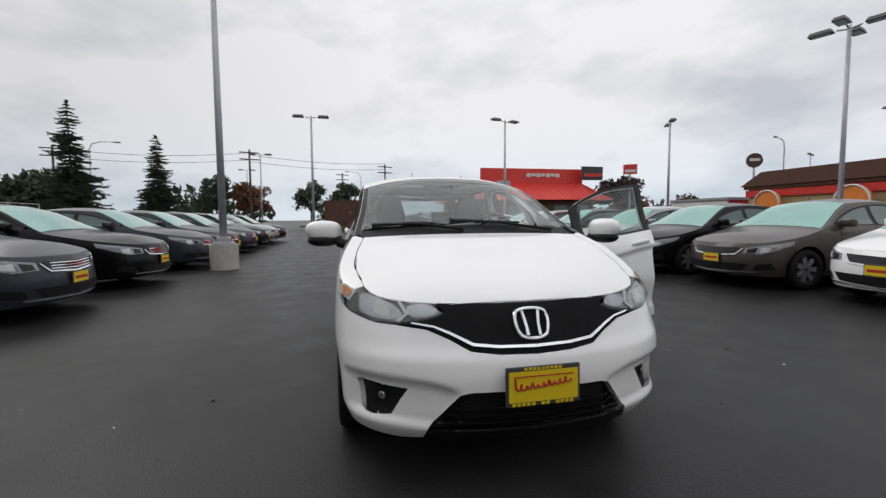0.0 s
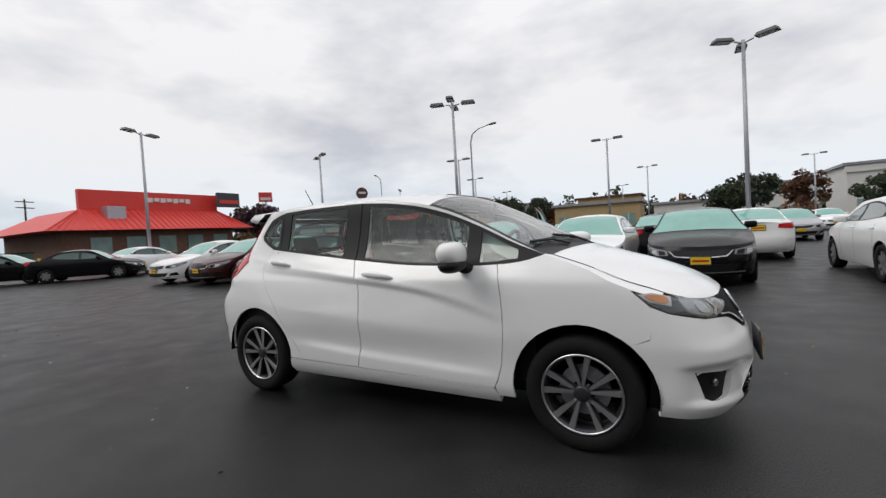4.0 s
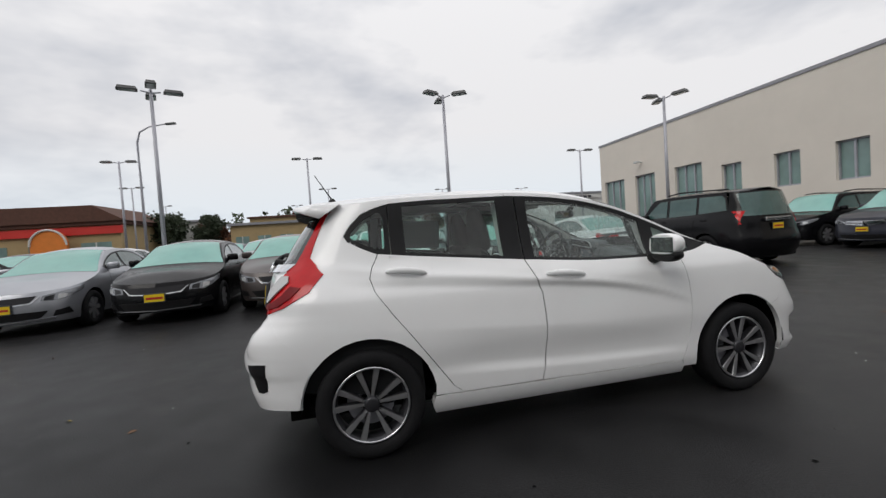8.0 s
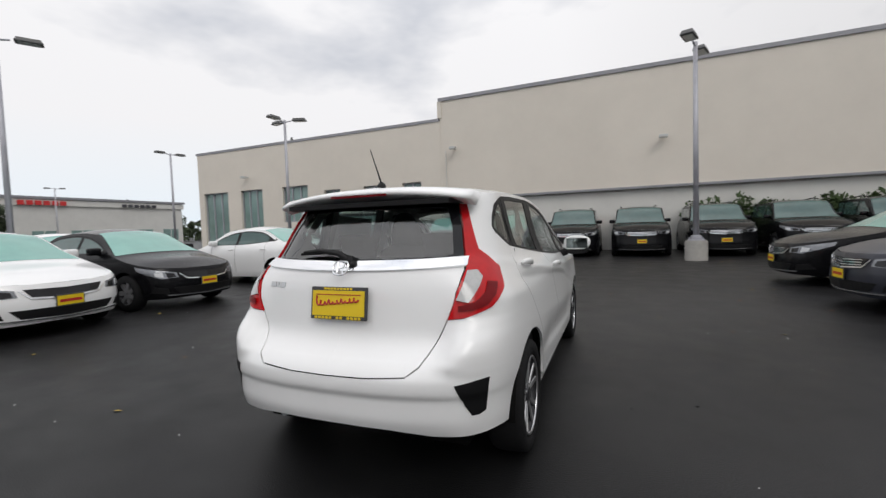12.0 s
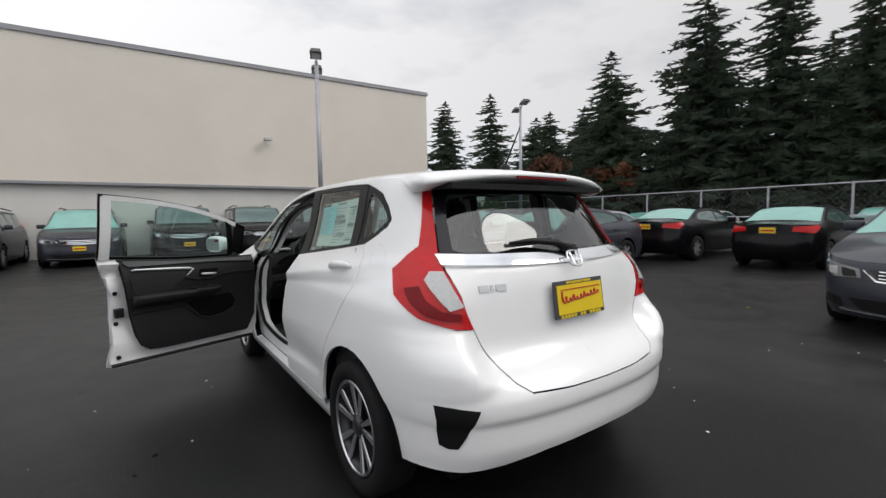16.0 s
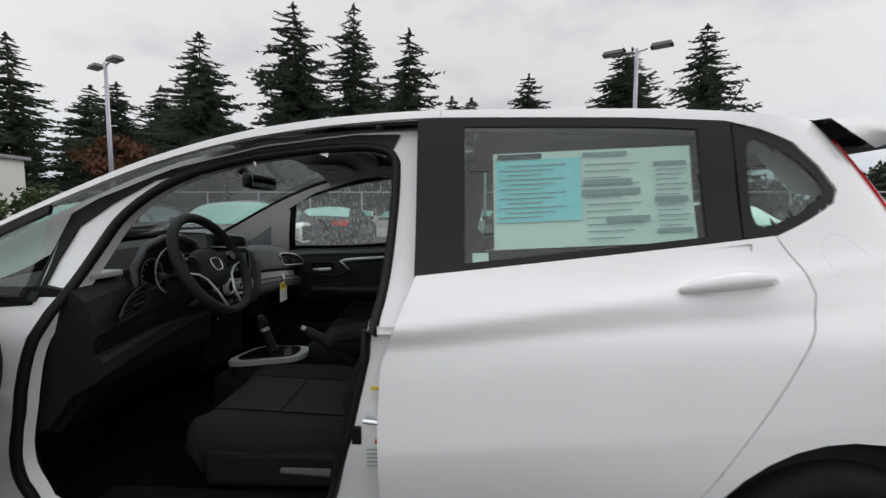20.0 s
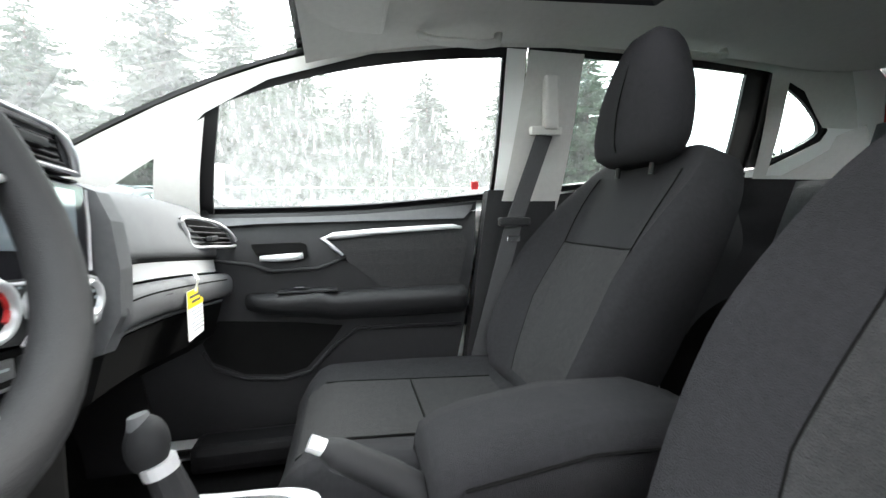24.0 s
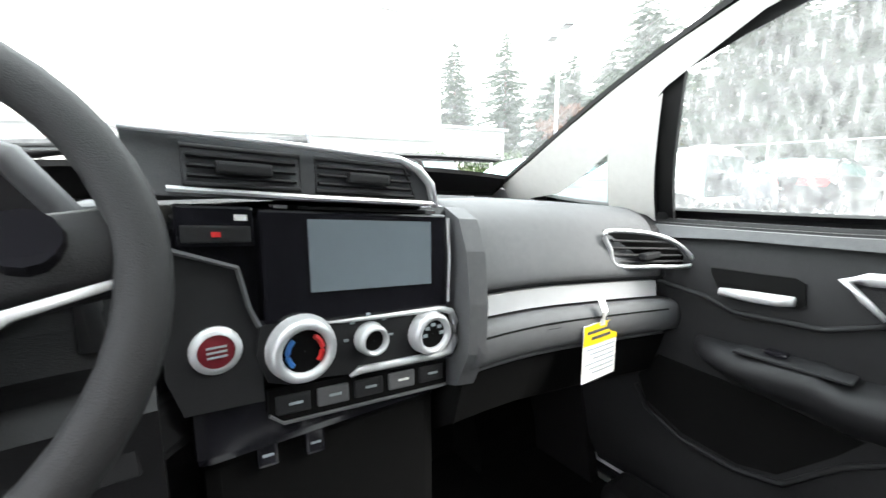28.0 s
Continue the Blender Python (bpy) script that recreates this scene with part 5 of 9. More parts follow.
def parked_car(kind, paint, colour, far=False):
    c = dict(SPECS[kind])
    body, nz = make_body(c["L"], c["W"], c["H"], c["hood"], c["cowl"], c["roof_f"], c["roof_r"], c["deck_y"], c["deck_z"], c["style"])
    hl, hw = c["L"] / 2, c["W"] / 2
    rail = c["H"] - 0.07
    car = thing("parked_car", "%s %s with a yellow dealer plate" % (colour, KINDS[kind]), "car", "parked cars")
    bz = c["hood"] + 0.05
    sed = c["style"] == "sedan"
    c["sill"], c["arch"], c["half"] = 0.2, c["r"] + 0.055, hw
    wy0, wy1 = c["cowl"] + 0.28, (c["roof_r"] + 0.52) if sed else hl - 0.42
    c["win"] = (wy0, wy1)
    c["belt"] = [(wy0, bz + 0.03), (0, bz + 0.03), (wy1, bz + 0.11)]
    if sed:
        c["wintop"] = [(wy0, bz + 0.04), (wy0 + 0.35, bz + 0.22), (c["roof_f"] + 0.15, rail - 0.08), (0.3, rail - 0.045), (c["roof_r"], rail - 0.08), (wy1, bz + 0.13)]
    else:
        c["wintop"] = [(wy0, bz + 0.04), (wy0 + 0.4, bz + 0.35), (c["roof_f"] + 0.2, rail - 0.07), (0.3, rail - 0.05), (wy1 - 0.15, rail - 0.07), (wy1, rail - 0.2)]
    mid = 0.05
    c["panes"] = [(wy0 + 0.18, mid - 0.03), (mid + 0.06, wy1 - 0.22 if sed else 1.0)] + ([] if sed else [(1.08, wy1 - 0.06)])
    c["mirror"] = (wy0 + 0.2, bz + 0.05)
    c["handles"], c["handle_z"], c["seams"] = (mid - 0.12, 0.95 if sed else 1.3), bz - 0.08, (wy0 + 0.1, mid, 1.0)
    top = body.ty[-1]
    ws = (c["cowl"] + 0.06, c["roof_f"] - 0.02)
    if sed:
        rw = (c["roof_r"] + 0.06, c["deck_y"] - 0.12)
        c["deck_paint"] = [(-9, ws[0]), (ws[1], rw[0]), (rw[1], 9)]
        c["deck_glass"] = [(ws[0], ws[1], "windscreen", "glass_sky_far"), (rw[0], rw[1], "rear_window", "glass_sky_far")]
    else:
        c["deck_paint"] = [(-9, ws[0]), (ws[1], 9)]
        c["deck_glass"] = [(ws[0], ws[1], "windscreen", "glass_sky_far" if c["style"] == "van" else "glass_sheen_dark")]
    car_side(body, c, paint, car, (0.12, 0.09))
    # nose: grille, lamps, lower intake, plate
    def fpanel(name, pts, mt, lift=0.006, lab="", both=False):
        for sd in ((1, -1) if both else (1,)):
            bm = body.skin([body.uz("f", x, z) if k == "f" else body.uz(k, x, z) for k, x, z in pts], sd, (0.09, 0.06), lift, 0.008)
            if not both:
                b2 = mirrored(bm)
                tmp = bpy.data.meshes.new("tmp")
                b2.to_mesh(tmp)
                bm.from_mesh(tmp)
                bpy.data.meshes.remove(tmp)
                b2.free()
            part(name, faces_out(bm, (0, 0, 0.6)), mt, car, lab)
    g = nz
    fpanel("grille", [("f", 0, g - 0.16), ("f", hw * 0.42, g - 0.13), ("f", hw * 0.50, g - 0.03), ("f", 0, g - 0.045)], "gloss_black", 0.006)
    fpanel("grille_trim", [("f", 0, g - 0.180), ("f", hw * 0.44, g - 0.150), ("f", hw * 0.55, g - 0.045), ("f", hw * 0.535, g - 0.045), ("f", hw * 0.43, g - 0.135), ("f", 0, g - 0.164)], "chrome", 0.014, "bright chrome grille bar")
    fpanel("headlight", [("f", hw * 0.56, g - 0.12), ("f", hw * 0.80, g - 0.13), ("s", -hl + 0.62, g + 0.01), ("s", -hl + 0.66, g + 0.075), ("f", hw * 0.84, g + 0.015), ("f", hw * 0.58, g - 0.035)], "clear_lens", 0.006, "clear headlight with a bright reflector", True)
    fpanel("lower_intake", [("f", 0, 0.27), ("f", hw * 0.55, 0.29), ("f", hw * 0.66, 0.40), ("f", 0, 0.40)], "black_plastic", 0.006)
    fpanel("bumper_trim", [("f", 0, 0.245), ("f", hw * 0.72, 0.265), ("f", hw * 0.74, 0.285), ("f", 0, 0.265)], "chrome", 0.012, "thin chrome bumper strip")
    if sed:
        fpanel("fog_recess", [("f", hw * 0.70, 0.30), ("f", hw * 0.90, 0.32), ("f", hw * 0.88, 0.42), ("f", hw * 0.74, 0.39)], "black_plastic", 0.006, "", True)
    else:
        for k in range(3):
            fpanel("grille_bar", [("f", 0, g - 0.15 + k * 0.04), ("f", hw * 0.45, g - 0.14 + k * 0.04), ("f", hw * 0.45, g - 0.125 + k * 0.04), ("f", 0, g - 0.13 + k * 0.04)], "chrome", 0.012)
    if kind == "large_sedan":
        for k in range(3):
            fpanel("grille_bar", [("f", 0, g - 0.138 + k * 0.034), ("f", hw * 0.42, g - 0.118 + k * 0.032), ("f", hw * 0.42, g - 0.108 + k * 0.032), ("f", 0, g - 0.126 + k * 0.034)], "chrome", 0.012)
    fpanel("lamp_bezel", [("f", hw * 0.60, g - 0.112), ("f", hw * 0.72, g - 0.118), ("f", hw * 0.74, g - 0.03), ("f", hw * 0.62, g - 0.05)], "gloss_black", 0.009, "", True)
    fpanel("lamp_bowl", [("f", hw * 0.77, g - 0.108), ("f", hw * 0.86, g - 0.09), ("f", hw * 0.87, g - 0.03), ("f", hw * 0.78, g - 0.025)], "silver_trim", 0.009, "", True)
    em = tube([(math.cos(a * 0.6283) * 0.06, -hl + 0.055, g - 0.1 + math.sin(a * 0.6283) * 0.045) for a in range(10)], 0.008, 6, True)
    part("emblem", em, "chrome", car)
    dealer_plate(car, (0, -hl - 0.012, 0.47 if sed else 0.55))
    # tail: lamps, trunk lid line, plate
    tz = c["deck_z"] if sed else 1.15
    def rpanel(name, pts, mt, lift, lab="", both=True):
        for sd in (1, -1):
            bm = body.skin([body.uz(k, x, z) for k, x, z in pts], sd, (0.09, 0.06), lift, 0.008)
            part(name, faces_out(bm, (0, 0, 0.6)), mt, car, lab)
    if sed:
        rpanel("tail_light", [("r", hw * 0.48, tz - 0.18), ("r", hw * 0.86, tz - 0.22), ("s", hl - 0.45, tz - 0.10), ("s", hl - 0.42, tz - 0.04), ("r", hw * 0.84, tz - 0.06), ("r", hw * 0.5, tz - 0.08)], "red_lens", 0.006, "red tail light")
    else:
        rpanel("tail_light", [("r", hw * 0.78, tz - 0.18), ("s", hl - 0.3, tz - 0.18), ("s", hl - 0.28, tz + 0.12), ("r", hw * 0.80, tz + 0.12)], "red_lens", 0.008, "red tail light")
        bm = body.skin([body.uz("r", 0, tz), body.uz("r", hw * 0.72, tz), body.uz("r", hw * 0.68, rail - 0.08), body.uz("r", 0, rail - 0.06)], 1, (0.1, 0.1), 0.006, 0)
        b2 = mirrored(bm)
        tmp = bpy.data.meshes.new("tmp")
        b2.to_mesh(tmp)
        bm.from_mesh(tmp)
        b2.free()
        part("rear_window", faces_out(bm, (0, 0, 0.6)), "glass_sheen_dark", car)
        part("handle_bar", box((-0.35, hl - 0.07, tz - 0.13), (0.35, hl - 0.02, tz - 0.05), 0.01), "chrome", car)
        for sd in (1, -1):
            part("roof_rail", tube([(sd * hw * 0.62, c["roof_f"] + 0.3, c["H"] - 0.01), (sd * hw * 0.64, 0.3, c["H"] + 0.035), (sd * hw * 0.62, hl - 0.7, c["H"] - 0.02)], 0.02, 6), "black_plastic", car)
    dealer_plate(car, (0, hl - (0.04 if sed else 0.05), tz - 0.16 if sed else tz - 0.25), 180)
    part("underside", box((-hw * 0.82, -hl + 0.35, 0.2), (hw * 0.82, hl - 0.3, 0.5)), "under", car)
    return car


NOSE_PX = pose(0, 0, 0, 0, 0, 90)       # nose to +x
masters = {}


def place(kind, paint, colour, x, y, turn, nose=True):
    """Put a parked car with its nose (or tail) point at (x, y), nose heading turn degrees (0: towards -y)."""
    key = (kind, paint)
    hl = SPECS[kind]["L"] / 2
    a = radians(turn)
    h = Vector((math.sin(a), -math.cos(a), 0))
    c = Vector((x, y, 0)) - h * hl * (1 if nose else -1)
    m = pose(c.x, c.y, 0, 0, 0, turn)
    if key not in masters:
        masters[key] = parked_car(kind, paint, colour)
        masters[key].matrix_basis = m
        return masters[key]
    return copy_thing(masters[key], m)


# the row along the west side, noses to the aisle
ROW_W = [("large_sedan", "grey_paint", "slate grey", 2.5), ("large_sedan", "black_paint", "glossy black", 5.05), ("large_sedan", "grey_paint", "slate grey", 7.95), ("large_sedan", "grey_paint", "slate grey", 10.6),
         ("large_sedan", "grey_paint", "slate grey", 13.2), ("large_sedan", "black_paint", "glossy black", 15.8), ("large_sedan", "silver_paint", "silver", 18.4), ("large_sedan", "black_paint", "glossy black", 21.0),
         ("large_sedan", "grey_paint", "slate grey", -3.7), ("large_sedan", "black_paint", "glossy black", -6.4)]
for kind, paint, colour, y in ROW_W:
    place(kind, paint, colour, -4.05, y, 90)
for kind, paint, colour, y in (("large_sedan", "black_paint", "glossy black", -3.4), ("compact_sedan", "black_paint", "glossy black", -0.6), ("large_sedan", "black_paint", "glossy black", 2.3), ("compact_sedan", "grey_paint", "slate grey", 5.0), ("compact_sedan", "silver_paint", "silver", -6.2)):
    place(kind, paint, colour, -9.6, y, -90, nose=False)
# the east row, noses to the aisle
ROW_E = [("compact_sedan", "black_paint", "glossy black", -1.95, 5.5), ("compact_sedan", "white_paint", "white", 0.2, 5.45), ("compact_sedan", "brown_paint", "grey-brown", 2.4, 5.2), ("compact_sedan", "black_paint", "glossy black", 4.4, 4.9), ("compact_sedan", "silver_paint", "silver", 6.6, 5.0),
         ("compact_sedan", "black_paint", "glossy black", 9.2, 4.8), ("compact_sedan", "maroon_paint", "dark maroon", 11.6, 4.8), ("compact_sedan", "white_paint", "white", 14.0, 4.8)]
for kind, paint, colour, y, x in ROW_E:
    place(kind, paint, colour, x, y, -90)
place("compact_sedan", "white_paint", "white", 5.35, -5.3, 90, nose=False)
place("sport_utility", "black_paint", "glossy black", 4.35, -8.2, 90, nose=False)
# rows behind the east row
for i, (paint, colour) in enumerate((("white_paint", "white"), ("black_paint", "glossy black"), ("white_paint", "white"), ("silver_paint", "silver"), ("grey_paint", "slate grey"), ("white_paint", "white"), ("black_paint", "glossy black"), ("silver_paint", "silver"))):
    place("compact_sedan", paint, colour, 10.9, -3.4 + i * 2.35, 90 if i % 3 else 90, nose=False)
for i, (paint, colour) in enumerate((("silver_paint", "silver"), ("white_paint", "white"), ("grey_paint", "slate grey"), ("white_paint", "white"), ("black_paint", "glossy black"), ("grey_paint", "slate grey"), ("white_paint", "white"), ("silver_paint", "silver"), ("black_paint", "glossy black"))):
    place("compact_sedan", paint, colour, 20.5, -6 + i * 2.6, -90)
for i, (paint, colour) in enumerate((("white_paint", "white"), ("grey_paint", "slate grey"), ("silver_paint", "silver"), ("white_paint", "white"), ("black_paint", "glossy black"), ("white_paint", "white"))):
    place("compact_sedan", paint, colour, 33, -10 + i * 3.4, -90)
# utility vehicles before the showroom
for i, x in enumerate((0.3, -2.1, -4.6, -7.1, -9.7)):
    place("sport_utility", "black_paint", "glossy black", x, -12.7, 180)
place("minivan", "grey_paint", "slate grey", 5.7, -12.8, 180)
place("minivan", "black_paint", "glossy black", 8.3, -12.9, 180)
place("minivan", "grey_paint", "slate grey", 3.0, -12.8, 180)
# far row before the restaurant
for x, y, t, paint, colour in ((3.3, 26.2, 50, "black_paint", "glossy black"), (5.8, 23.8, 50, "black_paint", "glossy black"), (8.2, 21.5, 52, "black_paint", "glossy black"), (11.5, 24, 100, "white_paint", "white"), (14, 19, 100, "white_paint", "white")):
    place("compact_sedan", paint, colour, x, y, t)
for i, (y, paint, colour) in enumerate(((-15.5, "grey_paint", "slate grey"), (-13.2, "black_paint", "glossy black"), (-11.2, "grey_paint", "slate grey"), (-8.9, "white_paint", "white"), (-5.6, "white_paint", "white"), (-3.6, "grey_paint", "slate grey"), (-1.6, "silver_paint", "silver"), (2.5, "white_paint", "white"), (6, "grey_paint", "slate grey"))):
    place("compact_sedan", paint, colour, -24.0, y, 90)

# ---- the white hatchback ----
CREASE = [(-0.9, 0.655), (-0.82, 0.69), (-0.58, 0.775), (-0.336, 0.838), (0.055, 0.896), (0.28, 0.922), (0.62, 0.963), (1.0, 1.008), (1.3, 1.046), (1.6, 1.08)]


def shoulder(y, z):
    """Pressed shoulder line: a short facet turned under, then a slow return."""
    zc = interp(CREASE, y)
    band = interp([(-0.8, 0.02), (0.2, 0.042), (1.3, 0.085)], y)
    amp = interp([(-0.9, 0.0), (-0.7, 0.009), (0.0, 0.021), (1.0, 0.026), (1.45, 0.014), (1.6, 0.0)], y)
    d = zc - z
    low = interp([(-0.85, 0.392), (0.0, 0.425), (0.75, 0.470)], y)
    foot = interp([(-0.85, 0.0), (-0.6, 0.016), (0.5, 0.018), (0.78, 0.008), (0.95, 0.0)], y)
    if foot > 0 and z < low + 0.2:
        return -amp * max(0.0, 1 - (d - band) / 0.24) * (1 if d > band else 0) - foot * interp([(-0.055, 0.0), (0.0, 1.0), (0.2, 0.0)], z - low)
    if d <= -0.03:
        return 0.0
    if d <= 0:
        return amp * 0.3 * (1 + d / 0.03)
    if d <= band:
        return amp * (0.3 - 1.3 * d / band)
    return -amp * max(0.0, 1 - (d - band) / 0.24)


HB = Body(
    plan=[(0, -2.082), (0.28, -2.062), (0.48, -2.015), (0.655, -1.935), (0.775, -1.812), (0.825, -1.65), (0.843, -1.42), (0.846, -1.05), (0.847, 0.0), (0.847, 1.0), (0.838, 1.35), (0.81, 1.62), (0.755, 1.79), (0.65, 1.90), (0.48, 1.965), (0.26, 2.0), (0, 2.01)],
    width=[(0.15, 0.88), (0.22, 0.945), (0.30, 0.975), (0.45, 0.985), (0.60, 1.0), (0.76, 0.99), (0.88, 0.975), (0.96, 0.935), (1.04, 0.875), (1.10, 0.842), (1.226, 0.795), (1.44, 0.735), (1.50, 0.70)],
    nose=[(0.15, 0.15), (0.21, 0.06), (0.28, 0.015), (0.34, 0.0), (0.45, 0.0), (0.55, 0.018), (0.61, 0.055), (0.70, 0.103), (0.76, 0.14), (0.82, 0.20), (0.92, 0.33)],
    tail=[(0.25, 0.10), (0.33, 0.04), (0.40, 0.018), (0.49, 0.014), (0.512, 0.0), (0.54, -0.003), (0.575, 0.0), (0.60, 0.012), (0.63, 0.035), (0.68, 0.10), (0.74, 0.145), (0.85, 0.16), (0.97, 0.175), (1.05, 0.20), (1.10, 0.25), (1.25, 0.35), (1.38, 0.45), (1.48, 0.54)],
    edge=[(-2.05, 0.765), (-1.9, 0.79), (-1.75, 0.83), (-1.6, 0.88), (-1.4, 0.945), (-1.2, 1.0), (-1.07, 1.045), (-0.9, 1.12), (-0.68, 1.23), (-0.4, 1.345), (-0.15, 1.41), (0.1, 1.445), (0.35, 1.46), (0.8, 1.462), (1.2, 1.45), (1.6, 1.44), (2.01, 1.44)],
    crown=[(-1.95, 0.765), (-1.9, 0.80), (-1.8, 0.855), (-1.6, 0.93), (-1.4, 0.985), (-1.2, 1.03), (-1.12, 1.045), (-0.95, 1.14), (-0.75, 1.25), (-0.55, 1.355), (-0.35, 1.445), (-0.2, 1.48), (0.0, 1.503), (0.4, 1.522), (0.8, 1.52), (1.2, 1.505), (1.5, 1.485)],
    nose_from=-1.15, tail_from=0.95,
    crease=shoulder, tail_rise=0.11, ledge=True,
    power=2.6)
BELT = [(-1.075, 1.038), (-0.95, 1.005), (-0.72, 0.985), (-0.3, 0.99), (0.2, 1.027), (0.6, 1.068), (1.0, 1.112), (1.16, 1.132)]
WTOP = [(-1.075, 1.040), (-0.9, 1.108), (-0.68, 1.213), (-0.4, 1.325), (-0.15, 1.388), (0.1, 1.422), (0.35, 1.437), (0.8, 1.435), (1.07, 1.425)]
AF, AR, AZ, ARR = -1.265, 1.265, 0.305, 0.374

hatch_car = thing("hatchback_car", "white five-door hatchback standing on damp asphalt with its driver's door open", "car")


def S(*pts):
    return [HB.uz(*p) for p in pts]


def ybelt(a, b, n=10, off=0.0):
    return [("s", a + (b - a) * k / n, interp(BELT, a + (b - a) * k / n) + off) for k in range(n + 1)]


def ywtop(a, b, n=10, off=0.0):
    return [("s", a + (b - a) * k / n, interp(WTOP, a + (b - a) * k / n) + off) for k in range(n + 1)]


def yedge(a, b, n=14):
    out = []
    for k in range(n + 1):
        u = HB.us_at(a + (b - a) * k / n)
        out.append((u, HB.edge_z(u)))
    return out


def hskin(name, poly, mt, parent, side, lift=0.0, depth=0.014, step=(0.05, 0.025), label=""):
    bm = HB.skin(poly, side, step, lift, depth)
    return part(name, faces_out(bm, (0, 0, 0.75)), mt, parent, label, smooth=True)


DOOR_F = [("s", -0.775, 0.283), ("s", -0.80, 0.33), ("s", -0.828, 0.42), ("s", -0.848, 0.56), ("s", -0.852, 0.69), ("s", -0.845, 0.80), ("s", -0.825, 0.93), ("s", -0.812, 0.992)]
SEAM = [("s", 0.235, 0.300), ("s", 0.208, 0.42), ("s", 0.198, 0.55), ("s", 0.195, 0.70), ("s", 0.20, 0.83), ("s", 0.235, 0.93), ("s", 0.275, 1.033)]
DOOR_R = [("s", 0.735, 0.306), ("s", 0.79, 0.35), ("s", 0.90, 0.505), ("s", 1.04, 0.70), ("s", 1.13, 0.82), ("s", 1.20, 0.925), ("s", 1.222, 1.0), ("s", 1.205, 1.06), ("s", 1.165, 1.131)]
arch_f = [("s", y, z) for y, z in arch_pts(AF, AZ, ARR, 0, 0, 0.235, 18)]
arch_r = [("s", y, z) for y, z in arch_pts(AR, AZ, ARR, 0, 0, 0.30, 18)]
LAMP_T = [("s", 1.425, 1.392), ("s", 1.50, 1.25), ("s", 1.545, 1.135), ("s", 1.475, 1.042), ("s", 1.56, 0.95), ("s", 1.70, 0.875), ("r", 0.63, 0.835), ("r", 0.548, 0.825)]
def half_tub(r, x0, x1):
    bm = bmesh.new()
    n = 26
    ring = [(r * math.cos(radians(-10 + 200 * k / n)), max(0.0, r * math.sin(radians(-10 + 200 * k / n)))) for k in range(n + 1)]
    A = [bm.verts.new((x0, a, b)) for a, b in ring]
    B = [bm.verts.new((x1, a, b)) for a, b in ring]
    for k in range(n):
        bm.faces.new((A[k], A[k + 1], B[k + 1], B[k]))
    bm.faces.new(A)
    return bm


HEAD_REAR = ("s", -1.522, 0.850)

def cut_hole(outer, hole):
    """Two panels that together leave the hole open: the outline is split through the hole's middle."""
    c = (min(p[0] for p in hole) + max(p[0] for p in hole)) / 2 + 1e-4
    halves = []
    for more in (False, True):
        H, h = clip_half(outer, 0, c, more), clip_half(hole, 0, c, more)
        n = len(h)
        k = next(i for i in range(n) if abs(h[i][0] - c) < 1e-9 and abs(h[(i + 1) % n][0] - c) < 1e-9)
        path = [h[(k + 1 + i) % n] for i in range(n)]
        zl, zh = sorted((path[0][1], path[-1][1]))
        for i in range(len(H)):
            a, b = H[i], H[(i + 1) % len(H)]
            if abs(a[0] - c) < 1e-9 and abs(b[0] - c) < 1e-9 and min(a[1], b[1]) <= zl and max(a[1], b[1]) >= zh:
                if abs(a[1] - path[0][1]) > abs(a[1] - path[-1][1]):
                    path = path[::-1]
                H = H[:i + 1] + path + H[i + 1:]
                break
        halves.append(H)
    return halves


def hskin_holed(name, outer, hole, mt, parent, side, lift=0.0, depth=0.014, step=(0.05, 0.025), label=""):
    bm = bmesh.new()
    for h in cut_hole(outer, hole):
        HB.skin(h, side, step, lift, 0, bm)
    bmesh.ops.remove_doubles(bm, verts=bm.verts[:], dist=0.0004)
    for ring in (outer, hole):
        tops = [bm.verts.new(HB.wrap(u, z, side) + HB.outward(u, z, side) * lift) for u, z in ring]
        ins = [bm.verts.new(HB.wrap(u, z, side) + HB.outward(u, z, side) * (lift - depth)) for u, z in ring]
        for k in range(len(ring)):
            l = (k + 1) % len(ring)
            bm.faces.new((tops[k], tops[l], ins[l], ins[k]))
    return part(name, faces_out(bm, (0, 0, 0.75)), mt, parent, label, smooth=True)


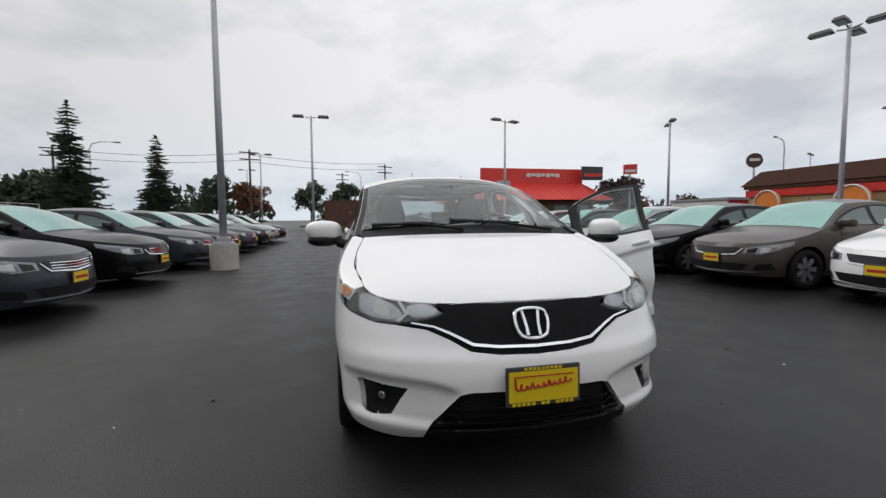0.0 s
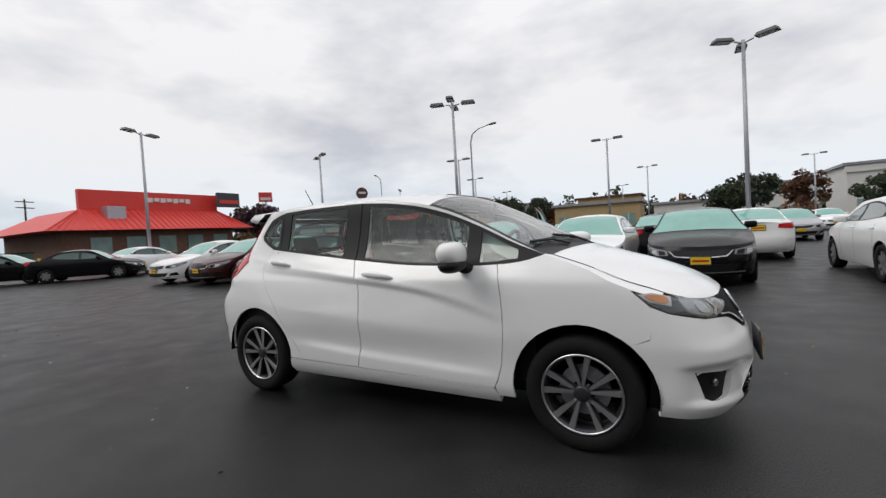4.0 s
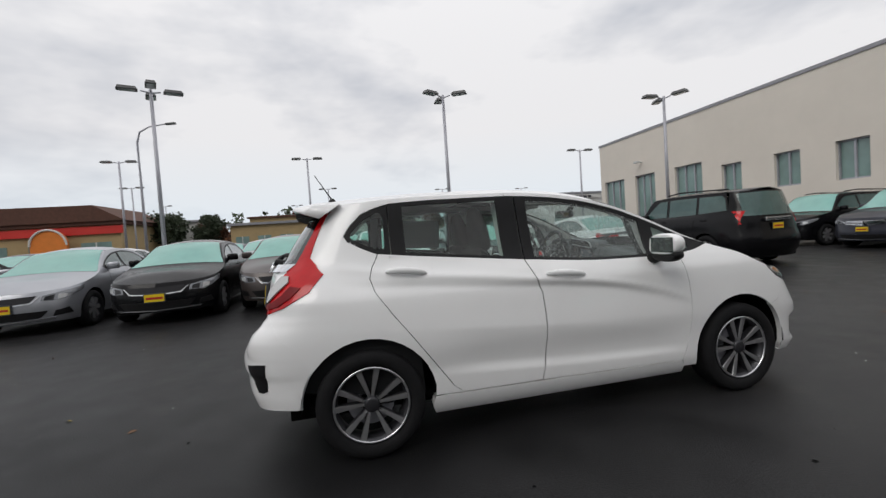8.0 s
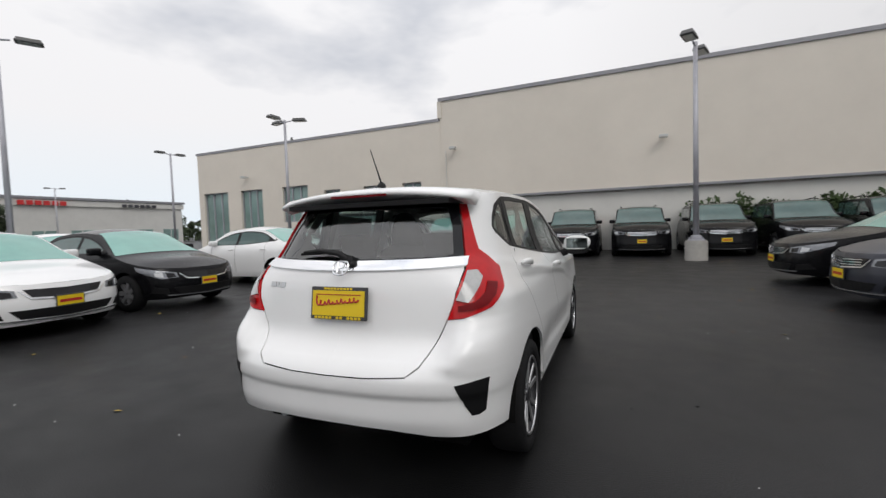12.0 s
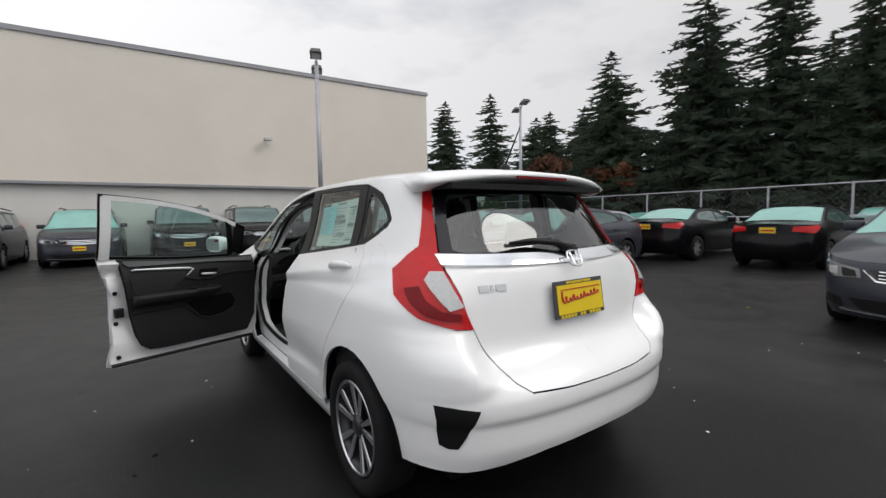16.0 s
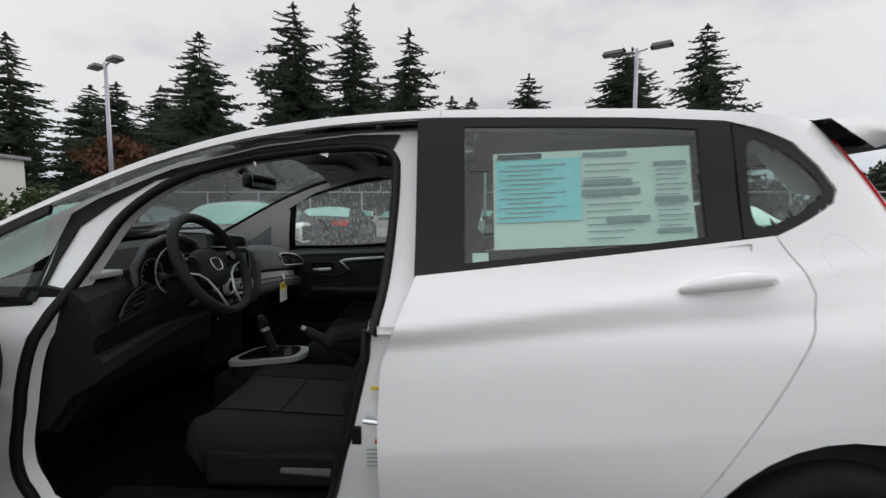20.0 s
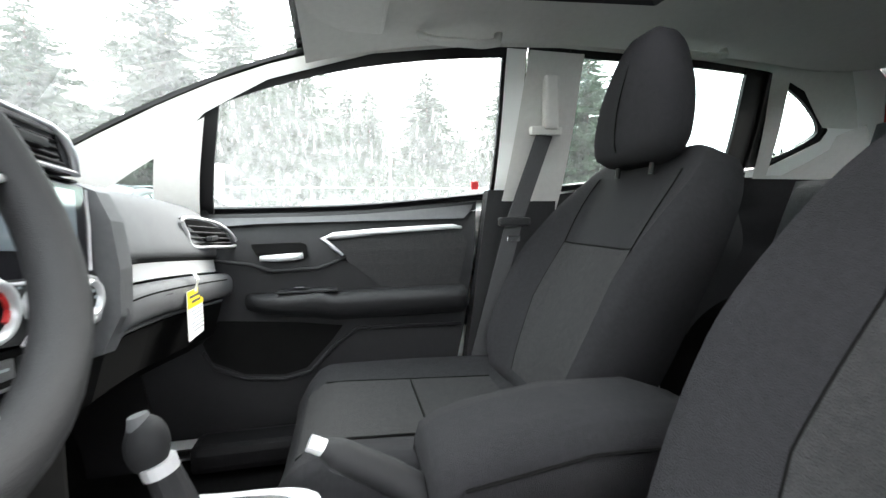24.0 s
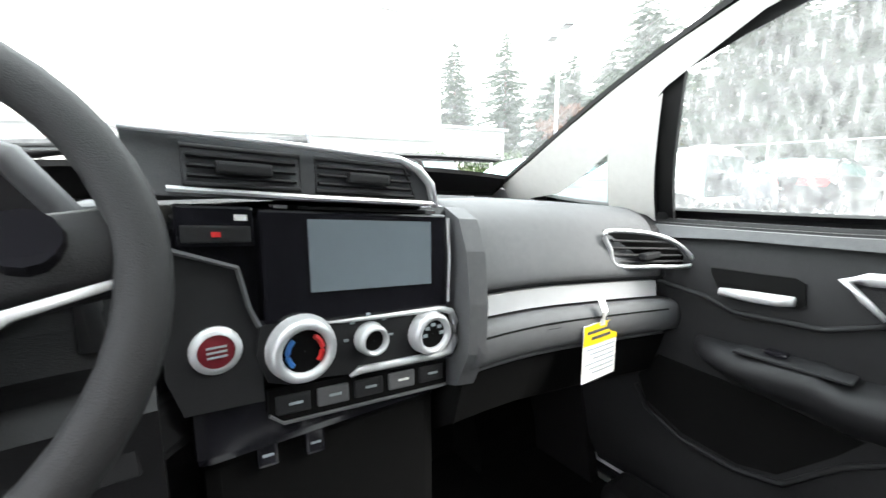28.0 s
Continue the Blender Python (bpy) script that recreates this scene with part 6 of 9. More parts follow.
# hinged left front door: everything on it is built closed, then swung open about its hinge
DOORS, RDOORS = {}, {}
for side in (1, -1):
    # fender with its wheel arch
    up = [p for p in yedge(-1.655, -1.085, 14)]
    arc2 = [p for p in arch_f if p[1] > -1.515]
    fen = S(*arc2) + S(("s", -0.80, 0.236), ("s", -0.785, 0.288)) + [HB.uz(k, a - 0.005, z) for k, a, z in DOOR_F[1:]] + S(*[("s", y, interp(BELT, y) - 0.002) for y in (-0.85, -0.95, -1.0, -1.075)]) + list(reversed(up)) + S(HEAD_REAR, ("s", -1.60, 0.778), ("s", -1.625, 0.72), ("s", -1.60, 0.62), ("s", -1.513, 0.585))
    hskin("front_fender", fen, "white_paint", hatch_car, side, step=(0.05, 0.0125))
    # sill under the doors
    sill = S(*[("s", -0.80 + 1.70 * k / 10, 0.188) for k in range(11)]) + S(("s", 0.92, 0.24), ("s", 0.905, 0.30)) + S(*[("s", 0.735 - (0.735 + 0.775) * k / 10, 0.299 - 0.02 * k / 10) for k in range(11)]) + S(("s", -0.80, 0.235))
    hskin("sill", sill, "white_paint", hatch_car, side, depth=0.05)
    # front door
    fd = S(*[("s", -0.775 + 1.005 * k / 8, 0.283 + 0.019 * k / 8) for k in range(9)]) + [HB.uz(k, a - 0.004, z) for k, a, z in SEAM[1:]] + S(*reversed(ybelt(-0.81, 0.272))) + [HB.uz(*p) for p in reversed(DOOR_F[1:-1])]
    fdoor = hskin("front_door", fd, "white_paint", hatch_car, side, step=(0.05, 0.0125), label="white driver's door standing wide open" if side == 1 else "")
    DOORS[side] = fdoor
    rd = S(*[("s", 0.239 + 0.496 * k / 5, 0.303 + 0.004 * k / 5) for k in range(6)]) + [HB.uz(*p) for p in DOOR_R[1:]] + S(*reversed(ybelt(0.28, 1.16))) + [HB.uz(k, a + 0.004, z) for k, a, z in reversed(SEAM[:-1])]
    rdoor = hskin("rear_door", rd, "white_paint", hatch_car, side, step=(0.05, 0.0125))
    RDOORS[side] = rdoor
    # rear quarter: round the arch, up the pillar to the roof rail
    arcr = [p for p in arch_r if p[1] < 1.60]
    quarter = S(("s", 0.90, 0.31)) + S(*arcr[1:]) + S(("s", 1.585, 0.55), ("s", 1.66, 0.66), ("s", 1.76, 0.78)) + S(*[LAMP_T[i] for i in (6, 5, 4, 3, 2, 1, 0)])
    quarter += list(reversed(yedge(0.34, 1.84, 20)))
    quarter += S(("s", 0.34, 1.439)) + S(*ywtop(0.34, 1.07, 10, 0.002)) + S(("s", 1.16, 1.405), ("s", 1.245, 1.372), ("s", 1.31, 1.31), ("s", 1.352, 1.25), ("s", 1.335, 1.215), ("s", 1.17, 1.132)) + [HB.uz(k, a + 0.005, z) for k, a, z in reversed(DOOR_R[:-1])]
    hskin("rear_quarter", quarter, "white_paint", hatch_car, side, step=(0.05, 0.0125))
    # A-pillar and rail over the front door
    rail = S(*ywtop(-1.06, 0.335, 22, 0.002)) + list(reversed(yedge(-1.075, 0.335, 22)))
    hskin("roof_rail", rail, "white_paint", hatch_car, side)
    # black window surrounds
    def band(name, a, b, lo, hi, parent, mt="black_plastic"):
        n = max(3, int((b - a) / 0.05))
        poly = S(*[("s", a + (b - a) * k / n, lo(a + (b - a) * k / n)) for k in range(n + 1)]) + S(*[("s", b - (b - a) * k / n, hi(b - (b - a) * k / n)) for k in range(n + 1)])
        return hskin(name, poly, mt, parent, side, lift=-0.002, depth=0.012)
    fb = lambda y: interp(BELT, y)
    ft = lambda y: interp(WTOP, y)
    band("sail_trim", -1.07, -0.93, lambda y: fb(y) + 0.001, ft, hatch_car)
    band("window_trim", -0.93, -0.69, lambda y: max(ft(y) - 0.022, fb(y) + 0.02), ft, hatch_car)
    band("window_trim", -0.93, -0.69, lambda y: fb(y) + 0.001, lambda y: fb(y) + 0.02, hatch_car)
    band("mirror_pillar", -0.69, -0.60, lambda y: fb(y) + 0.001, ft, fdoor)
    band("window_trim", -0.60, 0.20, lambda y: ft(y) - 0.022, ft, fdoor)
    band("window_trim", -0.60, 0.20, lambda y: fb(y) + 0.001, lambda y: fb(y) + 0.018, fdoor)
    band("centre_pillar", 0.20, 0.268, lambda y: fb(y) + 0.001, ft, fdoor)
    band("centre_pillar", 0.276, 0.40, lambda y: fb(y) + 0.001, ft, rdoor)
    band("window_trim", 0.40, 1.0, lambda y: ft(y) - 0.022, ft, rdoor)
    band("window_trim", 0.40, 1.0, lambda y: fb(y) + 0.001, lambda y: fb(y) + 0.018, rdoor)
    band("rear_pillar", 1.0, 1.085, lambda y: fb(y) + 0.001, ft, rdoor)
    qg = S(("s", 1.09, 1.128), ("s", 1.17, 1.134), ("s", 1.335, 1.217), ("s", 1.348, 1.25), ("s", 1.305, 1.31), ("s", 1.24, 1.370), ("s", 1.16, 1.402), ("s", 1.09, 1.42))
    qh = smooth_poly(S(("s", 1.125, 1.165), ("s", 1.18, 1.165), ("s", 1.30, 1.225), ("s", 1.31, 1.26), ("s", 1.265, 1.31), ("s", 1.20, 1.355), ("s", 1.13, 1.375), ("s", 1.118, 1.27)), 4)
    hskin_holed("quarter_trim", qg, qh, "black_plastic", hatch_car, side, lift=-0.004, step=(0.02, 0.02))
    def pane(name, pts, parent):
        ob = hskin(name, S(*pts), "glass_wet" if side < 0 and parent is fdoor else "glass", parent, side, lift=-0.006, depth=0)
        ob.visible_shadow = False
        return ob
    pane("quarter_glass", [("s", -0.93, fb(-0.93) + 0.018), ("s", -0.69, fb(-0.69) + 0.018), ("s", -0.69, ft(-0.69) - 0.02), ("s", -0.80, ft(-0.80) - 0.02), ("s", -0.93, ft(-0.93) - 0.02)], hatch_car)
    pane("window_glass", ybelt(-0.60, 0.205, 10, 0.014) + list(reversed(ywtop(-0.60, 0.205, 10, -0.018))), fdoor)
    pane("window_glass", ybelt(0.395, 1.005, 10, 0.014) + list(reversed(ywtop(0.395, 1.005, 10, -0.018))), rdoor)
    qgl = hskin("quarter_glass", qh, "glass", hatch_car, side, lift=-0.006, depth=0)
    qgl.visible_shadow = False
    # door handles
    for y0, y1, z, dr in ((-0.095, 0.165, 0.925, fdoor), (0.90, 1.15, 1.015, rdoor)):
        ym = (y0 + y1) / 2
        n = HB.outward(HB.us_at(ym), z, side)
        pts, rr = [], []
        for k in range(9):
            t = k / 8
            y = y0 + (y1 - y0) * t
            p = HB.wrap(HB.us_at(y), z + 0.10 * (y - ym) * 0.9, side)
            pts.append(p + n * (0.004 + 0.026 * math.sin(math.pi * t) ** 0.6))
            rr.append(0.005 + 0.010 * math.sin(math.pi * t) ** 0.5)
        part("handle", tube(pts, rr, 10, flat=1.4), "white_paint", dr, smooth=True)
        cup = smooth_poly([(HB.us_at(y0 + 0.06), z - 0.028), (HB.us_at(y1 - 0.06), z - 0.012), (HB.us_at(y1 - 0.05), z + 0.02), (HB.us_at(y0 + 0.07), z + 0.008)], 4)
        hskin("handle_cup", cup, "white_paint", dr, side, lift=0.001, depth=0)
    # mirror
    base = HB.wrap(HB.us_at(-0.62), 1.03, side)
    c = base + Vector((0.185 * side, 0.02, 0.035))
    bm = bmesh.new()
    bmesh.ops.create_uvsphere(bm, u_segments=24, v_segments=16, radius=1)
    for v in bm.verts:
        q = v.co
        q.x, q.y, q.z = (abs(q.x) ** 0.75) * math.copysign(0.122, q.x), (abs(q.y) ** 0.9) * math.copysign(0.072, q.y), (abs(q.z) ** 0.75) * math.copysign(0.070, q.z)
        if q.y > 0.035:
            q.y = 0.035
        q.x -= 0.02 * side * (1 if q.z < 0 else 0) * abs(q.z) / 0.08
    bmesh.ops.translate(bm, verts=bm.verts, vec=c)
    mir = part("mirror", bm, "white_paint", fdoor, "white door mirror on a black foot", smooth=True)
    part("mirror_foot", tube([base + Vector((-0.02 * side, 0, -0.055)), base + Vector((0.03 * side, 0.0, -0.062)), base + Vector((0.075 * side, 0.005, -0.05)), base + Vector((0.095 * side, 0.012, -0.01))], [0.042, 0.046, 0.044, 0.04], 12, flat=0.8), "black_plastic", mir, smooth=True)
    lowm = bmesh.new()
    bmesh.ops.create_uvsphere(lowm, u_segments=22, v_segments=10, radius=1)
    for v in lowm.verts:
        v.co = Vector((math.copysign(abs(v.co.x) ** 0.75, v.co.x) * 0.108, min(v.co.y * 0.074, 0.03), v.co.z * 0.044 - 0.064)) + c
    part("mirror_underside", lowm, "black_plastic", mir, smooth=True)
    part("mirror_glass", box(c + Vector((-0.094, 0.035, -0.046)), c + Vector((0.094, 0.038, 0.046)), 0.001), "mirror", mir)
    part("mirror_trim", box(c + Vector((-0.10, 0.02, -0.070)), c + Vector((0.10, 0.036, -0.055)), 0.006), "black_plastic", mir)
    # head lamp
    hl_pts = [("f", 0.369, 0.737), ("f", 0.42, 0.716), ("f", 0.50, 0.700), ("f", 0.58, 0.693), ("f", 0.66, 0.699), ("s", -1.69, 0.740), ("s", -1.60, 0.781), HEAD_REAR]
    lamp_poly = S(*hl_pts) + [(u, z - 0.004) for u, z in yedge(-1.67, -2.02, 10)]
    hl = hskin("headlight", lamp_poly, "gloss_black", hatch_car, side, lift=0.0, depth=0.03, label="clear swept-back headlight with an amber corner")
    lcx, lcz = sum(p[0] for p in lamp_poly) / len(lamp_poly), sum(p[1] for p in lamp_poly) / len(lamp_poly)
    bowl = S(("f", 0.72, 0.742), ("f", 0.66, 0.717), ("f", 0.585, 0.711), ("f", 0.545, 0.728), ("f", 0.575, 0.765), ("f", 0.64, 0.792), ("f", 0.71, 0.805))
    hskin("lamp_bowl", smooth_poly(bowl, 3), "bowl", hl, side, lift=0.003, depth=0.004)
    hskin("projector", smooth_poly(S(("f", 0.60, 0.722), ("f", 0.66, 0.732), ("f", 0.655, 0.772), ("f", 0.605, 0.765)), 5), "white_lens", hl, side, lift=0.007, depth=0.004)
    hskin("inner_bowl", smooth_poly(S(("f", 0.395, 0.744), ("f", 0.46, 0.722), ("f", 0.515, 0.728), ("f", 0.52, 0.762), ("f", 0.44, 0.772)), 3), "bowl", hl, side, lift=0.003, depth=0.004)
    hskin("light_guide", S(("f", 0.56, 0.699), ("f", 0.575, 0.707), ("f", 0.535, 0.732), ("f", 0.56, 0.778), ("f", 0.548, 0.782), ("f", 0.518, 0.733)), "white_lens", hl, side, lift=0.008, depth=0.004)
    am = S(("s", -1.695, 0.772), ("s", -1.60, 0.797), ("s", -1.552, 0.832), ("s", -1.61, 0.838), ("s", -1.69, 0.815))
    hskin("amber_surround", am, "white_lens", hl, side, lift=0.004, depth=0.004)
    acx, acz = sum(p[0] for p in am) / 5, sum(p[1] for p in am) / 5
    hskin("amber_reflector", smooth_poly([(acx + (u - acx) * 0.66, acz + (z - acz) * 0.66) for u, z in am], 3), "amber", hl, side, lift=0.0075, depth=0.003)
    cover = hskin("lens", [(lcx + (u - lcx) * 0.985, lcz + (z - lcz) * 0.96) for u, z in lamp_poly], "lamp_cover", hl, side, lift=0.013, depth=0)
    cover.visible_shadow = False
    # fog lamp recess
    fog = [("s", -1.782, 0.452), ("s", -1.87, 0.446), ("f", 0.535, 0.434), ("f", 0.568, 0.385), ("f", 0.605, 0.318), ("s", -1.87, 0.309), ("s", -1.825, 0.315), ("s", -1.802, 0.39)]
    fr = hskin("fog_recess", S(*fog), "black_plastic", hatch_car, side, lift=-0.028, depth=0.0)
    fp = HB.wrap(HB.uz("s", -1.885, 0.385)[0], 0.385, side)
    fn = HB.outward(HB.uz("s", -1.885, 0.385)[0], 0.385, side)
    fl = part("fog_lamp", cyl(fp - fn * 0.036, fp - fn * 0.018, 0.021, 0.021, 20), "alloy_dark", fr)
    part("lens", cyl(fp - fn * 0.0179, fp - fn * 0.014, 0.017, 0.013, 20), "bowl", fl)
    # front bumper half with the fog opening cut through by a slit
    low = S(("f", 0.475, 0.218), ("f", 0.56, 0.210), ("f", 0.66, 0.216), ("s", -1.72, 0.228), ("s", -1.625, 0.236))
    arcb = [p for p in arch_f if p[1] < -1.515]
    bump = S(("f", 0.0, 0.432), ("f", 0.29, 0.434), ("f", 0.335, 0.424), ("f", 0.44, 0.298)) + low + S(*arcb) + S(("s", -1.513, 0.585), ("s", -1.60, 0.615), ("s", -1.622, 0.715), ("s", -1.604, 0.774))
    bump += S(*[(k, a, z - 0.003) for k, a, z in (hl_pts[i] for i in (5, 4, 3))])
    bump += S(("f", 0.45, 0.674), ("f", 0.36, 0.636), ("f", 0.28, 0.592), ("f", 0.16, 0.577), ("f", 0.0, 0.573))
    hskin_holed("front_bumper", bump, S(*fog), "white_paint", hatch_car, side, depth=0.03, step=(0.03, 0.0125))
    # rear bumper half
    arcq = [p for p in arch_r if p[1] > 1.55]
    rfog = S(("s", 1.81, 0.582), ("s", 1.86, 0.578), ("r", 0.612, 0.562), ("r", 0.648, 0.465), ("r", 0.672, 0.418), ("s", 1.838, 0.418), ("s", 1.812, 0.432))
    rb = [(HB.total, 0.345)] + S(("r", 0.30, 0.342), ("r", 0.42, 0.33), ("r", 0.50, 0.318), ("r", 0.64, 0.318), ("s", 1.75, 0.325), ("s", 1.636, 0.322)) + S(*reversed([p for p in arch_r if p[1] > 1.59 and p[2] > 0.34])) + S(("s", 1.583, 0.555), ("s", 1.658, 0.665), ("s", 1.757, 0.785), ("r", 0.635, 0.833), ("r", 0.548, 0.822), ("r", 0.50, 0.72), ("r", 0.455, 0.63), ("r", 0.40, 0.592), ("r", 0.2, 0.58)) + [(HB.total, 0.578)]
    hskin("rear_bumper", rb, "white_paint", hatch_car, side, step=(0.05, 0.0125))
    hskin("rear_vent", rfog, "black_plastic", hatch_car, side, lift=0.003, depth=0.006, step=(0.02, 0.0125), label="black mesh bumper corner insert")
    # tail lamp
    tl_poly = S(*LAMP_T) + S(("r", 0.585, 0.95), ("r", 0.605, 1.05), ("r", 0.585, 1.10), ("r", 0.545, 1.25), ("r", 0.50, 1.385))
    tl = hskin("tail_light", tl_poly, "red_lens", hatch_car, side, lift=0.006, depth=0.03, label="large red tail light running up the pillar")
    hskin("reverse_lens", S(("r", 0.588, 0.912), ("r", 0.640, 0.900), ("r", 0.672, 1.005), ("r", 0.645, 1.036), ("r", 0.610, 1.036)), "white_lens", tl, side, lift=0.017, depth=0.008, step=(0.02, 0.0125), label="clear reversing lens")
    hskin("lamp_core", S(("s", 1.60, 0.975), ("s", 1.655, 0.925), ("s", 1.72, 0.885), ("r", 0.655, 0.866), ("r", 0.60, 0.862), ("r", 0.60, 0.888), ("r", 0.662, 0.900), ("s", 1.70, 0.940), ("s", 1.655, 0.985)), "dark_red_lens", tl, side, lift=0.012, depth=0.004, step=(0.02, 0.0125))
    # hatch, half by half
    ht = [(HB.total, 0.584)] + S(("r", 0.2, 0.586), ("r", 0.40, 0.598), ("r", 0.45, 0.636), ("r", 0.495, 0.722), ("r", 0.543, 0.826), ("r", 0.58, 0.95), ("r", 0.598, 1.045), ("r", 0.585, 1.088)) + [(HB.total, 1.083)]
    tailgate = hskin("tailgate", ht, "white_paint", hatch_car, side)
    hskin("tailgate_chrome", [(HB.total, 1.045)] + S(("r", 0.20, 1.047), ("r", 0.40, 1.052), ("r", 0.605, 1.06), ("r", 0.595, 1.10), ("r", 0.4, 1.092)) + [(HB.total, 1.086)], "chrome", tailgate, side, lift=0.014, depth=0.02, label="wide chrome tailgate bar")
    for fr_ in ([(HB.total, 1.086)] + S(("r", 0.58, 1.096), ("r", 0.572, 1.128), ("r", 0.53, 1.124), ("r", 0.50, 1.11)) + [(HB.total, 1.102)], S(("r", 0.53, 1.124), ("r", 0.572, 1.128), ("r", 0.54, 1.25), ("r", 0.495, 1.385), ("r", 0.44, 1.36), ("r", 0.455, 1.348), ("r", 0.50, 1.25)), [(HB.total, 1.366)] + S(("r", 0.44, 1.36), ("r", 0.495, 1.385)) + [(HB.total, 1.40)]):
        hskin("rear_glass_frame", fr_, "gloss_black", tailgate, side, lift=-0.003, depth=0.006)
    gl = hskin("rear_glass", [(HB.total, 1.10)] + S(("r", 0.50, 1.108), ("r", 0.53, 1.125), ("r", 0.50, 1.25), ("r", 0.455, 1.35), ("r", 0.43, 1.362)) + [(HB.total, 1.37)], "glass_back", tailgate, side, lift=-0.007, depth=0)
    gl.visible_shadow = False
    # wheel housings, then black shells painting the shade behind nose and tail openings
    for ay in (AF, AR):
        wl = part("wheel_housing", half_tub(ARR + 0.006, -0.34 * side, -0.02 * side), "under", hatch_car)
        wl.matrix_basis = pose(side * 0.835, ay, AZ)
    poly = [(0.0, 0.25), (HB.us_at(-1.60), 0.25), (HB.us_at(-1.60), 0.75), (0.0, 0.72)]
    hskin("inner_shell", poly, "under", hatch_car, side, lift=-0.035, depth=0, step=(0.2, 0.2))
    poly = [(HB.us_at(1.66), 0.36), (HB.total, 0.36), (HB.total, 0.66), (HB.us_at(1.66), 0.66)]
    hskin("inner_shell", poly, "under", hatch_car, side, lift=-0.04, depth=0, step=(0.2, 0.2))

# hood, windscreen, roof, spoiler
def lid_panel(name, poly, mt, lift=0.0, depth=0.01, step=(0.08, 0.04), label="", parent=None):
    return part(name, faces_out(HB.lid(poly, step, lift, depth), (0, 0, 0.75)), mt, parent or hatch_car, label, smooth=True)


hood_edge = [(-0.90, -1.115), (-0.905, -1.3), (-0.90, -1.5), (-0.895, -1.60), (-0.925, -1.68), (-0.955, -1.76), (-0.965, -1.85), (-0.95, -1.905), (-0.7, -1.926), (-0.35, -1.931), (0, -1.933)]
hood_poly = hood_edge + [(-s, y) for s, y in reversed(hood_edge[:-1])]
hood = lid_panel("hood", hood_poly, "white_paint", lift=0.002)
for sgn in (1, -1):
    part("shut_line", tube([HB.deck_s(sgn * s * 1.004, y) + Vector((0, 0, 0.001)) for s, y in hood_edge[:6]], 0.0019, 5), "under", hood)
lid_panel("nose_panel", [(-1, -1.56), (1, -1.56), (1, -1.49), (-1, -1.49)], "white_paint", lift=-0.004)
lid_panel("lamp_top", [(-1, HB.ty[0]), (1, HB.ty[0]), (1, -1.564), (-1, -1.564)], "gloss_black", lift=-0.004)
for sgn in (1, -1):
    lid_panel("fender_top", [(sgn * s, y) for s, y in ((0.908, -1.115), (0.913, -1.3), (0.908, -1.55), (0.90, -1.66), (1.0, -1.66), (1.0, -1.08), (0.97, -1.08))], "white_paint", lift=-0.001)
cowl = lid_panel("cowl", [(-0.965, -1.11), (-0.5, -1.125), (0.5, -1.125), (0.965, -1.11), (0.94, -1.0), (-0.94, -1.0)], "black_plastic", lift=-0.012, label="black plastic cowl at the windscreen foot")
lid_panel("windscreen_border", [(-0.95, -1.0), (0.95, -1.0), (0.945, -0.33), (-0.945, -0.33)], "glass_front", lift=0.001, depth=0, label="curved windscreen").visible_shadow = False
for sgn in (1, -1):
    lid_panel("pillar_trim", [(sgn * 0.95, -1.06), (sgn * 1.0, -1.08), (sgn * 1.0, -0.30), (sgn * 0.945, -0.30)], "black_plastic", lift=-0.001)
lid_panel("windscreen_header", [(-0.945, -0.33), (0.945, -0.33), (0.945, -0.295), (-0.945, -0.295)], "gloss_black", lift=0.001, depth=0)
roof_y1 = HB.ty[-1]
lid_panel("roof", [(-1, -0.295), (1, -0.295), (1, 0.02), (0.62, 0.02), (-0.62, 0.02), (-1, 0.02)], "white_paint", depth=0.02)
lid_panel("roof", [(-1, 0.46), (1, 0.46), (1, roof_y1), (-1, roof_y1)], "white_paint", depth=0.02)
for sgn in (1, -1):
    lid_panel("roof", [(sgn * 0.62, 0.02), (sgn * 1.0, 0.02), (sgn * 1.0, 0.46), (sgn * 0.62, 0.46)], "white_paint", depth=0.02)
lid_panel("sunroof_glass", [(-0.62, 0.02), (0.62, 0.02), (0.62, 0.46), (-0.62, 0.46)], "glass_roof", lift=-0.004, depth=0).visible_shadow = False
# spoiler: a white lip over the rear window with a dark underside
pts = []
bm = bmesh.new()
rows = []
for k in range(25):
    x = -0.60 + 1.2 * k / 24
    q = abs(x) / 0.60
    yb = 1.665 - 0.10 * q ** 3
    zt = 1.455 - 0.045 * q ** 2.4
    rows.append([bm.verts.new(v) for v in ((x, 1.36, HB.deck(x * 0.95, 1.36).z + 0.002 - 0.004), (x, 1.50, zt + 0.028), (x, yb - 0.02, zt + 0.004), (x, yb, zt - 0.014), (x, yb - 0.015, zt - 0.026), (x, 1.48, zt - 0.05))])
for a, b in zip(rows, rows[1:]):
    for i in range(5):
        bm.faces.new((a[i], b[i], b[i + 1], a[i + 1]))
bm.faces.new(rows[0])
bm.faces.new(rows[-1][::-1])
bmesh.ops.recalc_face_normals(bm, faces=bm.faces[:])
spoiler = part("spoiler", bm, "white_paint", hatch_car, "white roof spoiler over the rear window", smooth=True)
part("spoiler_underside", prism([(-0.55, 1.47), (0.55, 1.47), (0.50, 1.615), (0.0, 1.64), (-0.50, 1.615)], lambda a, b: (a, b, 1.375), lambda a, b: (a, b, 1.40)), "black_plastic", spoiler)
part("brake_light", box((-0.17, 1.652, 1.424), (0.17, 1.660, 1.440), 0.002), "dark_red_lens", spoiler)
an = part("antenna", lathe([(0.028, 0.0), (0.024, 0.015), (0.012, 0.03)], 12, "z"), "black_plastic", hatch_car, "thin black roof antenna")
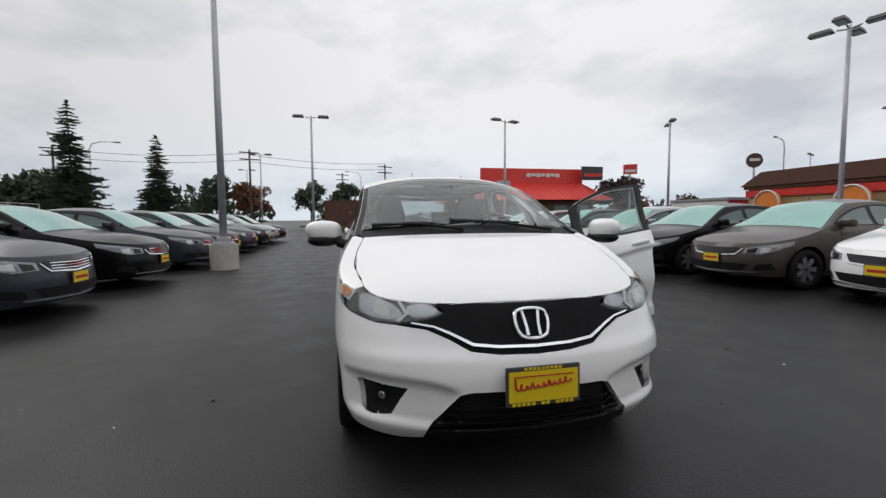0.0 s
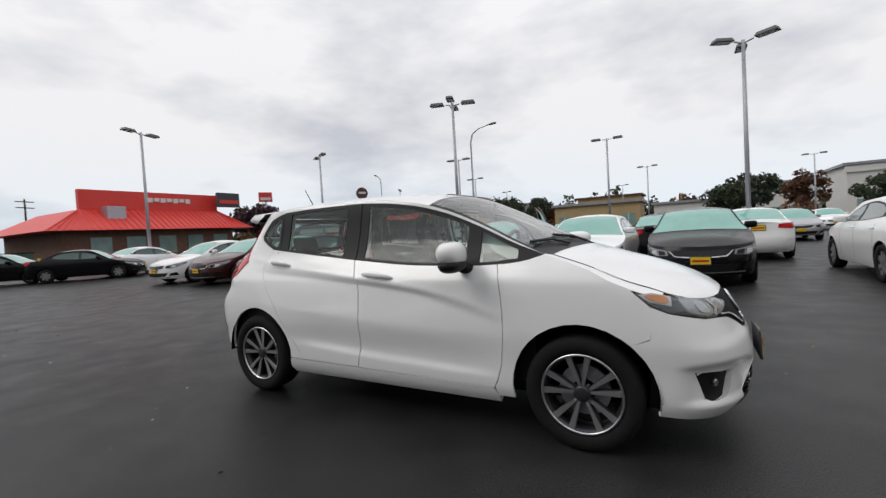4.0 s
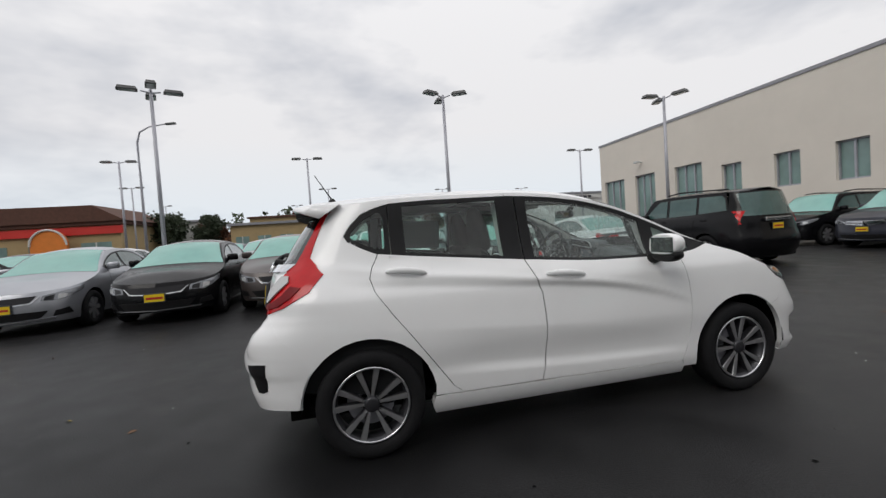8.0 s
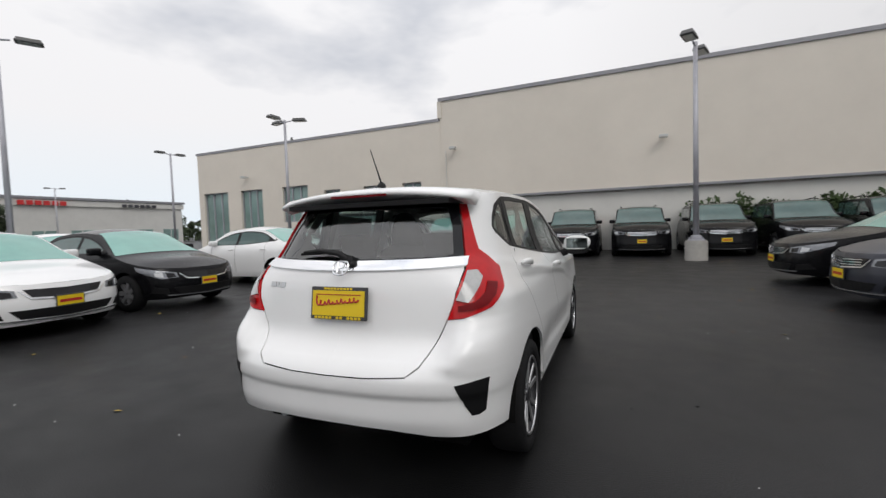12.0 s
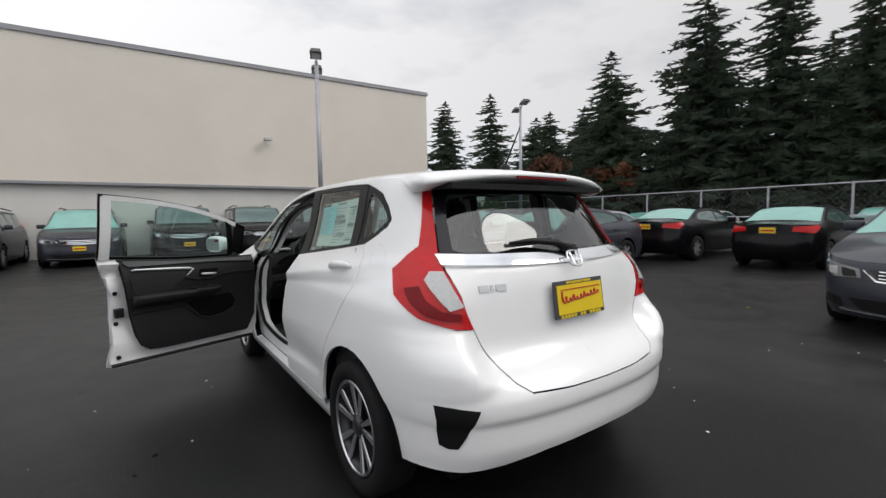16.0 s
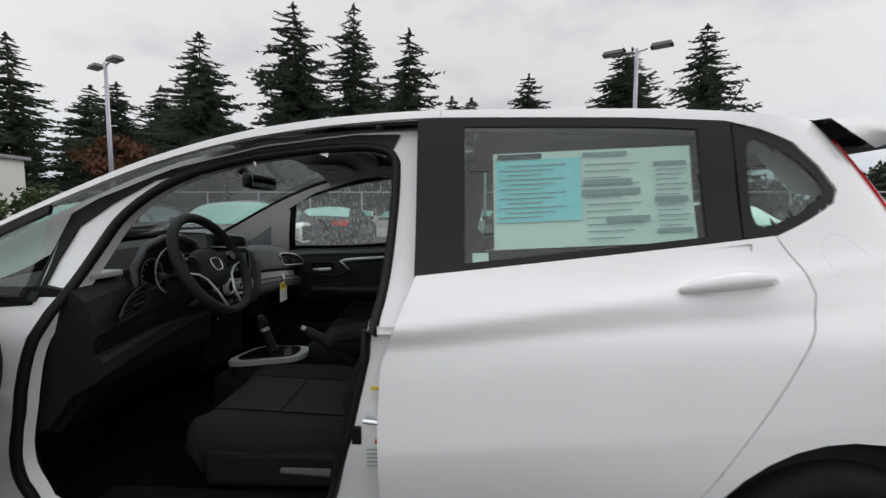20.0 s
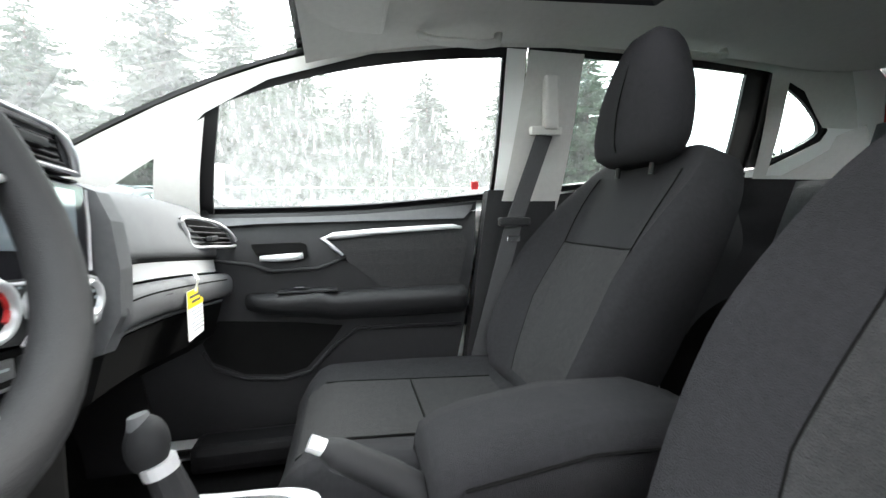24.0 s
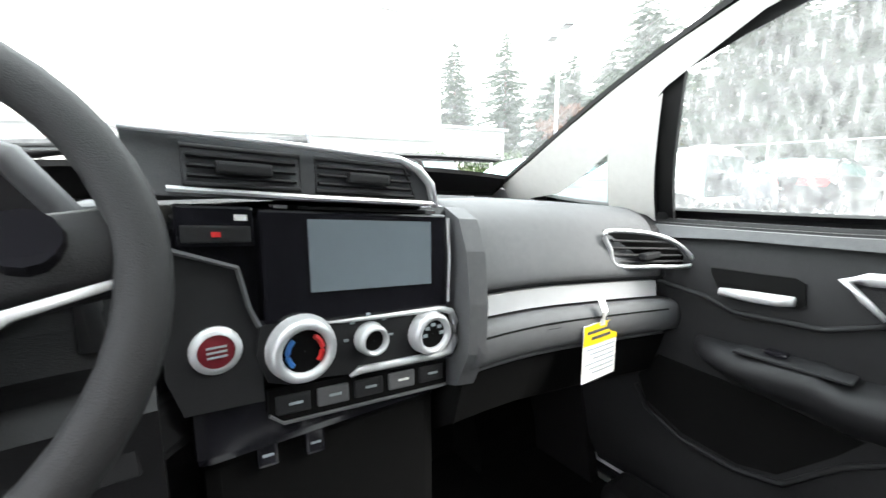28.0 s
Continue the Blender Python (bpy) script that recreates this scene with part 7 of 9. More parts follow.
an.matrix_basis = pose(0.0, 1.40, 1.497)
part("mast", tube([(0, 0, 0.02), (0, 0.055, 0.11), (0, 0.11, 0.20)], [0.006, 0.004, 0.003], 6), "black_plastic", an)

# grille, chrome, emblem, plates
def nose_panel(name, pts, mt, lift, label="", depth=0.01):
    bm = HB.skin(S(*pts), 1, (0.04, 0.02), lift, depth)
    b2 = mirrored(bm)
    tmp = bpy.data.meshes.new("tmp")
    b2.to_mesh(tmp)
    bm.from_mesh(tmp)
    bpy.data.meshes.remove(tmp)
    b2.free()
    return part(name, faces_out(bm, (0, 0, 0.75)), mt, hatch_car, label, smooth=True)


grille = nose_panel("grille", [("f", 0, 0.576), ("f", 0.16, 0.580), ("f", 0.28, 0.595), ("f", 0.36, 0.639), ("f", 0.45, 0.677), ("f", 0.56, 0.692), ("f", 0.50, 0.6985), ("f", 0.42, 0.7145), ("f", 0.367, 0.737), ("f", 0.40, 0.775), ("f", 0.2, 0.773), ("f", 0, 0.768)], "grille_cover", 0.001, "black grille wearing a plain cover")
nose_panel("grille_chrome", [("f", 0, 0.594), ("f", 0.16, 0.597), ("f", 0.27, 0.609), ("f", 0.36, 0.655), ("f", 0.42, 0.680), ("f", 0.51, 0.694), ("f", 0.51, 0.700), ("f", 0.42, 0.688), ("f", 0.355, 0.664), ("f", 0.265, 0.620), ("f", 0.16, 0.608), ("f", 0, 0.605)], "chrome", 0.014, "slim chrome bar under the grille")
nose_panel("lower_grille", [("f", 0, 0.25), ("f", 0.45, 0.255), ("f", 0.44, 0.30), ("f", 0.335, 0.424), ("f", 0.29, 0.432), ("f", 0, 0.430)], "black_plastic", -0.03)
for z in (0.29, 0.325, 0.36):
    nose_panel("grille_slat", [("f", 0, z), ("f", 0.42, z), ("f", 0.42, z + 0.008), ("f", 0, z + 0.008)], "gloss_black", -0.008)
nose_panel("chin_lip", [("f", 0, 0.205), ("f", 0.42, 0.212), ("f", 0.465, 0.222), ("f", 0.445, 0.27), ("f", 0, 0.258)], "black_plastic", 0.004)


def emblem(parent, c, w, h, ny, lean=0.0):
    pts = smooth_poly([(-w * 0.86, -h * 0.9), (w * 0.86, -h * 0.9), (w, h * 0.9), (-w, h * 0.9)], 6)
    e = part("emblem", tube([(c[0] + a, c[1] + lean * b, c[2] + b) for a, b in pts], w * 0.125, 8, True), "chrome", parent, "chrome maker's badge as a plain frame")
    for sg in (-1, 1):
        part("emblem_bar", tube([(c[0] + sg * w * 0.42, c[1] - lean * h * 0.9, c[2] - h * 0.9), (c[0] + sg * w * 0.45, c[1], c[2]), (c[0] + sg * w * 0.58, c[1] + lean * h * 0.9, c[2] + h * 0.9)], [w * 0.14, w * 0.115, w * 0.14], 8), "chrome", e)


emblem(hatch_car, (0, -1.992, 0.690), 0.064, 0.052, -1, 0.55)
emblem(hatch_car, (0, 1.842, 1.066), 0.036, 0.029, 1, -0.5)
dealer_plate(hatch_car, (0.0, -2.108, 0.462), 0, -2, 0.325, True)
dealer_plate(hatch_car, (0.0, 1.868, 0.895), 180, -8, 0.325, True)
for k, (x, w) in enumerate(((0.50, 0.042), (0.448, 0.012), (0.425, 0.045))):
    hskin("badge_bar", S(("r", x - w, 0.957), ("r", x, 0.957), ("r", x, 0.984), ("r", x - w, 0.984)), "silver_trim", hatch_car, 1, lift=0.004, depth=0.004)
# rear wiper and front wipers
wp = part("rear_wiper", tube([(-0.02, 1.80, 1.10), (0.05, 1.775, 1.135), (0.18, 1.755, 1.148), (0.30, 1.745, 1.142)], [0.022, 0.016, 0.012, 0.006], 8), "black_plastic", hatch_car, smooth=True)
part("wiper_foot", cyl((-0.03, 1.76, 1.085), (-0.03, 1.815, 1.105), 0.03, 0.024, 14), "black_plastic", wp)
part("wiper_blade", tube([(0.14, 1.755, 1.138), (0.32, 1.738, 1.130), (-0.2, 1.79, 1.095)][:2], 0.008, 6), "black_plastic", wp)
for x0, x1 in ((0.55, -0.12), (-0.05, -0.62)):
    w = part("wiper", tube([HB.deck(x0, -1.06) + Vector((0, 0, 0.004)), HB.deck((x0 + x1) / 2, -1.02) + Vector((0, 0, 0.02)), HB.deck(x1, -0.985) + Vector((0, 0, 0.014))], [0.012, 0.009, 0.006], 6), "black_plastic", hatch_car, smooth=True)
    part("wiper_blade", tube([HB.deck(x0 * 0.7 + x1 * 0.3, -1.0) + Vector((0, 0, 0.010)), HB.deck(x1, -0.97) + Vector((0, 0, 0.010))], 0.007, 6), "black_plastic", w)


def alloy_wheel(x, y, side):
    s = side
    R, RI = 0.305, 0.212
    w = part("wheel", lathe([(RI - 0.004, -0.085 * s), (0.285, -0.095 * s), (R - 0.004, -0.075 * s), (R, -0.05 * s), (R, 0.05 * s), (R - 0.004, 0.075 * s), (0.292, 0.09 * s), (0.265, 0.098 * s), (0.235, 0.095 * s), (RI + 0.006, 0.082 * s), (RI, 0.07 * s)], 56), "rubber", hatch_car, "black tyre on a machined alloy wheel", smooth=True)
    w.matrix_basis = pose(x, y, R)
    part("rim_barrel", lathe([(RI, -0.07 * s), (0.195, -0.05 * s), (0.185, 0.02 * s), (0.196, 0.07 * s), (RI, 0.078 * s), (RI + 0.004, 0.085 * s), (RI - 0.006, 0.088 * s), (0.199, 0.078 * s)], 48), "alloy_dark", w, smooth=True)
    part("rim_lip", lathe([(RI + 0.003, 0.084 * s), (RI - 0.002, 0.090 * s), (RI - 0.009, 0.088 * s), (RI - 0.011, 0.080 * s)], 48), "alloy", w, smooth=True)
    part("brake_disc", lathe([(0.135, -0.02 * s), (0.135, 0.0), (0.06, 0.0)], 32), "galv", w)
    dark, bright = bmesh.new(), bmesh.new()
    for k in range(10):
        a = (k // 2) * math.pi * 0.4 + (0.20 if k % 2 else -0.20) + 0.25
        d, e = Vector((0, math.cos(a), math.sin(a))), Vector((0, -math.sin(a), math.cos(a)))
        sg = 1 if k % 2 else -1
        prof = [(0.030, 0.008, 0.060, 0.0), (0.07, 0.010, 0.067, 0.001), (0.12, 0.0135, 0.070, 0.005), (0.17, 0.0165, 0.074, 0.009), (0.205, 0.018, 0.078, 0.011)]
        q, D = [], []
        for r, hw, o, sh in prof:
            c = d * r + e * sg * sh
            q.append([bright.verts.new(c + e * (hw * dd) + Vector(((o + oo) * s, 0, 0))) for dd, oo in ((-1.0, -0.004), (-0.82, 0.003), (0.82, 0.003), (1.0, -0.004))])
            D.append([dark.verts.new(c + e * (hw * dd) + Vector(((o + oo) * s, 0, 0))) for dd, oo in ((-1.0, -0.0045), (-0.8, -0.05), (0.8, -0.05), (1.0, -0.0045))])
        for A, B, i3 in [(A, B, 3) for A, B in zip(q, q[1:])]:
            for i in range(3):
                bright.faces.new((A[i], A[i + 1], B[i + 1], B[i]))
        for A, B in zip(D, D[1:]):
            dark.faces.new((A[0], A[1], B[1], B[0]))
            dark.faces.new((A[2], A[3], B[3], B[2]))
            dark.faces.new((A[1], A[2], B[2], B[1]))
    for b in (dark, bright):
        bmesh.ops.recalc_face_normals(b, faces=b.faces[:])
    part("spoke_web", dark, "alloy_dark", w)
    part("spoke_face", bright, "alloy_grey", w, "machined grey spoke faces")
    part("hub", lathe([(0.045, 0.05 * s), (0.043, 0.072 * s), (0.030, 0.078 * s), (0.001, 0.079 * s)], 24), "alloy_dark", w, smooth=True)
    for k in range(4):
        a = k * math.pi / 2 + 0.6
        part("lug_nut", cyl((0.05 * s, math.cos(a) * 0.052, math.sin(a) * 0.052), (0.074 * s, math.cos(a) * 0.052, math.sin(a) * 0.052), 0.009, 0.007, 6), "chrome", w)


for side in (1, -1):
    for y in (AF, AR):
        alloy_wheel(side * 0.735, y, side)
part("underbody", box((-0.60, -1.75, 0.20), (0.60, 1.72, 0.27)), "under", hatch_car)
part("exhaust_tip", cyl((0.35, 1.6, 0.33), (0.35, 1.90, 0.32), 0.025), "galv", hatch_car)

# swing the driver's door open about its hinge
HINGE = Vector((0.80, -0.83, 0))

# ---- inside the hatchback ----
def inner(y, z, side, depth):
    u = HB.us_at(y)
    return HB.wrap(u, z, side) - HB.outward(u, z, side) * depth


def plane_sheet(pts, xf, side, step=(0.06, 0.04), depth=0.02, n=1):
    """A panel of (y, z) points standing at x = side * xf(y, z), its edge turned outward."""
    return sheet(pts, lambda y, z: Vector((side * xf(y, z), y, z)), step, depth, lambda y, z: (side, 0, 0))


XP = [(0.30, 0.735), (0.45, 0.71), (0.70, 0.70), (0.86, 0.68), (0.93, 0.692), (1.0, 0.72), (1.1, 0.70)]
def xdoor(y, z):
    return interp(XP, z)


OPEN = [(-0.60, 0.40), (-0.70, 0.47), (-0.715, 0.59), (-0.685, 0.805), (-0.645, 0.96), (-0.585, 1.10), (-0.52, 1.205), (-0.39, 1.292), (-0.2, 1.348), (0.0, 1.375), (0.14, 1.381), (0.203, 1.357), (0.215, 1.29), (0.20, 1.07), (0.175, 0.925), (0.135, 0.745), (0.095, 0.56), (0.06, 0.45), (-0.02, 0.402)]
OPEN = smooth_poly(OPEN, 4)
frame_out = [(-0.80, 0.285), (-0.845, 0.45), (-0.855, 0.69), (-0.84, 0.85), (-0.815, 0.972), (-0.70, 0.982), (-0.682, 1.19), (-0.6, 1.24), (-0.4, 1.325), (-0.15, 1.388), (0.1, 1.422), (0.285, 1.43), (0.29, 1.2), (0.285, 1.03), (0.255, 0.9), (0.215, 0.8), (0.215, 0.55), (0.25, 0.29)]
for side in (1, -1):
    if side == 1:
      hskin_holed("door_aperture", [HB.uz("s", y, z) for y, z in frame_out], [HB.uz("s", y, z) for y, z in OPEN], "white_paint", hatch_car, side, lift=-0.055, depth=0.05)
      part("door_seal", tube([inner(y, z, side, 0.056) for y, z in OPEN], 0.013, 8, True), "black_plastic", hatch_car, smooth=True)
      top_in = [(-0.692, 0.99), (-0.677, 1.08), (-0.642, 1.165), (-0.56, 1.226), (-0.45, 1.286), (-0.39, 1.302), (-0.2, 1.352), (0.0, 1.377), (0.14, 1.383), (0.20, 1.36)]
      top_out = [(0.225, 1.415), (0.1, 1.414), (-0.15, 1.380), (-0.4, 1.318), (-0.6, 1.238), (-0.668, 1.198), (-0.702, 1.09), (-0.716, 0.99)]
      hskin("upper_seal", [HB.uz("s", y, z) for y, z in top_in + top_out], "black_plastic", hatch_car, side, lift=-0.047, depth=0.006, label="black rubber seal under the roof rail")
      # catch, plugs and stickers on the lock pillar
      def on_post(y, z, out=0.0):
          return inner(y, z, 1, 0.054 - out)
      a = on_post(0.185, 0.695)
      part("striker", tube([a + Vector((0, -0.02, 0.012)), a + Vector((0.03, -0.022, 0.012)), a + Vector((0.032, 0.012, 0.010)), a + Vector((0.0, 0.014, 0.010))], 0.005, 8), "chrome", hatch_car, "bright steel door striker")
      a = on_post(0.14, 0.66)
      part("plug", box(a - Vector((0.004, 0.012, 0.022)), a + Vector((0.006, 0.012, 0.022)), 0.004), "black_plastic", hatch_car)
      a = on_post(0.25, 0.64)
      part("plug", cyl(a - Vector((0.004, 0, 0)), a + Vector((0.008, 0, 0)), 0.02, 0.017, 16), "black_plastic", hatch_car)
      def post_label(y0, y1, z0, z1, mt, out=0.003):
          bm = sheet([(y0, z0), (y1, z0), (y1, z1), (y0, z1)], lambda y, z: on_post(y + (z - z0) * 0.25, z, out), (0.03, 0.03), 0)
          return part("pillar_label", faces_out(bm, (0, 0, 0.7)), mt, hatch_car)
      post_label(0.16, 0.20, 0.56, 0.635, "paper")
      for k in range(5):
          post_label(0.165, 0.192, 0.568 + k * 0.012, 0.571 + k * 0.012, "ink_grey", 0.0045)
      post_label(0.183, 0.196, 0.64, 0.652, "amber")
      post_label(0.17, 0.195, 0.745, 0.763, "paper")
      post_label(0.172, 0.197, 0.768, 0.776, "yellow")
    # kick panel takes a darker black that carries the footwell's shade
    part("kick_panel", prism([(-1.0, 0.30), (-0.70, 0.30), (-0.755, 0.60), (-0.72, 0.80), (-0.67, 0.94), (-1.0, 0.98)], lambda y, z: (side * 0.70, y, z), lambda y, z: (side * 0.73, y, z)), "black_plastic", hatch_car)
    # sill step and pillar trim between the seal and the cabin
    part("sill_trim", box((side * 0.66 - 0.05, -0.62, 0.33), (side * 0.66 + 0.05, 0.10, 0.40), 0.02), "black_plastic", hatch_car)
    pil = prism([(0.20 if side > 0 else 0.09, 0.42), (0.36, 0.42), (0.385, 0.98 if side > 0 else 1.045), (0.235 if side > 0 else 0.175, 0.98 if side > 0 else 1.045)], lambda y, z: (side * 0.71, y, z), lambda y, z: (side * 0.665, y, z))
    part("pillar_trim", pil, "dash", hatch_car)
    up = sheet([(0.212, 1.02), (0.392, 1.02), (0.405, 1.42), (0.25, 1.42)], lambda y, z: inner(y, z, side, 0.08), (0.06, 0.05), 0)
    pt = part("pillar_trim", up, "liner", hatch_car, "pale upper pillar trim", smooth=True)
    part("belt_anchor", box(inner(0.315, 1.29, side, 0.095) - Vector((0.015, 0.02, 0.07)), inner(0.315, 1.29, side, 0.095) + Vector((0.015, 0.02, 0.07)), 0.008), "liner", pt)
    a, b = inner(0.305, 1.225, side, 0.105), Vector((side * 0.585, 0.222, 0.955))
    ring = part("belt_guide", box(a - Vector((0.012, 0.045, 0.012)), a + Vector((0.012, 0.045, 0.012)), 0.008), "liner", hatch_car)
    dv = (b - a)
    bm = bmesh.new()
    for w0, w1 in ((a, b), (b, Vector((side * 0.65, 0.11, 0.45)))):
        q = [bm.verts.new(v) for v in (w0 + Vector((0, -0.024, 0)), w0 + Vector((0, 0.024, 0)), w1 + Vector((0, 0.024, 0)), w1 + Vector((0, -0.024, 0)))]
        r = [bm.verts.new(v.co + Vector((side * -0.003, 0, 0))) for v in q]
        bm.faces.new(q)
        bm.faces.new(r[::-1])
        for i in range(4):
            bm.faces.new((q[i], r[i], r[(i + 1) % 4], q[(i + 1) % 4]))
    bmesh.ops.recalc_face_normals(bm, faces=bm.faces[:])
    belt = part("seat_belt", bm, "belt", hatch_car, "grey seat belt webbing")
    part("belt_stop", box(b - Vector((0.012, 0.045, 0.012)), b + Vector((0.012, 0.045, 0.012)), 0.007), "dash", belt)
    part("belt_tongue", box(b - Vector((0.008, 0.02, 0.055)), b - Vector((0.002, -0.02, 0.012)), 0.003), "chrome", belt)
    # A-pillar, quarter and roof side liner
    lin = [HB.uz("s", y, z) for y, z in ((-1.02, 1.02), (-0.84, 1.045), (-0.77, 1.075), (-0.63, 1.156), (-0.55, 1.232), (-0.40, 1.312), (-0.15, 1.386), (0.1, 1.420), (0.35, 1.434), (0.8, 1.432), (1.05, 1.415), (1.2, 1.365), (1.3, 1.26), (1.42, 1.26))] + list(reversed(yedge(-1.03, 1.75, 22)))
    hskin("roof_side_liner", lin, "liner", hatch_car, side, lift=-0.045 if side < 0 else -0.072, depth=0)
    if side < 0:
        hskin("quarter_post", [HB.uz("s", y, z) for y, z in ((-0.705, 0.98), (-0.60, 0.98), (-0.545, 1.225), (-0.66, 1.165))], "liner", hatch_car, side, lift=-0.062, depth=0)
    hskin("quarter_liner", [HB.uz("s", y, z) for y, z in ((1.06, 1.11), (1.54, 1.11), (1.42, 1.28), (1.33, 1.24), (1.32, 1.20), (1.17, 1.12), (1.11, 1.12), (1.10, 1.40), (1.03, 1.41))], "liner", hatch_car, side, lift=-0.075, depth=0)
    hskin("quarter_liner", [HB.uz("s", y, z) for y, z in ((0.95, 0.30), (1.68, 0.40), (1.66, 0.95), (1.56, 1.11), (1.0, 1.11))], "dash", hatch_car, side, lift=-0.06, depth=0)

    # door cards
    for dr, y0, y1, front in ((DOORS[side], -0.76, 0.20, True), (RDOORS[side], 0.33, 1.10, False)):
        zt = lambda y: interp(BELT, y) - 0.012
        if front:
            outline = [(-0.70, 0.375), (-0.10, 0.38), (0.0, 0.39), (0.05, 0.43), (0.08, 0.50), (0.105, 0.62), (0.135, 0.85)] + [(0.155 - 0.915 * k / 8, zt(0.155 - 0.915 * k / 8)) for k in range(9)] + [(-0.775, 0.8), (-0.76, 0.5)]
            sheetmetal = [(-0.765, 0.295), (0.22, 0.305), (0.195, 0.45), (0.19, 0.8), (0.262, 1.02)] + [(0.26 - 1.06 * k / 8, zt(0.26 - 1.06 * k / 8) + 0.006) for k in range(1, 9)] + [(-0.835, 0.8), (-0.84, 0.6), (-0.81, 0.4)]
            bm = sheet([HB.uz("s", y, z) for y, z in sheetmetal], lambda u, z: HB.wrap(u, z, side) - HB.outward(u, z, side) * 0.05, (0.06, 0.04), 0.045, lambda u, z: HB.outward(u, z, side))
            sm = part("door_shell", bm, "white_paint", dr, "white inner door shell", smooth=True)
            part("latch", box(Vector((side * 0.77, 0.15, 0.66)) - Vector((0.02, 0.02, 0.03)), Vector((side * 0.77, 0.15, 0.66)) + Vector((0.02, 0.03, 0.03)), 0.006), "black_plastic", sm)
            for zz in (0.36, 0.58, 0.80):
                part("plug", cyl(inner(0.17, zz, side, 0.05), inner(0.17, zz, side, 0.058), 0.014, seg=12), "black_plastic", sm)
            seal = [(-0.765, 0.31), (0.215, 0.318), (0.19, 0.45), (0.185, 0.8)]
            part("door_seal", tube([inner(y, z, side, 0.055) for y, z in ((-0.76, 0.305), (-0.3, 0.308), (0.215, 0.312))], 0.012, 6), "black_plastic", sm)
            # upright frame round the window
            hskin("window_frame", [HB.uz("s", y, z) for y, z in ((0.205, 1.03), (0.262, 1.035), (0.262, 1.425), (0.205, 1.425))], "white_paint", dr, side, lift=-0.03, depth=0)
            fr = [HB.uz("s", -0.60 + 0.85 * k / 10, interp(WTOP, -0.60 + 0.85 * k / 10) - 0.03) for k in range(11)] + [HB.uz("s", 0.25 - 0.85 * k / 10, interp(WTOP, 0.25 - 0.85 * k / 10)) for k in range(11)]
            hskin("window_frame", fr, "white_paint" if side == 1 else "black_plastic", dr, side, lift=-0.03, depth=0)
            hskin("run_channel", [HB.uz("s", y, z) for y, z in ((-0.605, 0.985), (-0.570, 0.985), (-0.512, 1.262), (-0.56, 1.232))], "black_plastic", dr, side, lift=-0.035, depth=0.01)
        else:
            outline = [(0.33, 0.36), (0.72, 0.36), (0.92, 0.62), (1.08, 0.85)] + [(1.10 - 0.77 * k / 6, zt(1.10 - 0.77 * k / 6)) for k in range(7)] + [(0.32, 0.7)]
        card = part("door_card", faces_out(plane_sheet(outline, xdoor, side, depth=0.035 if front else 0.012), (side * 2.0, 0, 0.6)), "dash", dr, smooth=True)
        if not front:
            part("silver_strip", tube([Vector((side * (xdoor(0, z) - 0.012), y, z)) for y, z in ((0.55, 0.975), (0.68, 0.992), (0.85, 1.002), (0.95, 1.0))], [0.005, 0.008, 0.008, 0.004], 8), "silver_trim", card, smooth=True)
        if front:
            part("card_seal", tube([Vector((side * (xdoor(y, z) + 0.02), y, z)) for y, z in outline], 0.008, 6, True), "black_plastic", card)
        if front:
            # upper pad, cloth insert, silver strip, pull, armrest, pocket
            pad = [(-0.74, 0.935), (-0.45, 0.955), (0.11, 0.965), (0.135, 0.99)] + [(0.14 - 0.895 * k / 8, zt(0.14 - 0.895 * k / 8) - 0.004) for k in range(9)]
            part("belt_pad", faces_out(plane_sheet(pad, lambda y, z: xdoor(y, z) - 0.014, side, depth=0.016), (side * 2, 0, 0.6)), "dash_pad", card, smooth=True)
            ins = [(-0.235, 0.862), (-0.12, 0.765), (0.09, 0.775), (0.115, 0.90), (0.10, 0.925), (-0.27, 0.905)]
            part("cloth_insert", faces_out(plane_sheet(ins, lambda y, z: xdoor(y, z) - 0.006, side, depth=0.01), (side * 2, 0, 0.6)), "seat_insert", card)
            st = [Vector((side * (xdoor(0, z) - 0.012), y, z)) for y, z in ((-0.235, 0.868), (-0.262, 0.892), (-0.285, 0.914), (-0.26, 0.920), (-0.15, 0.930), (0.0, 0.938), (0.075, 0.942), (0.10, 0.938))]
            part("silver_strip", tube(st, [0.004, 0.006, 0.009, 0.010, 0.009, 0.008, 0.007, 0.004], 8), "silver_trim", card, smooth=True)
            # the pull's recess is a black sheet proud of the card, its shade painted
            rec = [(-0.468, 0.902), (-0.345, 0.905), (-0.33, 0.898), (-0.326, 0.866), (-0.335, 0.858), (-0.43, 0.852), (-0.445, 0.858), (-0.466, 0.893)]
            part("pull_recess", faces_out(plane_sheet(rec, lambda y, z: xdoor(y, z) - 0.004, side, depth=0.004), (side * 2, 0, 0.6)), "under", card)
            part("pull_handle", tube([(side * (xdoor(0, 0.87) - 0.012), y, z) for y, z in ((-0.445, 0.865), (-0.40, 0.866), (-0.36, 0.868), (-0.338, 0.871))], [0.007, 0.010, 0.010, 0.008], 8), "silver_trim", card, smooth=True)
            swoop = [Vector((side * (xdoor(0, z) - 0.008), y, z)) for y, z in ((-0.74, 0.86), (-0.55, 0.86), (-0.47, 0.85), (-0.42, 0.832), (-0.30, 0.835), (-0.26, 0.85), (-0.23, 0.862))]
            part("lock_tab", box((side * 0.690 - 0.006, -0.362, 0.884), (side * 0.690 + 0.006, -0.344, 0.903), 0.003), "dash_pad", card)
            part("trim_edge", tube(swoop, 0.005, 8), "dash", card, smooth=True)
            bm = bmesh.new()
            rings = []
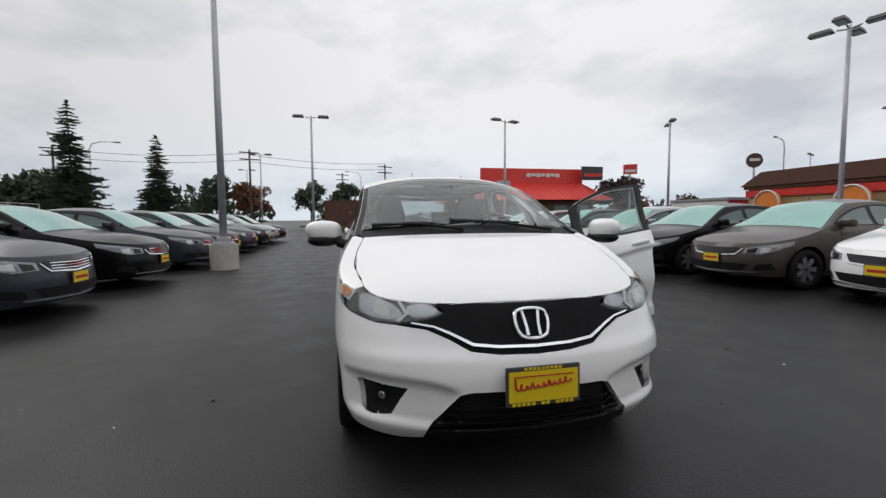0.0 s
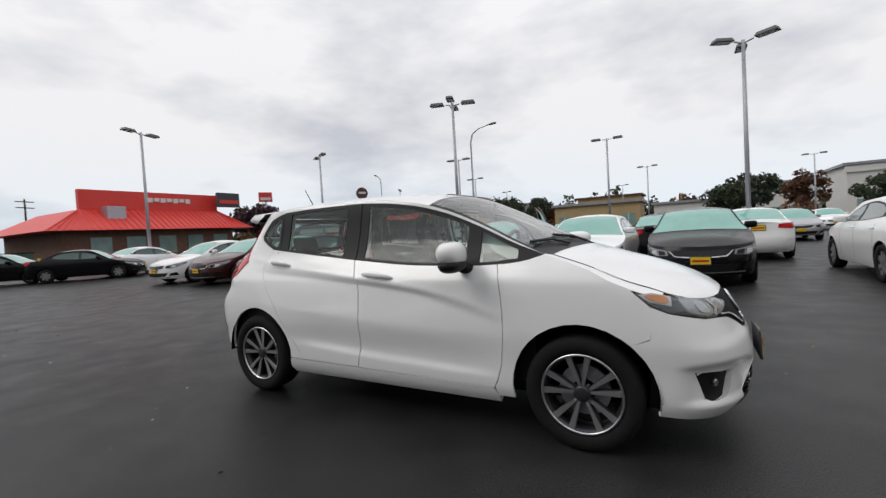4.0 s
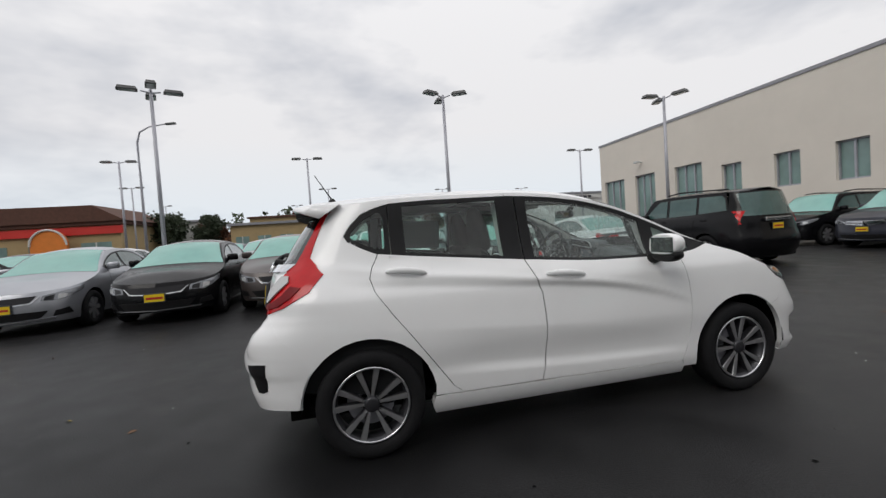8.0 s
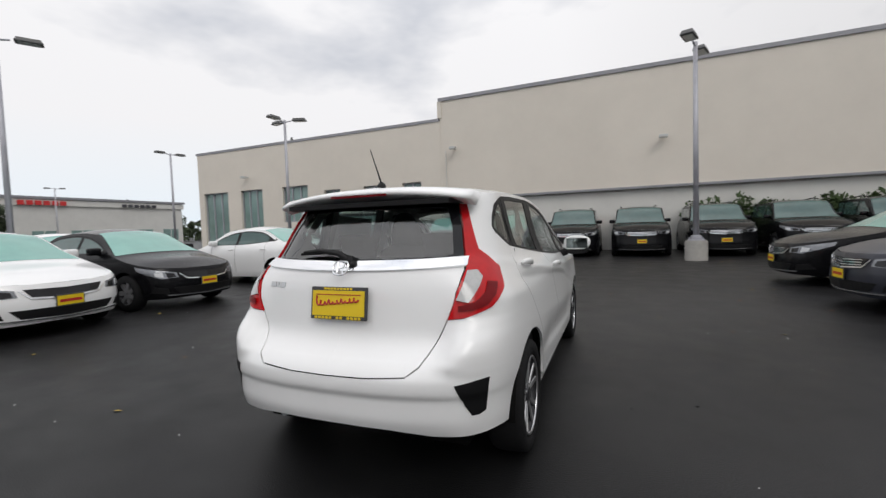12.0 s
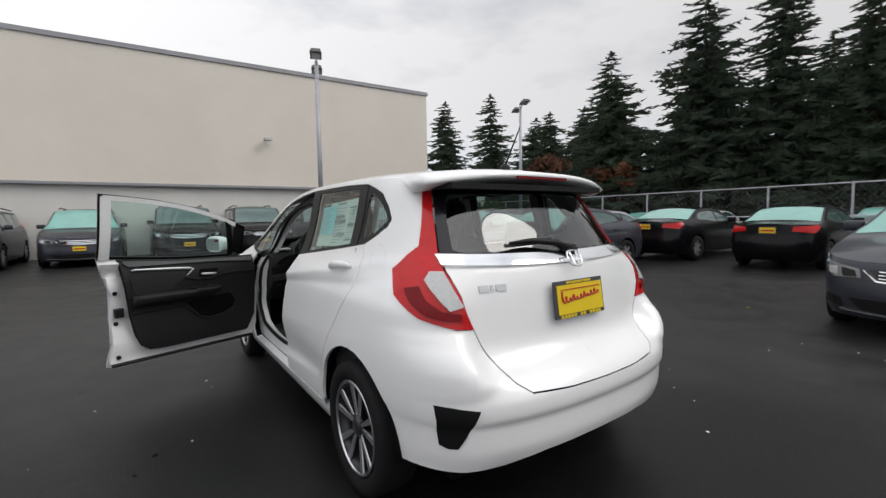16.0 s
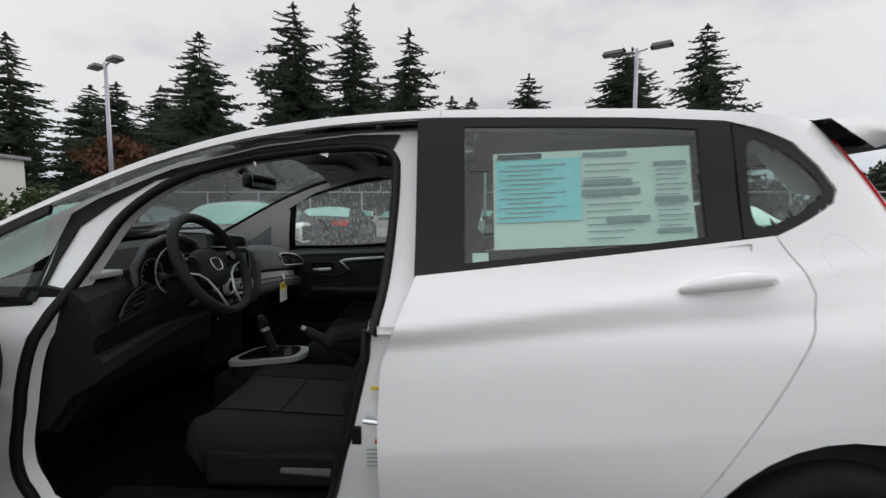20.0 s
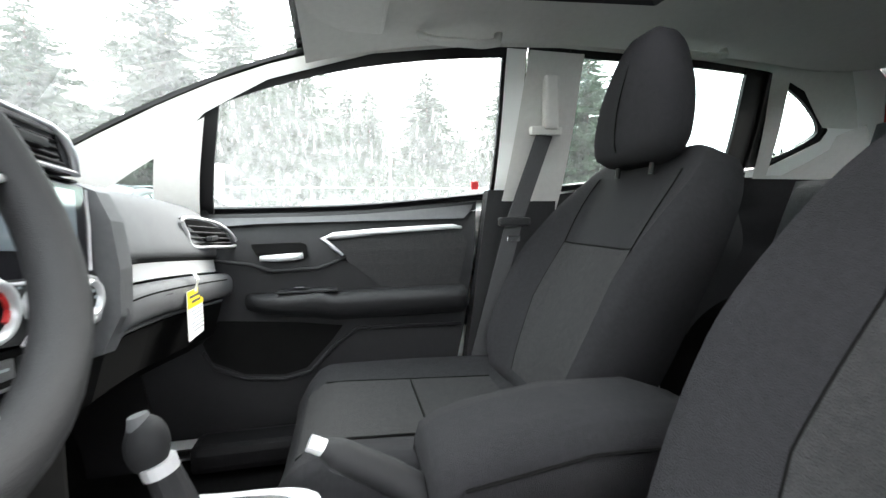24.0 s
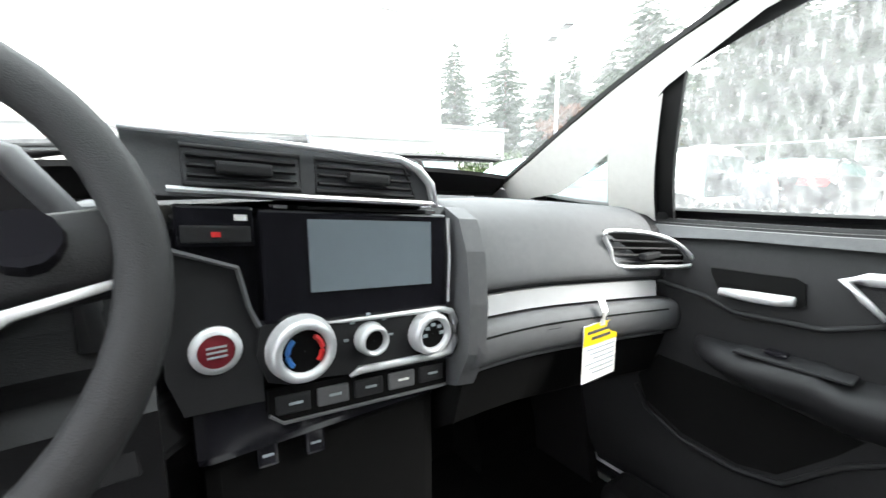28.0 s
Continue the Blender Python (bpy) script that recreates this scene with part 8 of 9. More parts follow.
            for k in range(19):
                t = k / 18
                y = -0.49 + 0.59 * t
                w = 0.085 * min(1, (t / 0.16)) ** 0.6 * (1 if t < 0.85 else 1 - (t - 0.85) * 1.2)
                zt2 = 0.752 + 0.018 * math.sin(min(1, t * 1.6) * math.pi * 0.5) + (0.012 if t < 0.38 else 0.0)
                h = 0.035 + 0.035 * min(1, t / 0.3)
                prof = [(0.705, zt2), (0.70 - w * 0.5, zt2 + 0.006), (0.695 - w, zt2 - 0.004), (0.69 - w, zt2 - 0.02), (0.70 - w * 0.6, zt2 - h), (0.705, zt2 - h - 0.012)]
                rings.append([bm.verts.new((side * x, y, z)) for x, z in prof])
            for A, B in zip(rings, rings[1:]):
                for i in range(5):
                    bm.faces.new((A[i], A[i + 1], B[i + 1], B[i]))
            bm.faces.new(rings[0])
            bm.faces.new(rings[-1][::-1])
            bmesh.ops.recalc_face_normals(bm, faces=bm.faces[:])
            arm = part("armrest", bm, "dash", card, smooth=True)
            part("switch_panel", box(Vector((side * 0.645 - 0.022, -0.40, 0.778)), Vector((side * 0.645 + 0.022, -0.25, 0.783)), 0.004), "dash", arm)
            part("window_switch", box(Vector((side * 0.645 - 0.01, -0.36, 0.786)), Vector((side * 0.645 + 0.01, -0.33, 0.793)), 0.003), "gloss_black", arm)
            pk = [(-0.60, 0.62), (-0.575, 0.575), (-0.50, 0.54), (-0.40, 0.53), (-0.33, 0.545), (-0.26, 0.62), (-0.20, 0.66), (0.10, 0.655)]
            part("pocket_lip", tube([(side * (xdoor(0, z) - 0.008), y, z) for y, z in pk], 0.005, 6), "dash", card, smooth=True)
            # near-black sheet in place of the pocket's hollow and its shade
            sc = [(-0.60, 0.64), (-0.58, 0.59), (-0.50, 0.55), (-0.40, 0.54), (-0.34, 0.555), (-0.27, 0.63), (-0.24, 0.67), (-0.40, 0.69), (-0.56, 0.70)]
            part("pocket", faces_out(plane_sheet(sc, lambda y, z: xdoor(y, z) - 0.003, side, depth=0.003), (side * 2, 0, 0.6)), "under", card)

# roof lining with its sun blind opening
for nm, poly in (("headliner", [(-0.93, -0.31), (0.93, -0.31), (0.93, -0.02), (-0.93, -0.02)]), ("headliner", [(-0.93, 0.47), (0.93, 0.47), (0.93, 1.42), (-0.93, 1.42)]), ("headliner", [(-0.93, -0.02), (-0.60, -0.02), (-0.60, 0.47), (-0.93, 0.47)]), ("headliner", [(0.60, -0.02), (0.93, -0.02), (0.93, 0.47), (0.60, 0.47)])):
    lid_panel(nm, poly, "liner", lift=-0.045, depth=0, step=(0.12, 0.08))
rim = [HB.deck_s(s, y) + Vector((0, 0, -0.04)) for s, y in ((-0.60, -0.02), (0.60, -0.02), (0.60, 0.47), (-0.60, 0.47))]
part("sunroof_rim", tube(rim, 0.022, 8, True), "black_plastic", hatch_car)
for sd in (1, -1):
    vz = HB.deck(sd * 0.36, -0.20).z - 0.075
    v = part("sun_visor", box((sd * 0.34 - 0.17, -0.30, vz), (sd * 0.34 + 0.17, -0.13, vz + 0.022), 0.01), "liner", hatch_car)
    part("visor_label", box((sd * 0.34 + 0.03, -0.24, vz - 0.002), (sd * 0.34 + 0.12, -0.17, vz - 0.0005)), "paper", v)
    part("visor_stripe", box((sd * 0.34 + 0.10, -0.24, vz - 0.0035), (sd * 0.34 + 0.12, -0.17, vz - 0.0021)), "yellow", v)
    for y0 in (-0.05, 0.62):
        gz = HB.deck(sd * 0.52, y0 + 0.1).z - 0.062
        gh = part("grab_handle", tube([(sd * 0.545, y0, gz + 0.03), (sd * 0.525, y0 + 0.012, gz - 0.005), (sd * 0.515, y0 + 0.05, gz - 0.016), (sd * 0.515, y0 + 0.16, gz - 0.016), (sd * 0.525, y0 + 0.20, gz - 0.005), (sd * 0.545, y0 + 0.212, gz + 0.03)], 0.011, 8), "liner", hatch_car, smooth=True)
rm = part("rear_view_mirror", box((-0.12, -0.455, 1.285), (0.12, -0.415, 1.345), 0.018), "black_plastic", hatch_car, smooth=True)
part("mirror_stem", tube([(0, -0.46, 1.33), (0, -0.50, 1.375), (0, -0.52, 1.355)], 0.014, 8), "black_plastic", rm)
part("mirror_glass", box((-0.11, -0.4145, 1.292), (0.11, -0.4125, 1.338)), "mirror", rm)

# floor, firewall, rear bench
part("floor_carpet", box((-0.735, -1.0, 0.27), (0.735, 1.60, 0.31)), "carpet", hatch_car)
part("firewall", box((-0.72, -1.04, 0.28), (0.72, -1.0, 0.97)), "under", hatch_car)
part("cargo_floor", box((-0.52, 1.0, 0.31), (0.52, 1.62, 0.62)), "carpet", hatch_car)


def pillow(w, h, t, nx=14, nz=14, bulge=0.35, sides=0.0, crown=0.0):
    """A stuffed slab: w wide, h high, t thick; rounded at its edges, with raised side bolsters."""
    bm = bmesh.new()
    F, B = [], []
    for j in range(nz + 1):
        fr, br = [], []
        for i in range(nx + 1):
            a, b = -1 + 2 * i / nx, -1 + 2 * j / nz
            x, z = a * w / 2, (b + 1) / 2 * h
            e = (1 - abs(a) ** 6) ** 0.5 * (1 - abs(b) ** 6) ** 0.5
            bol = sides * max(0, (abs(a) - 0.55) / 0.45) ** 1.2 * (1 - max(0, abs(a) - 0.9) * 4) * (1 - 0.5 * max(0, b))
            f = -(t * 0.5 * (0.25 + 0.75 * e) + bol * (1 if e > 0 else 0)) - t * bulge * 0.15 * (1 - a * a)
            x *= 1 - crown * max(0, b) ** 2
            fr.append(bm.verts.new((x, f, z)))
            br.append(bm.verts.new((x, t * 0.5 * (0.25 + 0.75 * e), z)))
        F.append(fr)
        B.append(br)
    for j in range(nz):
        for i in range(nx):
            bm.faces.new((F[j][i], F[j][i + 1], F[j + 1][i + 1], F[j + 1][i]))
            bm.faces.new((B[j][i + 1], B[j][i], B[j + 1][i], B[j + 1][i + 1]))
    for j in range(nz):
        bm.faces.new((F[j][0], F[j + 1][0], B[j + 1][0], B[j][0]))
        bm.faces.new((F[j + 1][nx], F[j][nx], B[j][nx], B[j + 1][nx]))
    for i in range(nx):
        bm.faces.new((F[0][i + 1], F[0][i], B[0][i], B[0][i + 1]))
        bm.faces.new((F[nz][i], F[nz][i + 1], B[nz][i + 1], B[nz][i]))
    bmesh.ops.recalc_face_normals(bm, faces=bm.faces[:])
    return bm


def loft(rings):
    bm = bmesh.new()
    vs = [[bm.verts.new(q) for q in r] for r in rings]
    m = len(vs[0])
    for A, B in zip(vs, vs[1:]):
        for i in range(m):
            bm.faces.new((A[i], A[(i + 1) % m], B[(i + 1) % m], B[i]))
    bm.faces.new(vs[0][::-1])
    bm.faces.new(vs[-1])
    bmesh.ops.recalc_face_normals(bm, faces=bm.faces[:])
    return bm


BACK_W = [(0.0, 0.205), (0.15, 0.245), (0.40, 0.26), (0.62, 0.258), (0.80, 0.25), (0.92, 0.225), (0.98, 0.19), (1.0, 0.15)]
BACK_B = [(0.0, 0.03), (0.15, 0.07), (0.45, 0.075), (0.70, 0.045), (0.9, 0.012), (1.0, 0.0)]
BACK_T = [(0.0, 0.05), (0.2, 0.075), (0.6, 0.075), (0.85, 0.06), (0.96, 0.045), (1.0, 0.02)]


def back_front(a, v):
    """Depth of the backrest's front face, forward of its middle line, across a = -1..1."""
    b = max(0.0, (abs(a) - 0.42) / 0.43)
    f = interp(BACK_B, v) * min(1.0, b) ** 1.5
    if abs(a) > 0.85:
        f -= (f + interp(BACK_T, v)) * ((abs(a) - 0.85) / 0.15) ** 2.2
    return f


def front_seat(cx, cy):
    """A bucket seat: backrest leaning from (cy, 0.57), bolstered cushion, headrest."""
    B0, B1 = Vector((0, 0.165, 0.555)), Vector((0, 0.43, 1.135))
    ax = (B1 - B0).normalized()
    fw = Vector((0, -ax.z, ax.y))
    L = (B1 - B0).length
    at = Vector((cx, cy, 0))
    A = [-1 + 2 * k / 26 for k in range(27)]
    rings = []
    for k in range(27):
        v = k / 26
        w, t = interp(BACK_W, v), interp(BACK_T, v)
        mid = B0 + ax * (L * v) + fw * (-0.05 * v ** 3)
        fr = [mid + Vector((a * w, 0, 0)) + fw * back_front(a, v) for a in A]
        bk = [mid + Vector((a * w * 0.97, 0, 0)) - fw * t * (1.55 - 0.55 * a * a) for a in A[::-1]]
        rings.append([q + at for q in fr + bk])
    seat = part("front_seat", loft(rings), "seat", hatch_car, "black cloth bucket seat with a high headrest", smooth=True)
    def lay(a, v, off):
        return at + B0 + ax * (L * v) + fw * (-0.05 * v ** 3) + Vector((a * interp(BACK_W, v), 0, 0)) + fw * (back_front(a, v) + off)
    ins = sheet([(-0.50, 0.05), (0.50, 0.05), (0.56, 0.35), (0.52, 0.60), (-0.52, 0.60), (-0.56, 0.35)], lambda a, v: lay(a, v, 0.003), (0.1, 0.05), 0)
    part("back_insert", faces_out(ins, at + Vector((0, 0.6, 0.8))), "seat_insert", seat, "grey ribbed cloth insert", smooth=True)
    for pts in ([(-0.52, 0.605), (0, 0.605), (0.52, 0.605)], [(-0.50, 0.05), (-0.56, 0.35), (-0.52, 0.60), (-0.62, 0.9)], [(0.50, 0.05), (0.56, 0.35), (0.52, 0.60), (0.62, 0.9)]):
        run = [(p[0] + (q[0] - p[0]) * j / 5, p[1] + (q[1] - p[1]) * j / 5) for p, q in zip(pts, pts[1:]) for j in range(6)]
        part("seam", tube([lay(a, v, 0.0015) for a, v in run], 0.0020, 5), "under", seat)
    # cushion
    def top(a, u):
        """Height of the cushion at u = 0 (front) to 1 (back)."""
        b = max(0.0, (abs(a) - 0.45) / 0.4)
        z = 0.585 - 0.028 * u + 0.035 * min(1, b) ** 1.4 * (0.5 + 0.5 * u)
        if u < 0.16:
            z -= 0.075 * ((0.16 - u) / 0.16) ** 2.2
        if abs(a) > 0.85:
            z -= 0.06 * ((abs(a) - 0.85) / 0.15) ** 2
        return z
    rings = []
    for k in range(23):
        u = k / 22
        y = -0.345 + 0.53 * u
        w = 0.245 + 0.02 * math.sin(u * 3.1) - (0.05 * ((0.1 - u) / 0.1) ** 2 if u < 0.1 else 0)
        rings.append([at + Vector((a * w, y, top(a, u))) for a in A] + [at + Vector((a * w * 0.94, y + (0.03 if u < 0.1 else 0), 0.44 if u > 0.08 else 0.47)) for a in A[::-1]])
    part("cushion", loft(rings), "seat", seat, smooth=True)
    ci = sheet([(-0.52, 0.05), (0.52, 0.05), (0.52, 0.88), (-0.52, 0.88)], lambda a, u: at + Vector((a * 0.26, -0.345 + 0.53 * u, top(a, u) + 0.003)), (0.1, 0.06), 0)
    part("cushion_insert", faces_out(ci, at + Vector((0, 0, 0.2))), "seat_insert", seat, smooth=True)
    for sg in (-1, 1):
        part("seam", tube([at + Vector((sg * 0.135, -0.345 + 0.53 * (0.05 + 0.083 * k), top(sg * 0.52, 0.05 + 0.083 * k) + 0.002)) for k in range(11)], 0.0028, 5), "under", seat)
    part("seam", tube([at + Vector((-0.135 + 0.027 * k, -0.345 + 0.53 * 0.5, top(0, 0.5) + 0.003)) for k in range(11)], 0.0025, 5), "under", seat)
    # headrest
    H0, H1 = Vector((0, 0.425, 1.085)), Vector((0, 0.470, 1.385))
    hx = (H1 - H0).normalized()
    hf = Vector((0, -hx.z, hx.y))
    rings = []
    for k in range(19):
        v = k / 18
        w = interp([(0, 0.085), (0.06, 0.122), (0.2, 0.138), (0.45, 0.130), (0.75, 0.10), (0.93, 0.066), (1.0, 0.03)], v)
        t = interp([(0, 0.03), (0.08, 0.052), (0.4, 0.06), (0.8, 0.048), (0.95, 0.034), (1.0, 0.015)], v)
        c = H0 + hx * (v * (H1 - H0).length) + at
        rings.append([c + Vector((math.copysign(abs(math.cos(q * 0.2618)) ** 0.7, math.cos(q * 0.2618)) * w, 0, 0)) + hf * (math.copysign(abs(math.sin(q * 0.2618)) ** 0.75, math.sin(q * 0.2618)) * t) for q in range(24)])
    hr = part("headrest", loft(rings), "seat", seat, smooth=True)
    part("seam", tube([H0 + hx * (v * 0.035) + at + hf * interp([(0, 0.034), (1, 0.056), (3, 0.063), (6, 0.052), (7.5, 0.038), (8, 0.02)], v) for v in (0.6, 1, 2, 3, 4, 5, 6, 7, 7.6)], 0.002, 5), "under", hr)
    for sg in (-1, 1):
        part("headrest_post", cyl(at + Vector((sg * 0.06, 0.425, 1.06)), at + Vector((sg * 0.06, 0.435, 1.16)), 0.006, seg=8), "black_plastic", seat)
    part("seat_base", box(at + Vector((-0.2, -0.25, 0.31)), at + Vector((0.2, 0.17, 0.46)), 0.02), "under", seat)
    o = math.copysign(0.255, cx)
    part("side_shield", box(at + Vector((o - 0.018, -0.24, 0.42)), at + Vector((o + 0.018, 0.20, 0.52)), 0.015), "black_plastic", seat)
    part("recline_lever", tube([at + Vector((o * 1.09, 0.12, 0.47)), at + Vector((o * 1.09, -0.02, 0.475))], [0.012, 0.008], 8), "dash_pad", seat)


front_seat(-0.365, 0.0)
front_seat(0.375, -0.085)
for cx, w in ((-0.30, 0.58), (0.30, 0.58)):
    rs = part("rear_seat", pillow(w, 0.56, 0.14, 14, 14, 0.3, 0.02), "seat", hatch_car, "black cloth rear bench", smooth=True)
    rs.matrix_basis = pose(cx, 1.0, 0.54, -20, 0, 0)
    hd = pillow(0.24, 0.15, 0.09, 10, 10, 0.4)
    bmesh.ops.translate(hd, verts=hd.verts[:], vec=(0, 0.0, 0.57))
    part("headrest", hd, "seat", rs, smooth=True)
    cu = part("cushion", pillow(w, 0.48, 0.15, 12, 12, 0.3), "seat", rs, smooth=True)
    cu.matrix_basis = rs.matrix_basis.inverted() @ pose(cx, 1.0, 0.50, 84, 0, 180) @ pose(0, 0, 0, 0, 0, 180)

# dashboard: a long moulding from door to door
DASH = [(-1.0, 1.005), (-0.85, 1.035), (-0.72, 1.035), (-0.64, 1.022), (-0.605, 0.995), (-0.585, 0.94), (-0.578, 0.905), (-0.585, 0.895), (-0.60, 0.85), (-0.575, 0.845), (-0.565, 0.835), (-0.565, 0.80), (-0.585, 0.785), (-0.66, 0.74), (-0.72, 0.66), (-0.80, 0.58), (-1.0, 0.56)]


def dash_run(x0, x1, prof, mt, name, n=10, label="", bow=0.05):
    bm = bmesh.new()
    rings = []
    soft = name.endswith("_pad")
    if soft:
        fine = []
        for i in range(len(prof) - 1):
            a, b, c, d = prof[max(i - 1, 0)], prof[i], prof[i + 1], prof[min(i + 2, len(prof) - 1)]
            fine += [tuple(0.5 * (2 * q + (r - p) * t + (2 * p - 5 * q + 4 * r - w) * t * t + (3 * q - p - 3 * r + w) * t ** 3) for p, q, r, w in zip(a, b, c, d)) for t in (0.0, 0.25, 0.5, 0.75)]
        prof = fine + [prof[-1]]
        n = 24
    for k in range(n + 1):
        x = x0 + (x1 - x0) * k / n
        dy = -bow * ((abs(x) - 0.2) / 0.5) ** 2 * (1 if abs(x) > 0.2 else 0) * 0 + 0.03 * max(0, (abs(x) - 0.35) / 0.35)
        dz = -0.035 * max(0, (abs(x) - 0.25) / 0.45) ** 1.3
        back = -0.64 if name == "dashboard" and -0.2 < x < 0.16 else 9.0
        rings.append([bm.verts.new((x, min(back, y + dy * (1 if y > -0.9 else 0)), z + dz * (1 if z > 0.6 else 0))) for y, z in prof])
    for A, B in zip(rings, rings[1:]):
        for i in range(len(prof) - 1):
            bm.faces.new((A[i], A[i + 1], B[i + 1], B[i]))
    bm.faces.new(rings[0])
    bm.faces.new(rings[-1][::-1])
    bmesh.ops.recalc_face_normals(bm, faces=bm.faces[:])
    return part(name, bm, mt, dashboard if name != "dashboard" else hatch_car, label, smooth=soft)


dashboard = dash_run(-0.72, 0.72, DASH, "dash", "dashboard", 24, "black moulded dashboard")
PAD = [(-0.66, 1.034), (-0.63, 1.028), (-0.597, 1.004), (-0.572, 0.945), (-0.566, 0.91), (-0.585, 0.905)]
dash_run(-0.645, -0.20, PAD, "dash_pad", "soft_pad", 10, "grey soft-touch pad")
dash_run(-0.645, -0.20, [(-0.595, 0.897), (-0.574, 0.897), (-0.570, 0.868), (-0.595, 0.862)], "silver_trim", "silver_strip", 10, "bright silver dash strip")
dash_run(-0.69, -0.20, [(-0.60, 0.860), (-0.566, 0.862), (-0.548, 0.85), (-0.546, 0.82), (-0.56, 0.80), (-0.60, 0.795)], "dash_pad", "glovebox_pad", 12, "stitched padded dash roll")
for z in (0.846, 0.838):
    part("stitching", tube([(x, -0.5475 + 0.03 * max(0, (abs(x) - 0.35) / 0.35), z - 0.035 * max(0, (abs(x) - 0.25) / 0.45) ** 1.3) for x in [-0.2 - 0.45 * k / 10 for k in range(11)]], 0.002, 5), "under", dashboard)
# blacker than the dash plastic: shade below the roll is put into the material
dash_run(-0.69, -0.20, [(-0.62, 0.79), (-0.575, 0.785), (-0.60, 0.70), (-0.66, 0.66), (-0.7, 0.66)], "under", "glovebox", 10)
part("glovebox_edge", tube([(x, -0.57 + 0.03 * max(0, (abs(x) - 0.35) / 0.35), 0.793 - 0.035 * max(0, (abs(x) - 0.25) / 0.45) ** 1.3) for x in [-0.2 - 0.47 * k / 10 for k in range(11)]], 0.004, 6), "dash_pad", dashboard)


def air_vent(pts, n, rows_z, mt_ring, y_face, parent, knob=True, rounded=True, ring=0.004):
    """Louvred vent: a ring through pts (x, z) at y_face(x), slats between."""
    loop = smooth_poly(pts, 5) if rounded else pts
    v = part("air_vent", sheet(loop, lambda x, z: Vector((x, y_face(x) - 0.012, z)), (0.05, 0.05), 0), "under", parent)
    part("vent_ring", tube([(x, y_face(x) + 0.002, z) for x, z in loop], ring, 8, True), mt_ring, v, smooth=True)
    xs = [p[0] for p in pts]
    for a, b, z0, z1 in rows_z:
        part("slat", tube([(a + (b - a) * k / 6, y_face(a + (b - a) * k / 6) - 0.002, z0 + (z1 - z0) * k / 6) for k in range(7)], 0.005, 6, flat=0.5), "dash", v)
    if knob:
        a, b, z0, z1 = rows_z[len(rows_z) // 2]
        xm, zm = (a + b) / 2, (z0 + z1) / 2
        part("vent_tab", box((xm - 0.025, y_face(xm) - 0.004, zm - 0.006), (xm + 0.025, y_face(xm) + 0.010, zm + 0.006), 0.003), "dash", v)


for sd in (-1, 1):
    yf = lambda x: -0.565 + 0.06 * max(0, (abs(x) - 0.5) / 0.2)
    o = [(sd * 0.50, 0.972), (sd * 0.60, 0.962), (sd * 0.665, 0.935), (sd * 0.69, 0.900), (sd * 0.60, 0.903), (sd * 0.525, 0.910), (sd * 0.51, 0.94)]
    air_vent(o, 4, [(sd * 0.515, sd * 0.64, 0.955, 0.945), (sd * 0.515, sd * 0.655, 0.942, 0.932), (sd * 0.52, sd * 0.665, 0.929, 0.919), (sd * 0.525, sd * 0.67, 0.916, 0.908)], "silver_trim" if sd < 0 else "dash", yf, dashboard)

# centre stack
cs = part("centre_panel", box((-0.185, -0.72, 0.765), (0.135, -0.592, 1.030), 0.012), "gloss_black", hatch_car, "gloss black centre panel with touch screen", smooth=False)
part("vent_surround", prism([(-0.145, 1.036), (0.160, 1.036), (0.165, 1.09), (-0.10, 1.09), (-0.128, 1.082), (-0.143, 1.062)], lambda a, b: (a, -0.576, b), lambda a, b: (a, -0.74, b - 0.006)), "dash_pad", cs)
part("vent_cap", tube([(-0.150, -0.573, 1.036), (-0.142, -0.571, 1.064), (-0.125, -0.570, 1.080), (-0.10, -0.57, 1.090), (0.03, -0.57, 1.092), (0.165, -0.572, 1.092)], [0.005, 0.006, 0.006, 0.004, 0.003, 0.003], 8), "silver_trim", cs, smooth=True)
yc = lambda x: -0.572
for a, b, z0, z1, cutoff in ((-0.118, 0.002, 1.047, 1.081, 0.014), (0.018, 0.122, 1.047, 1.081, 0.0)):
    air_vent([(a, z0), (b, z0), (b, z1), (a + cutoff, z1)], 3, [(a + 0.004, b - 0.004, zz, zz) for zz in (1.055, 1.064, 1.073)], "dash", yc, cs, rounded=False, ring=0.0025)
part("chrome_line", tube([(-0.150, -0.571, 1.040), (0.0, -0.571, 1.040), (0.135, -0.571, 1.042)], 0.0032, 6), "silver_trim", cs)
disp = part("display", box((-0.170, -0.593, 0.903), (0.060, -0.575, 1.026), 0.003), "gloss_black", cs, "dark touch screen panel")
part("screen", box((-0.144, -0.5745, 0.937), (0.012, -0.5730, 1.017)), "screen", disp)
part("disc_slot", box((-0.135, -0.592, 1.0275), (0.02, -0.572, 1.0305)), "under", disp)
for xx in (-0.15, 0.032):
    part("slot_button", box((xx, -0.592, 1.0272), (xx + 0.014, -0.5715, 1.0312), 0.001), "dash_pad", disp)
part("display_edge", tube([(-0.168, -0.574, 0.902), (-0.05, -0.573, 0.9005), (0.05, -0.574, 0.901)], 0.0016, 5), "silver_trim", disp)
part("display_edge", tube([(-0.172, -0.575, 0.91), (-0.1735, -0.574, 0.97), (-0.172, -0.575, 1.022)], 0.0022, 5), "silver_trim", disp)
part("button_strip", box((0.064, -0.592, 0.988), (0.132, -0.577, 1.028), 0.003), "gloss_black", cs)
hz = part("hazard_button", box((0.068, -0.578, 0.992), (0.128, -0.574, 1.009), 0.002), "dash", cs)
part("hazard_mark", box((0.095, -0.574, 0.998), (0.103, -0.573, 1.003)), "red", hz)
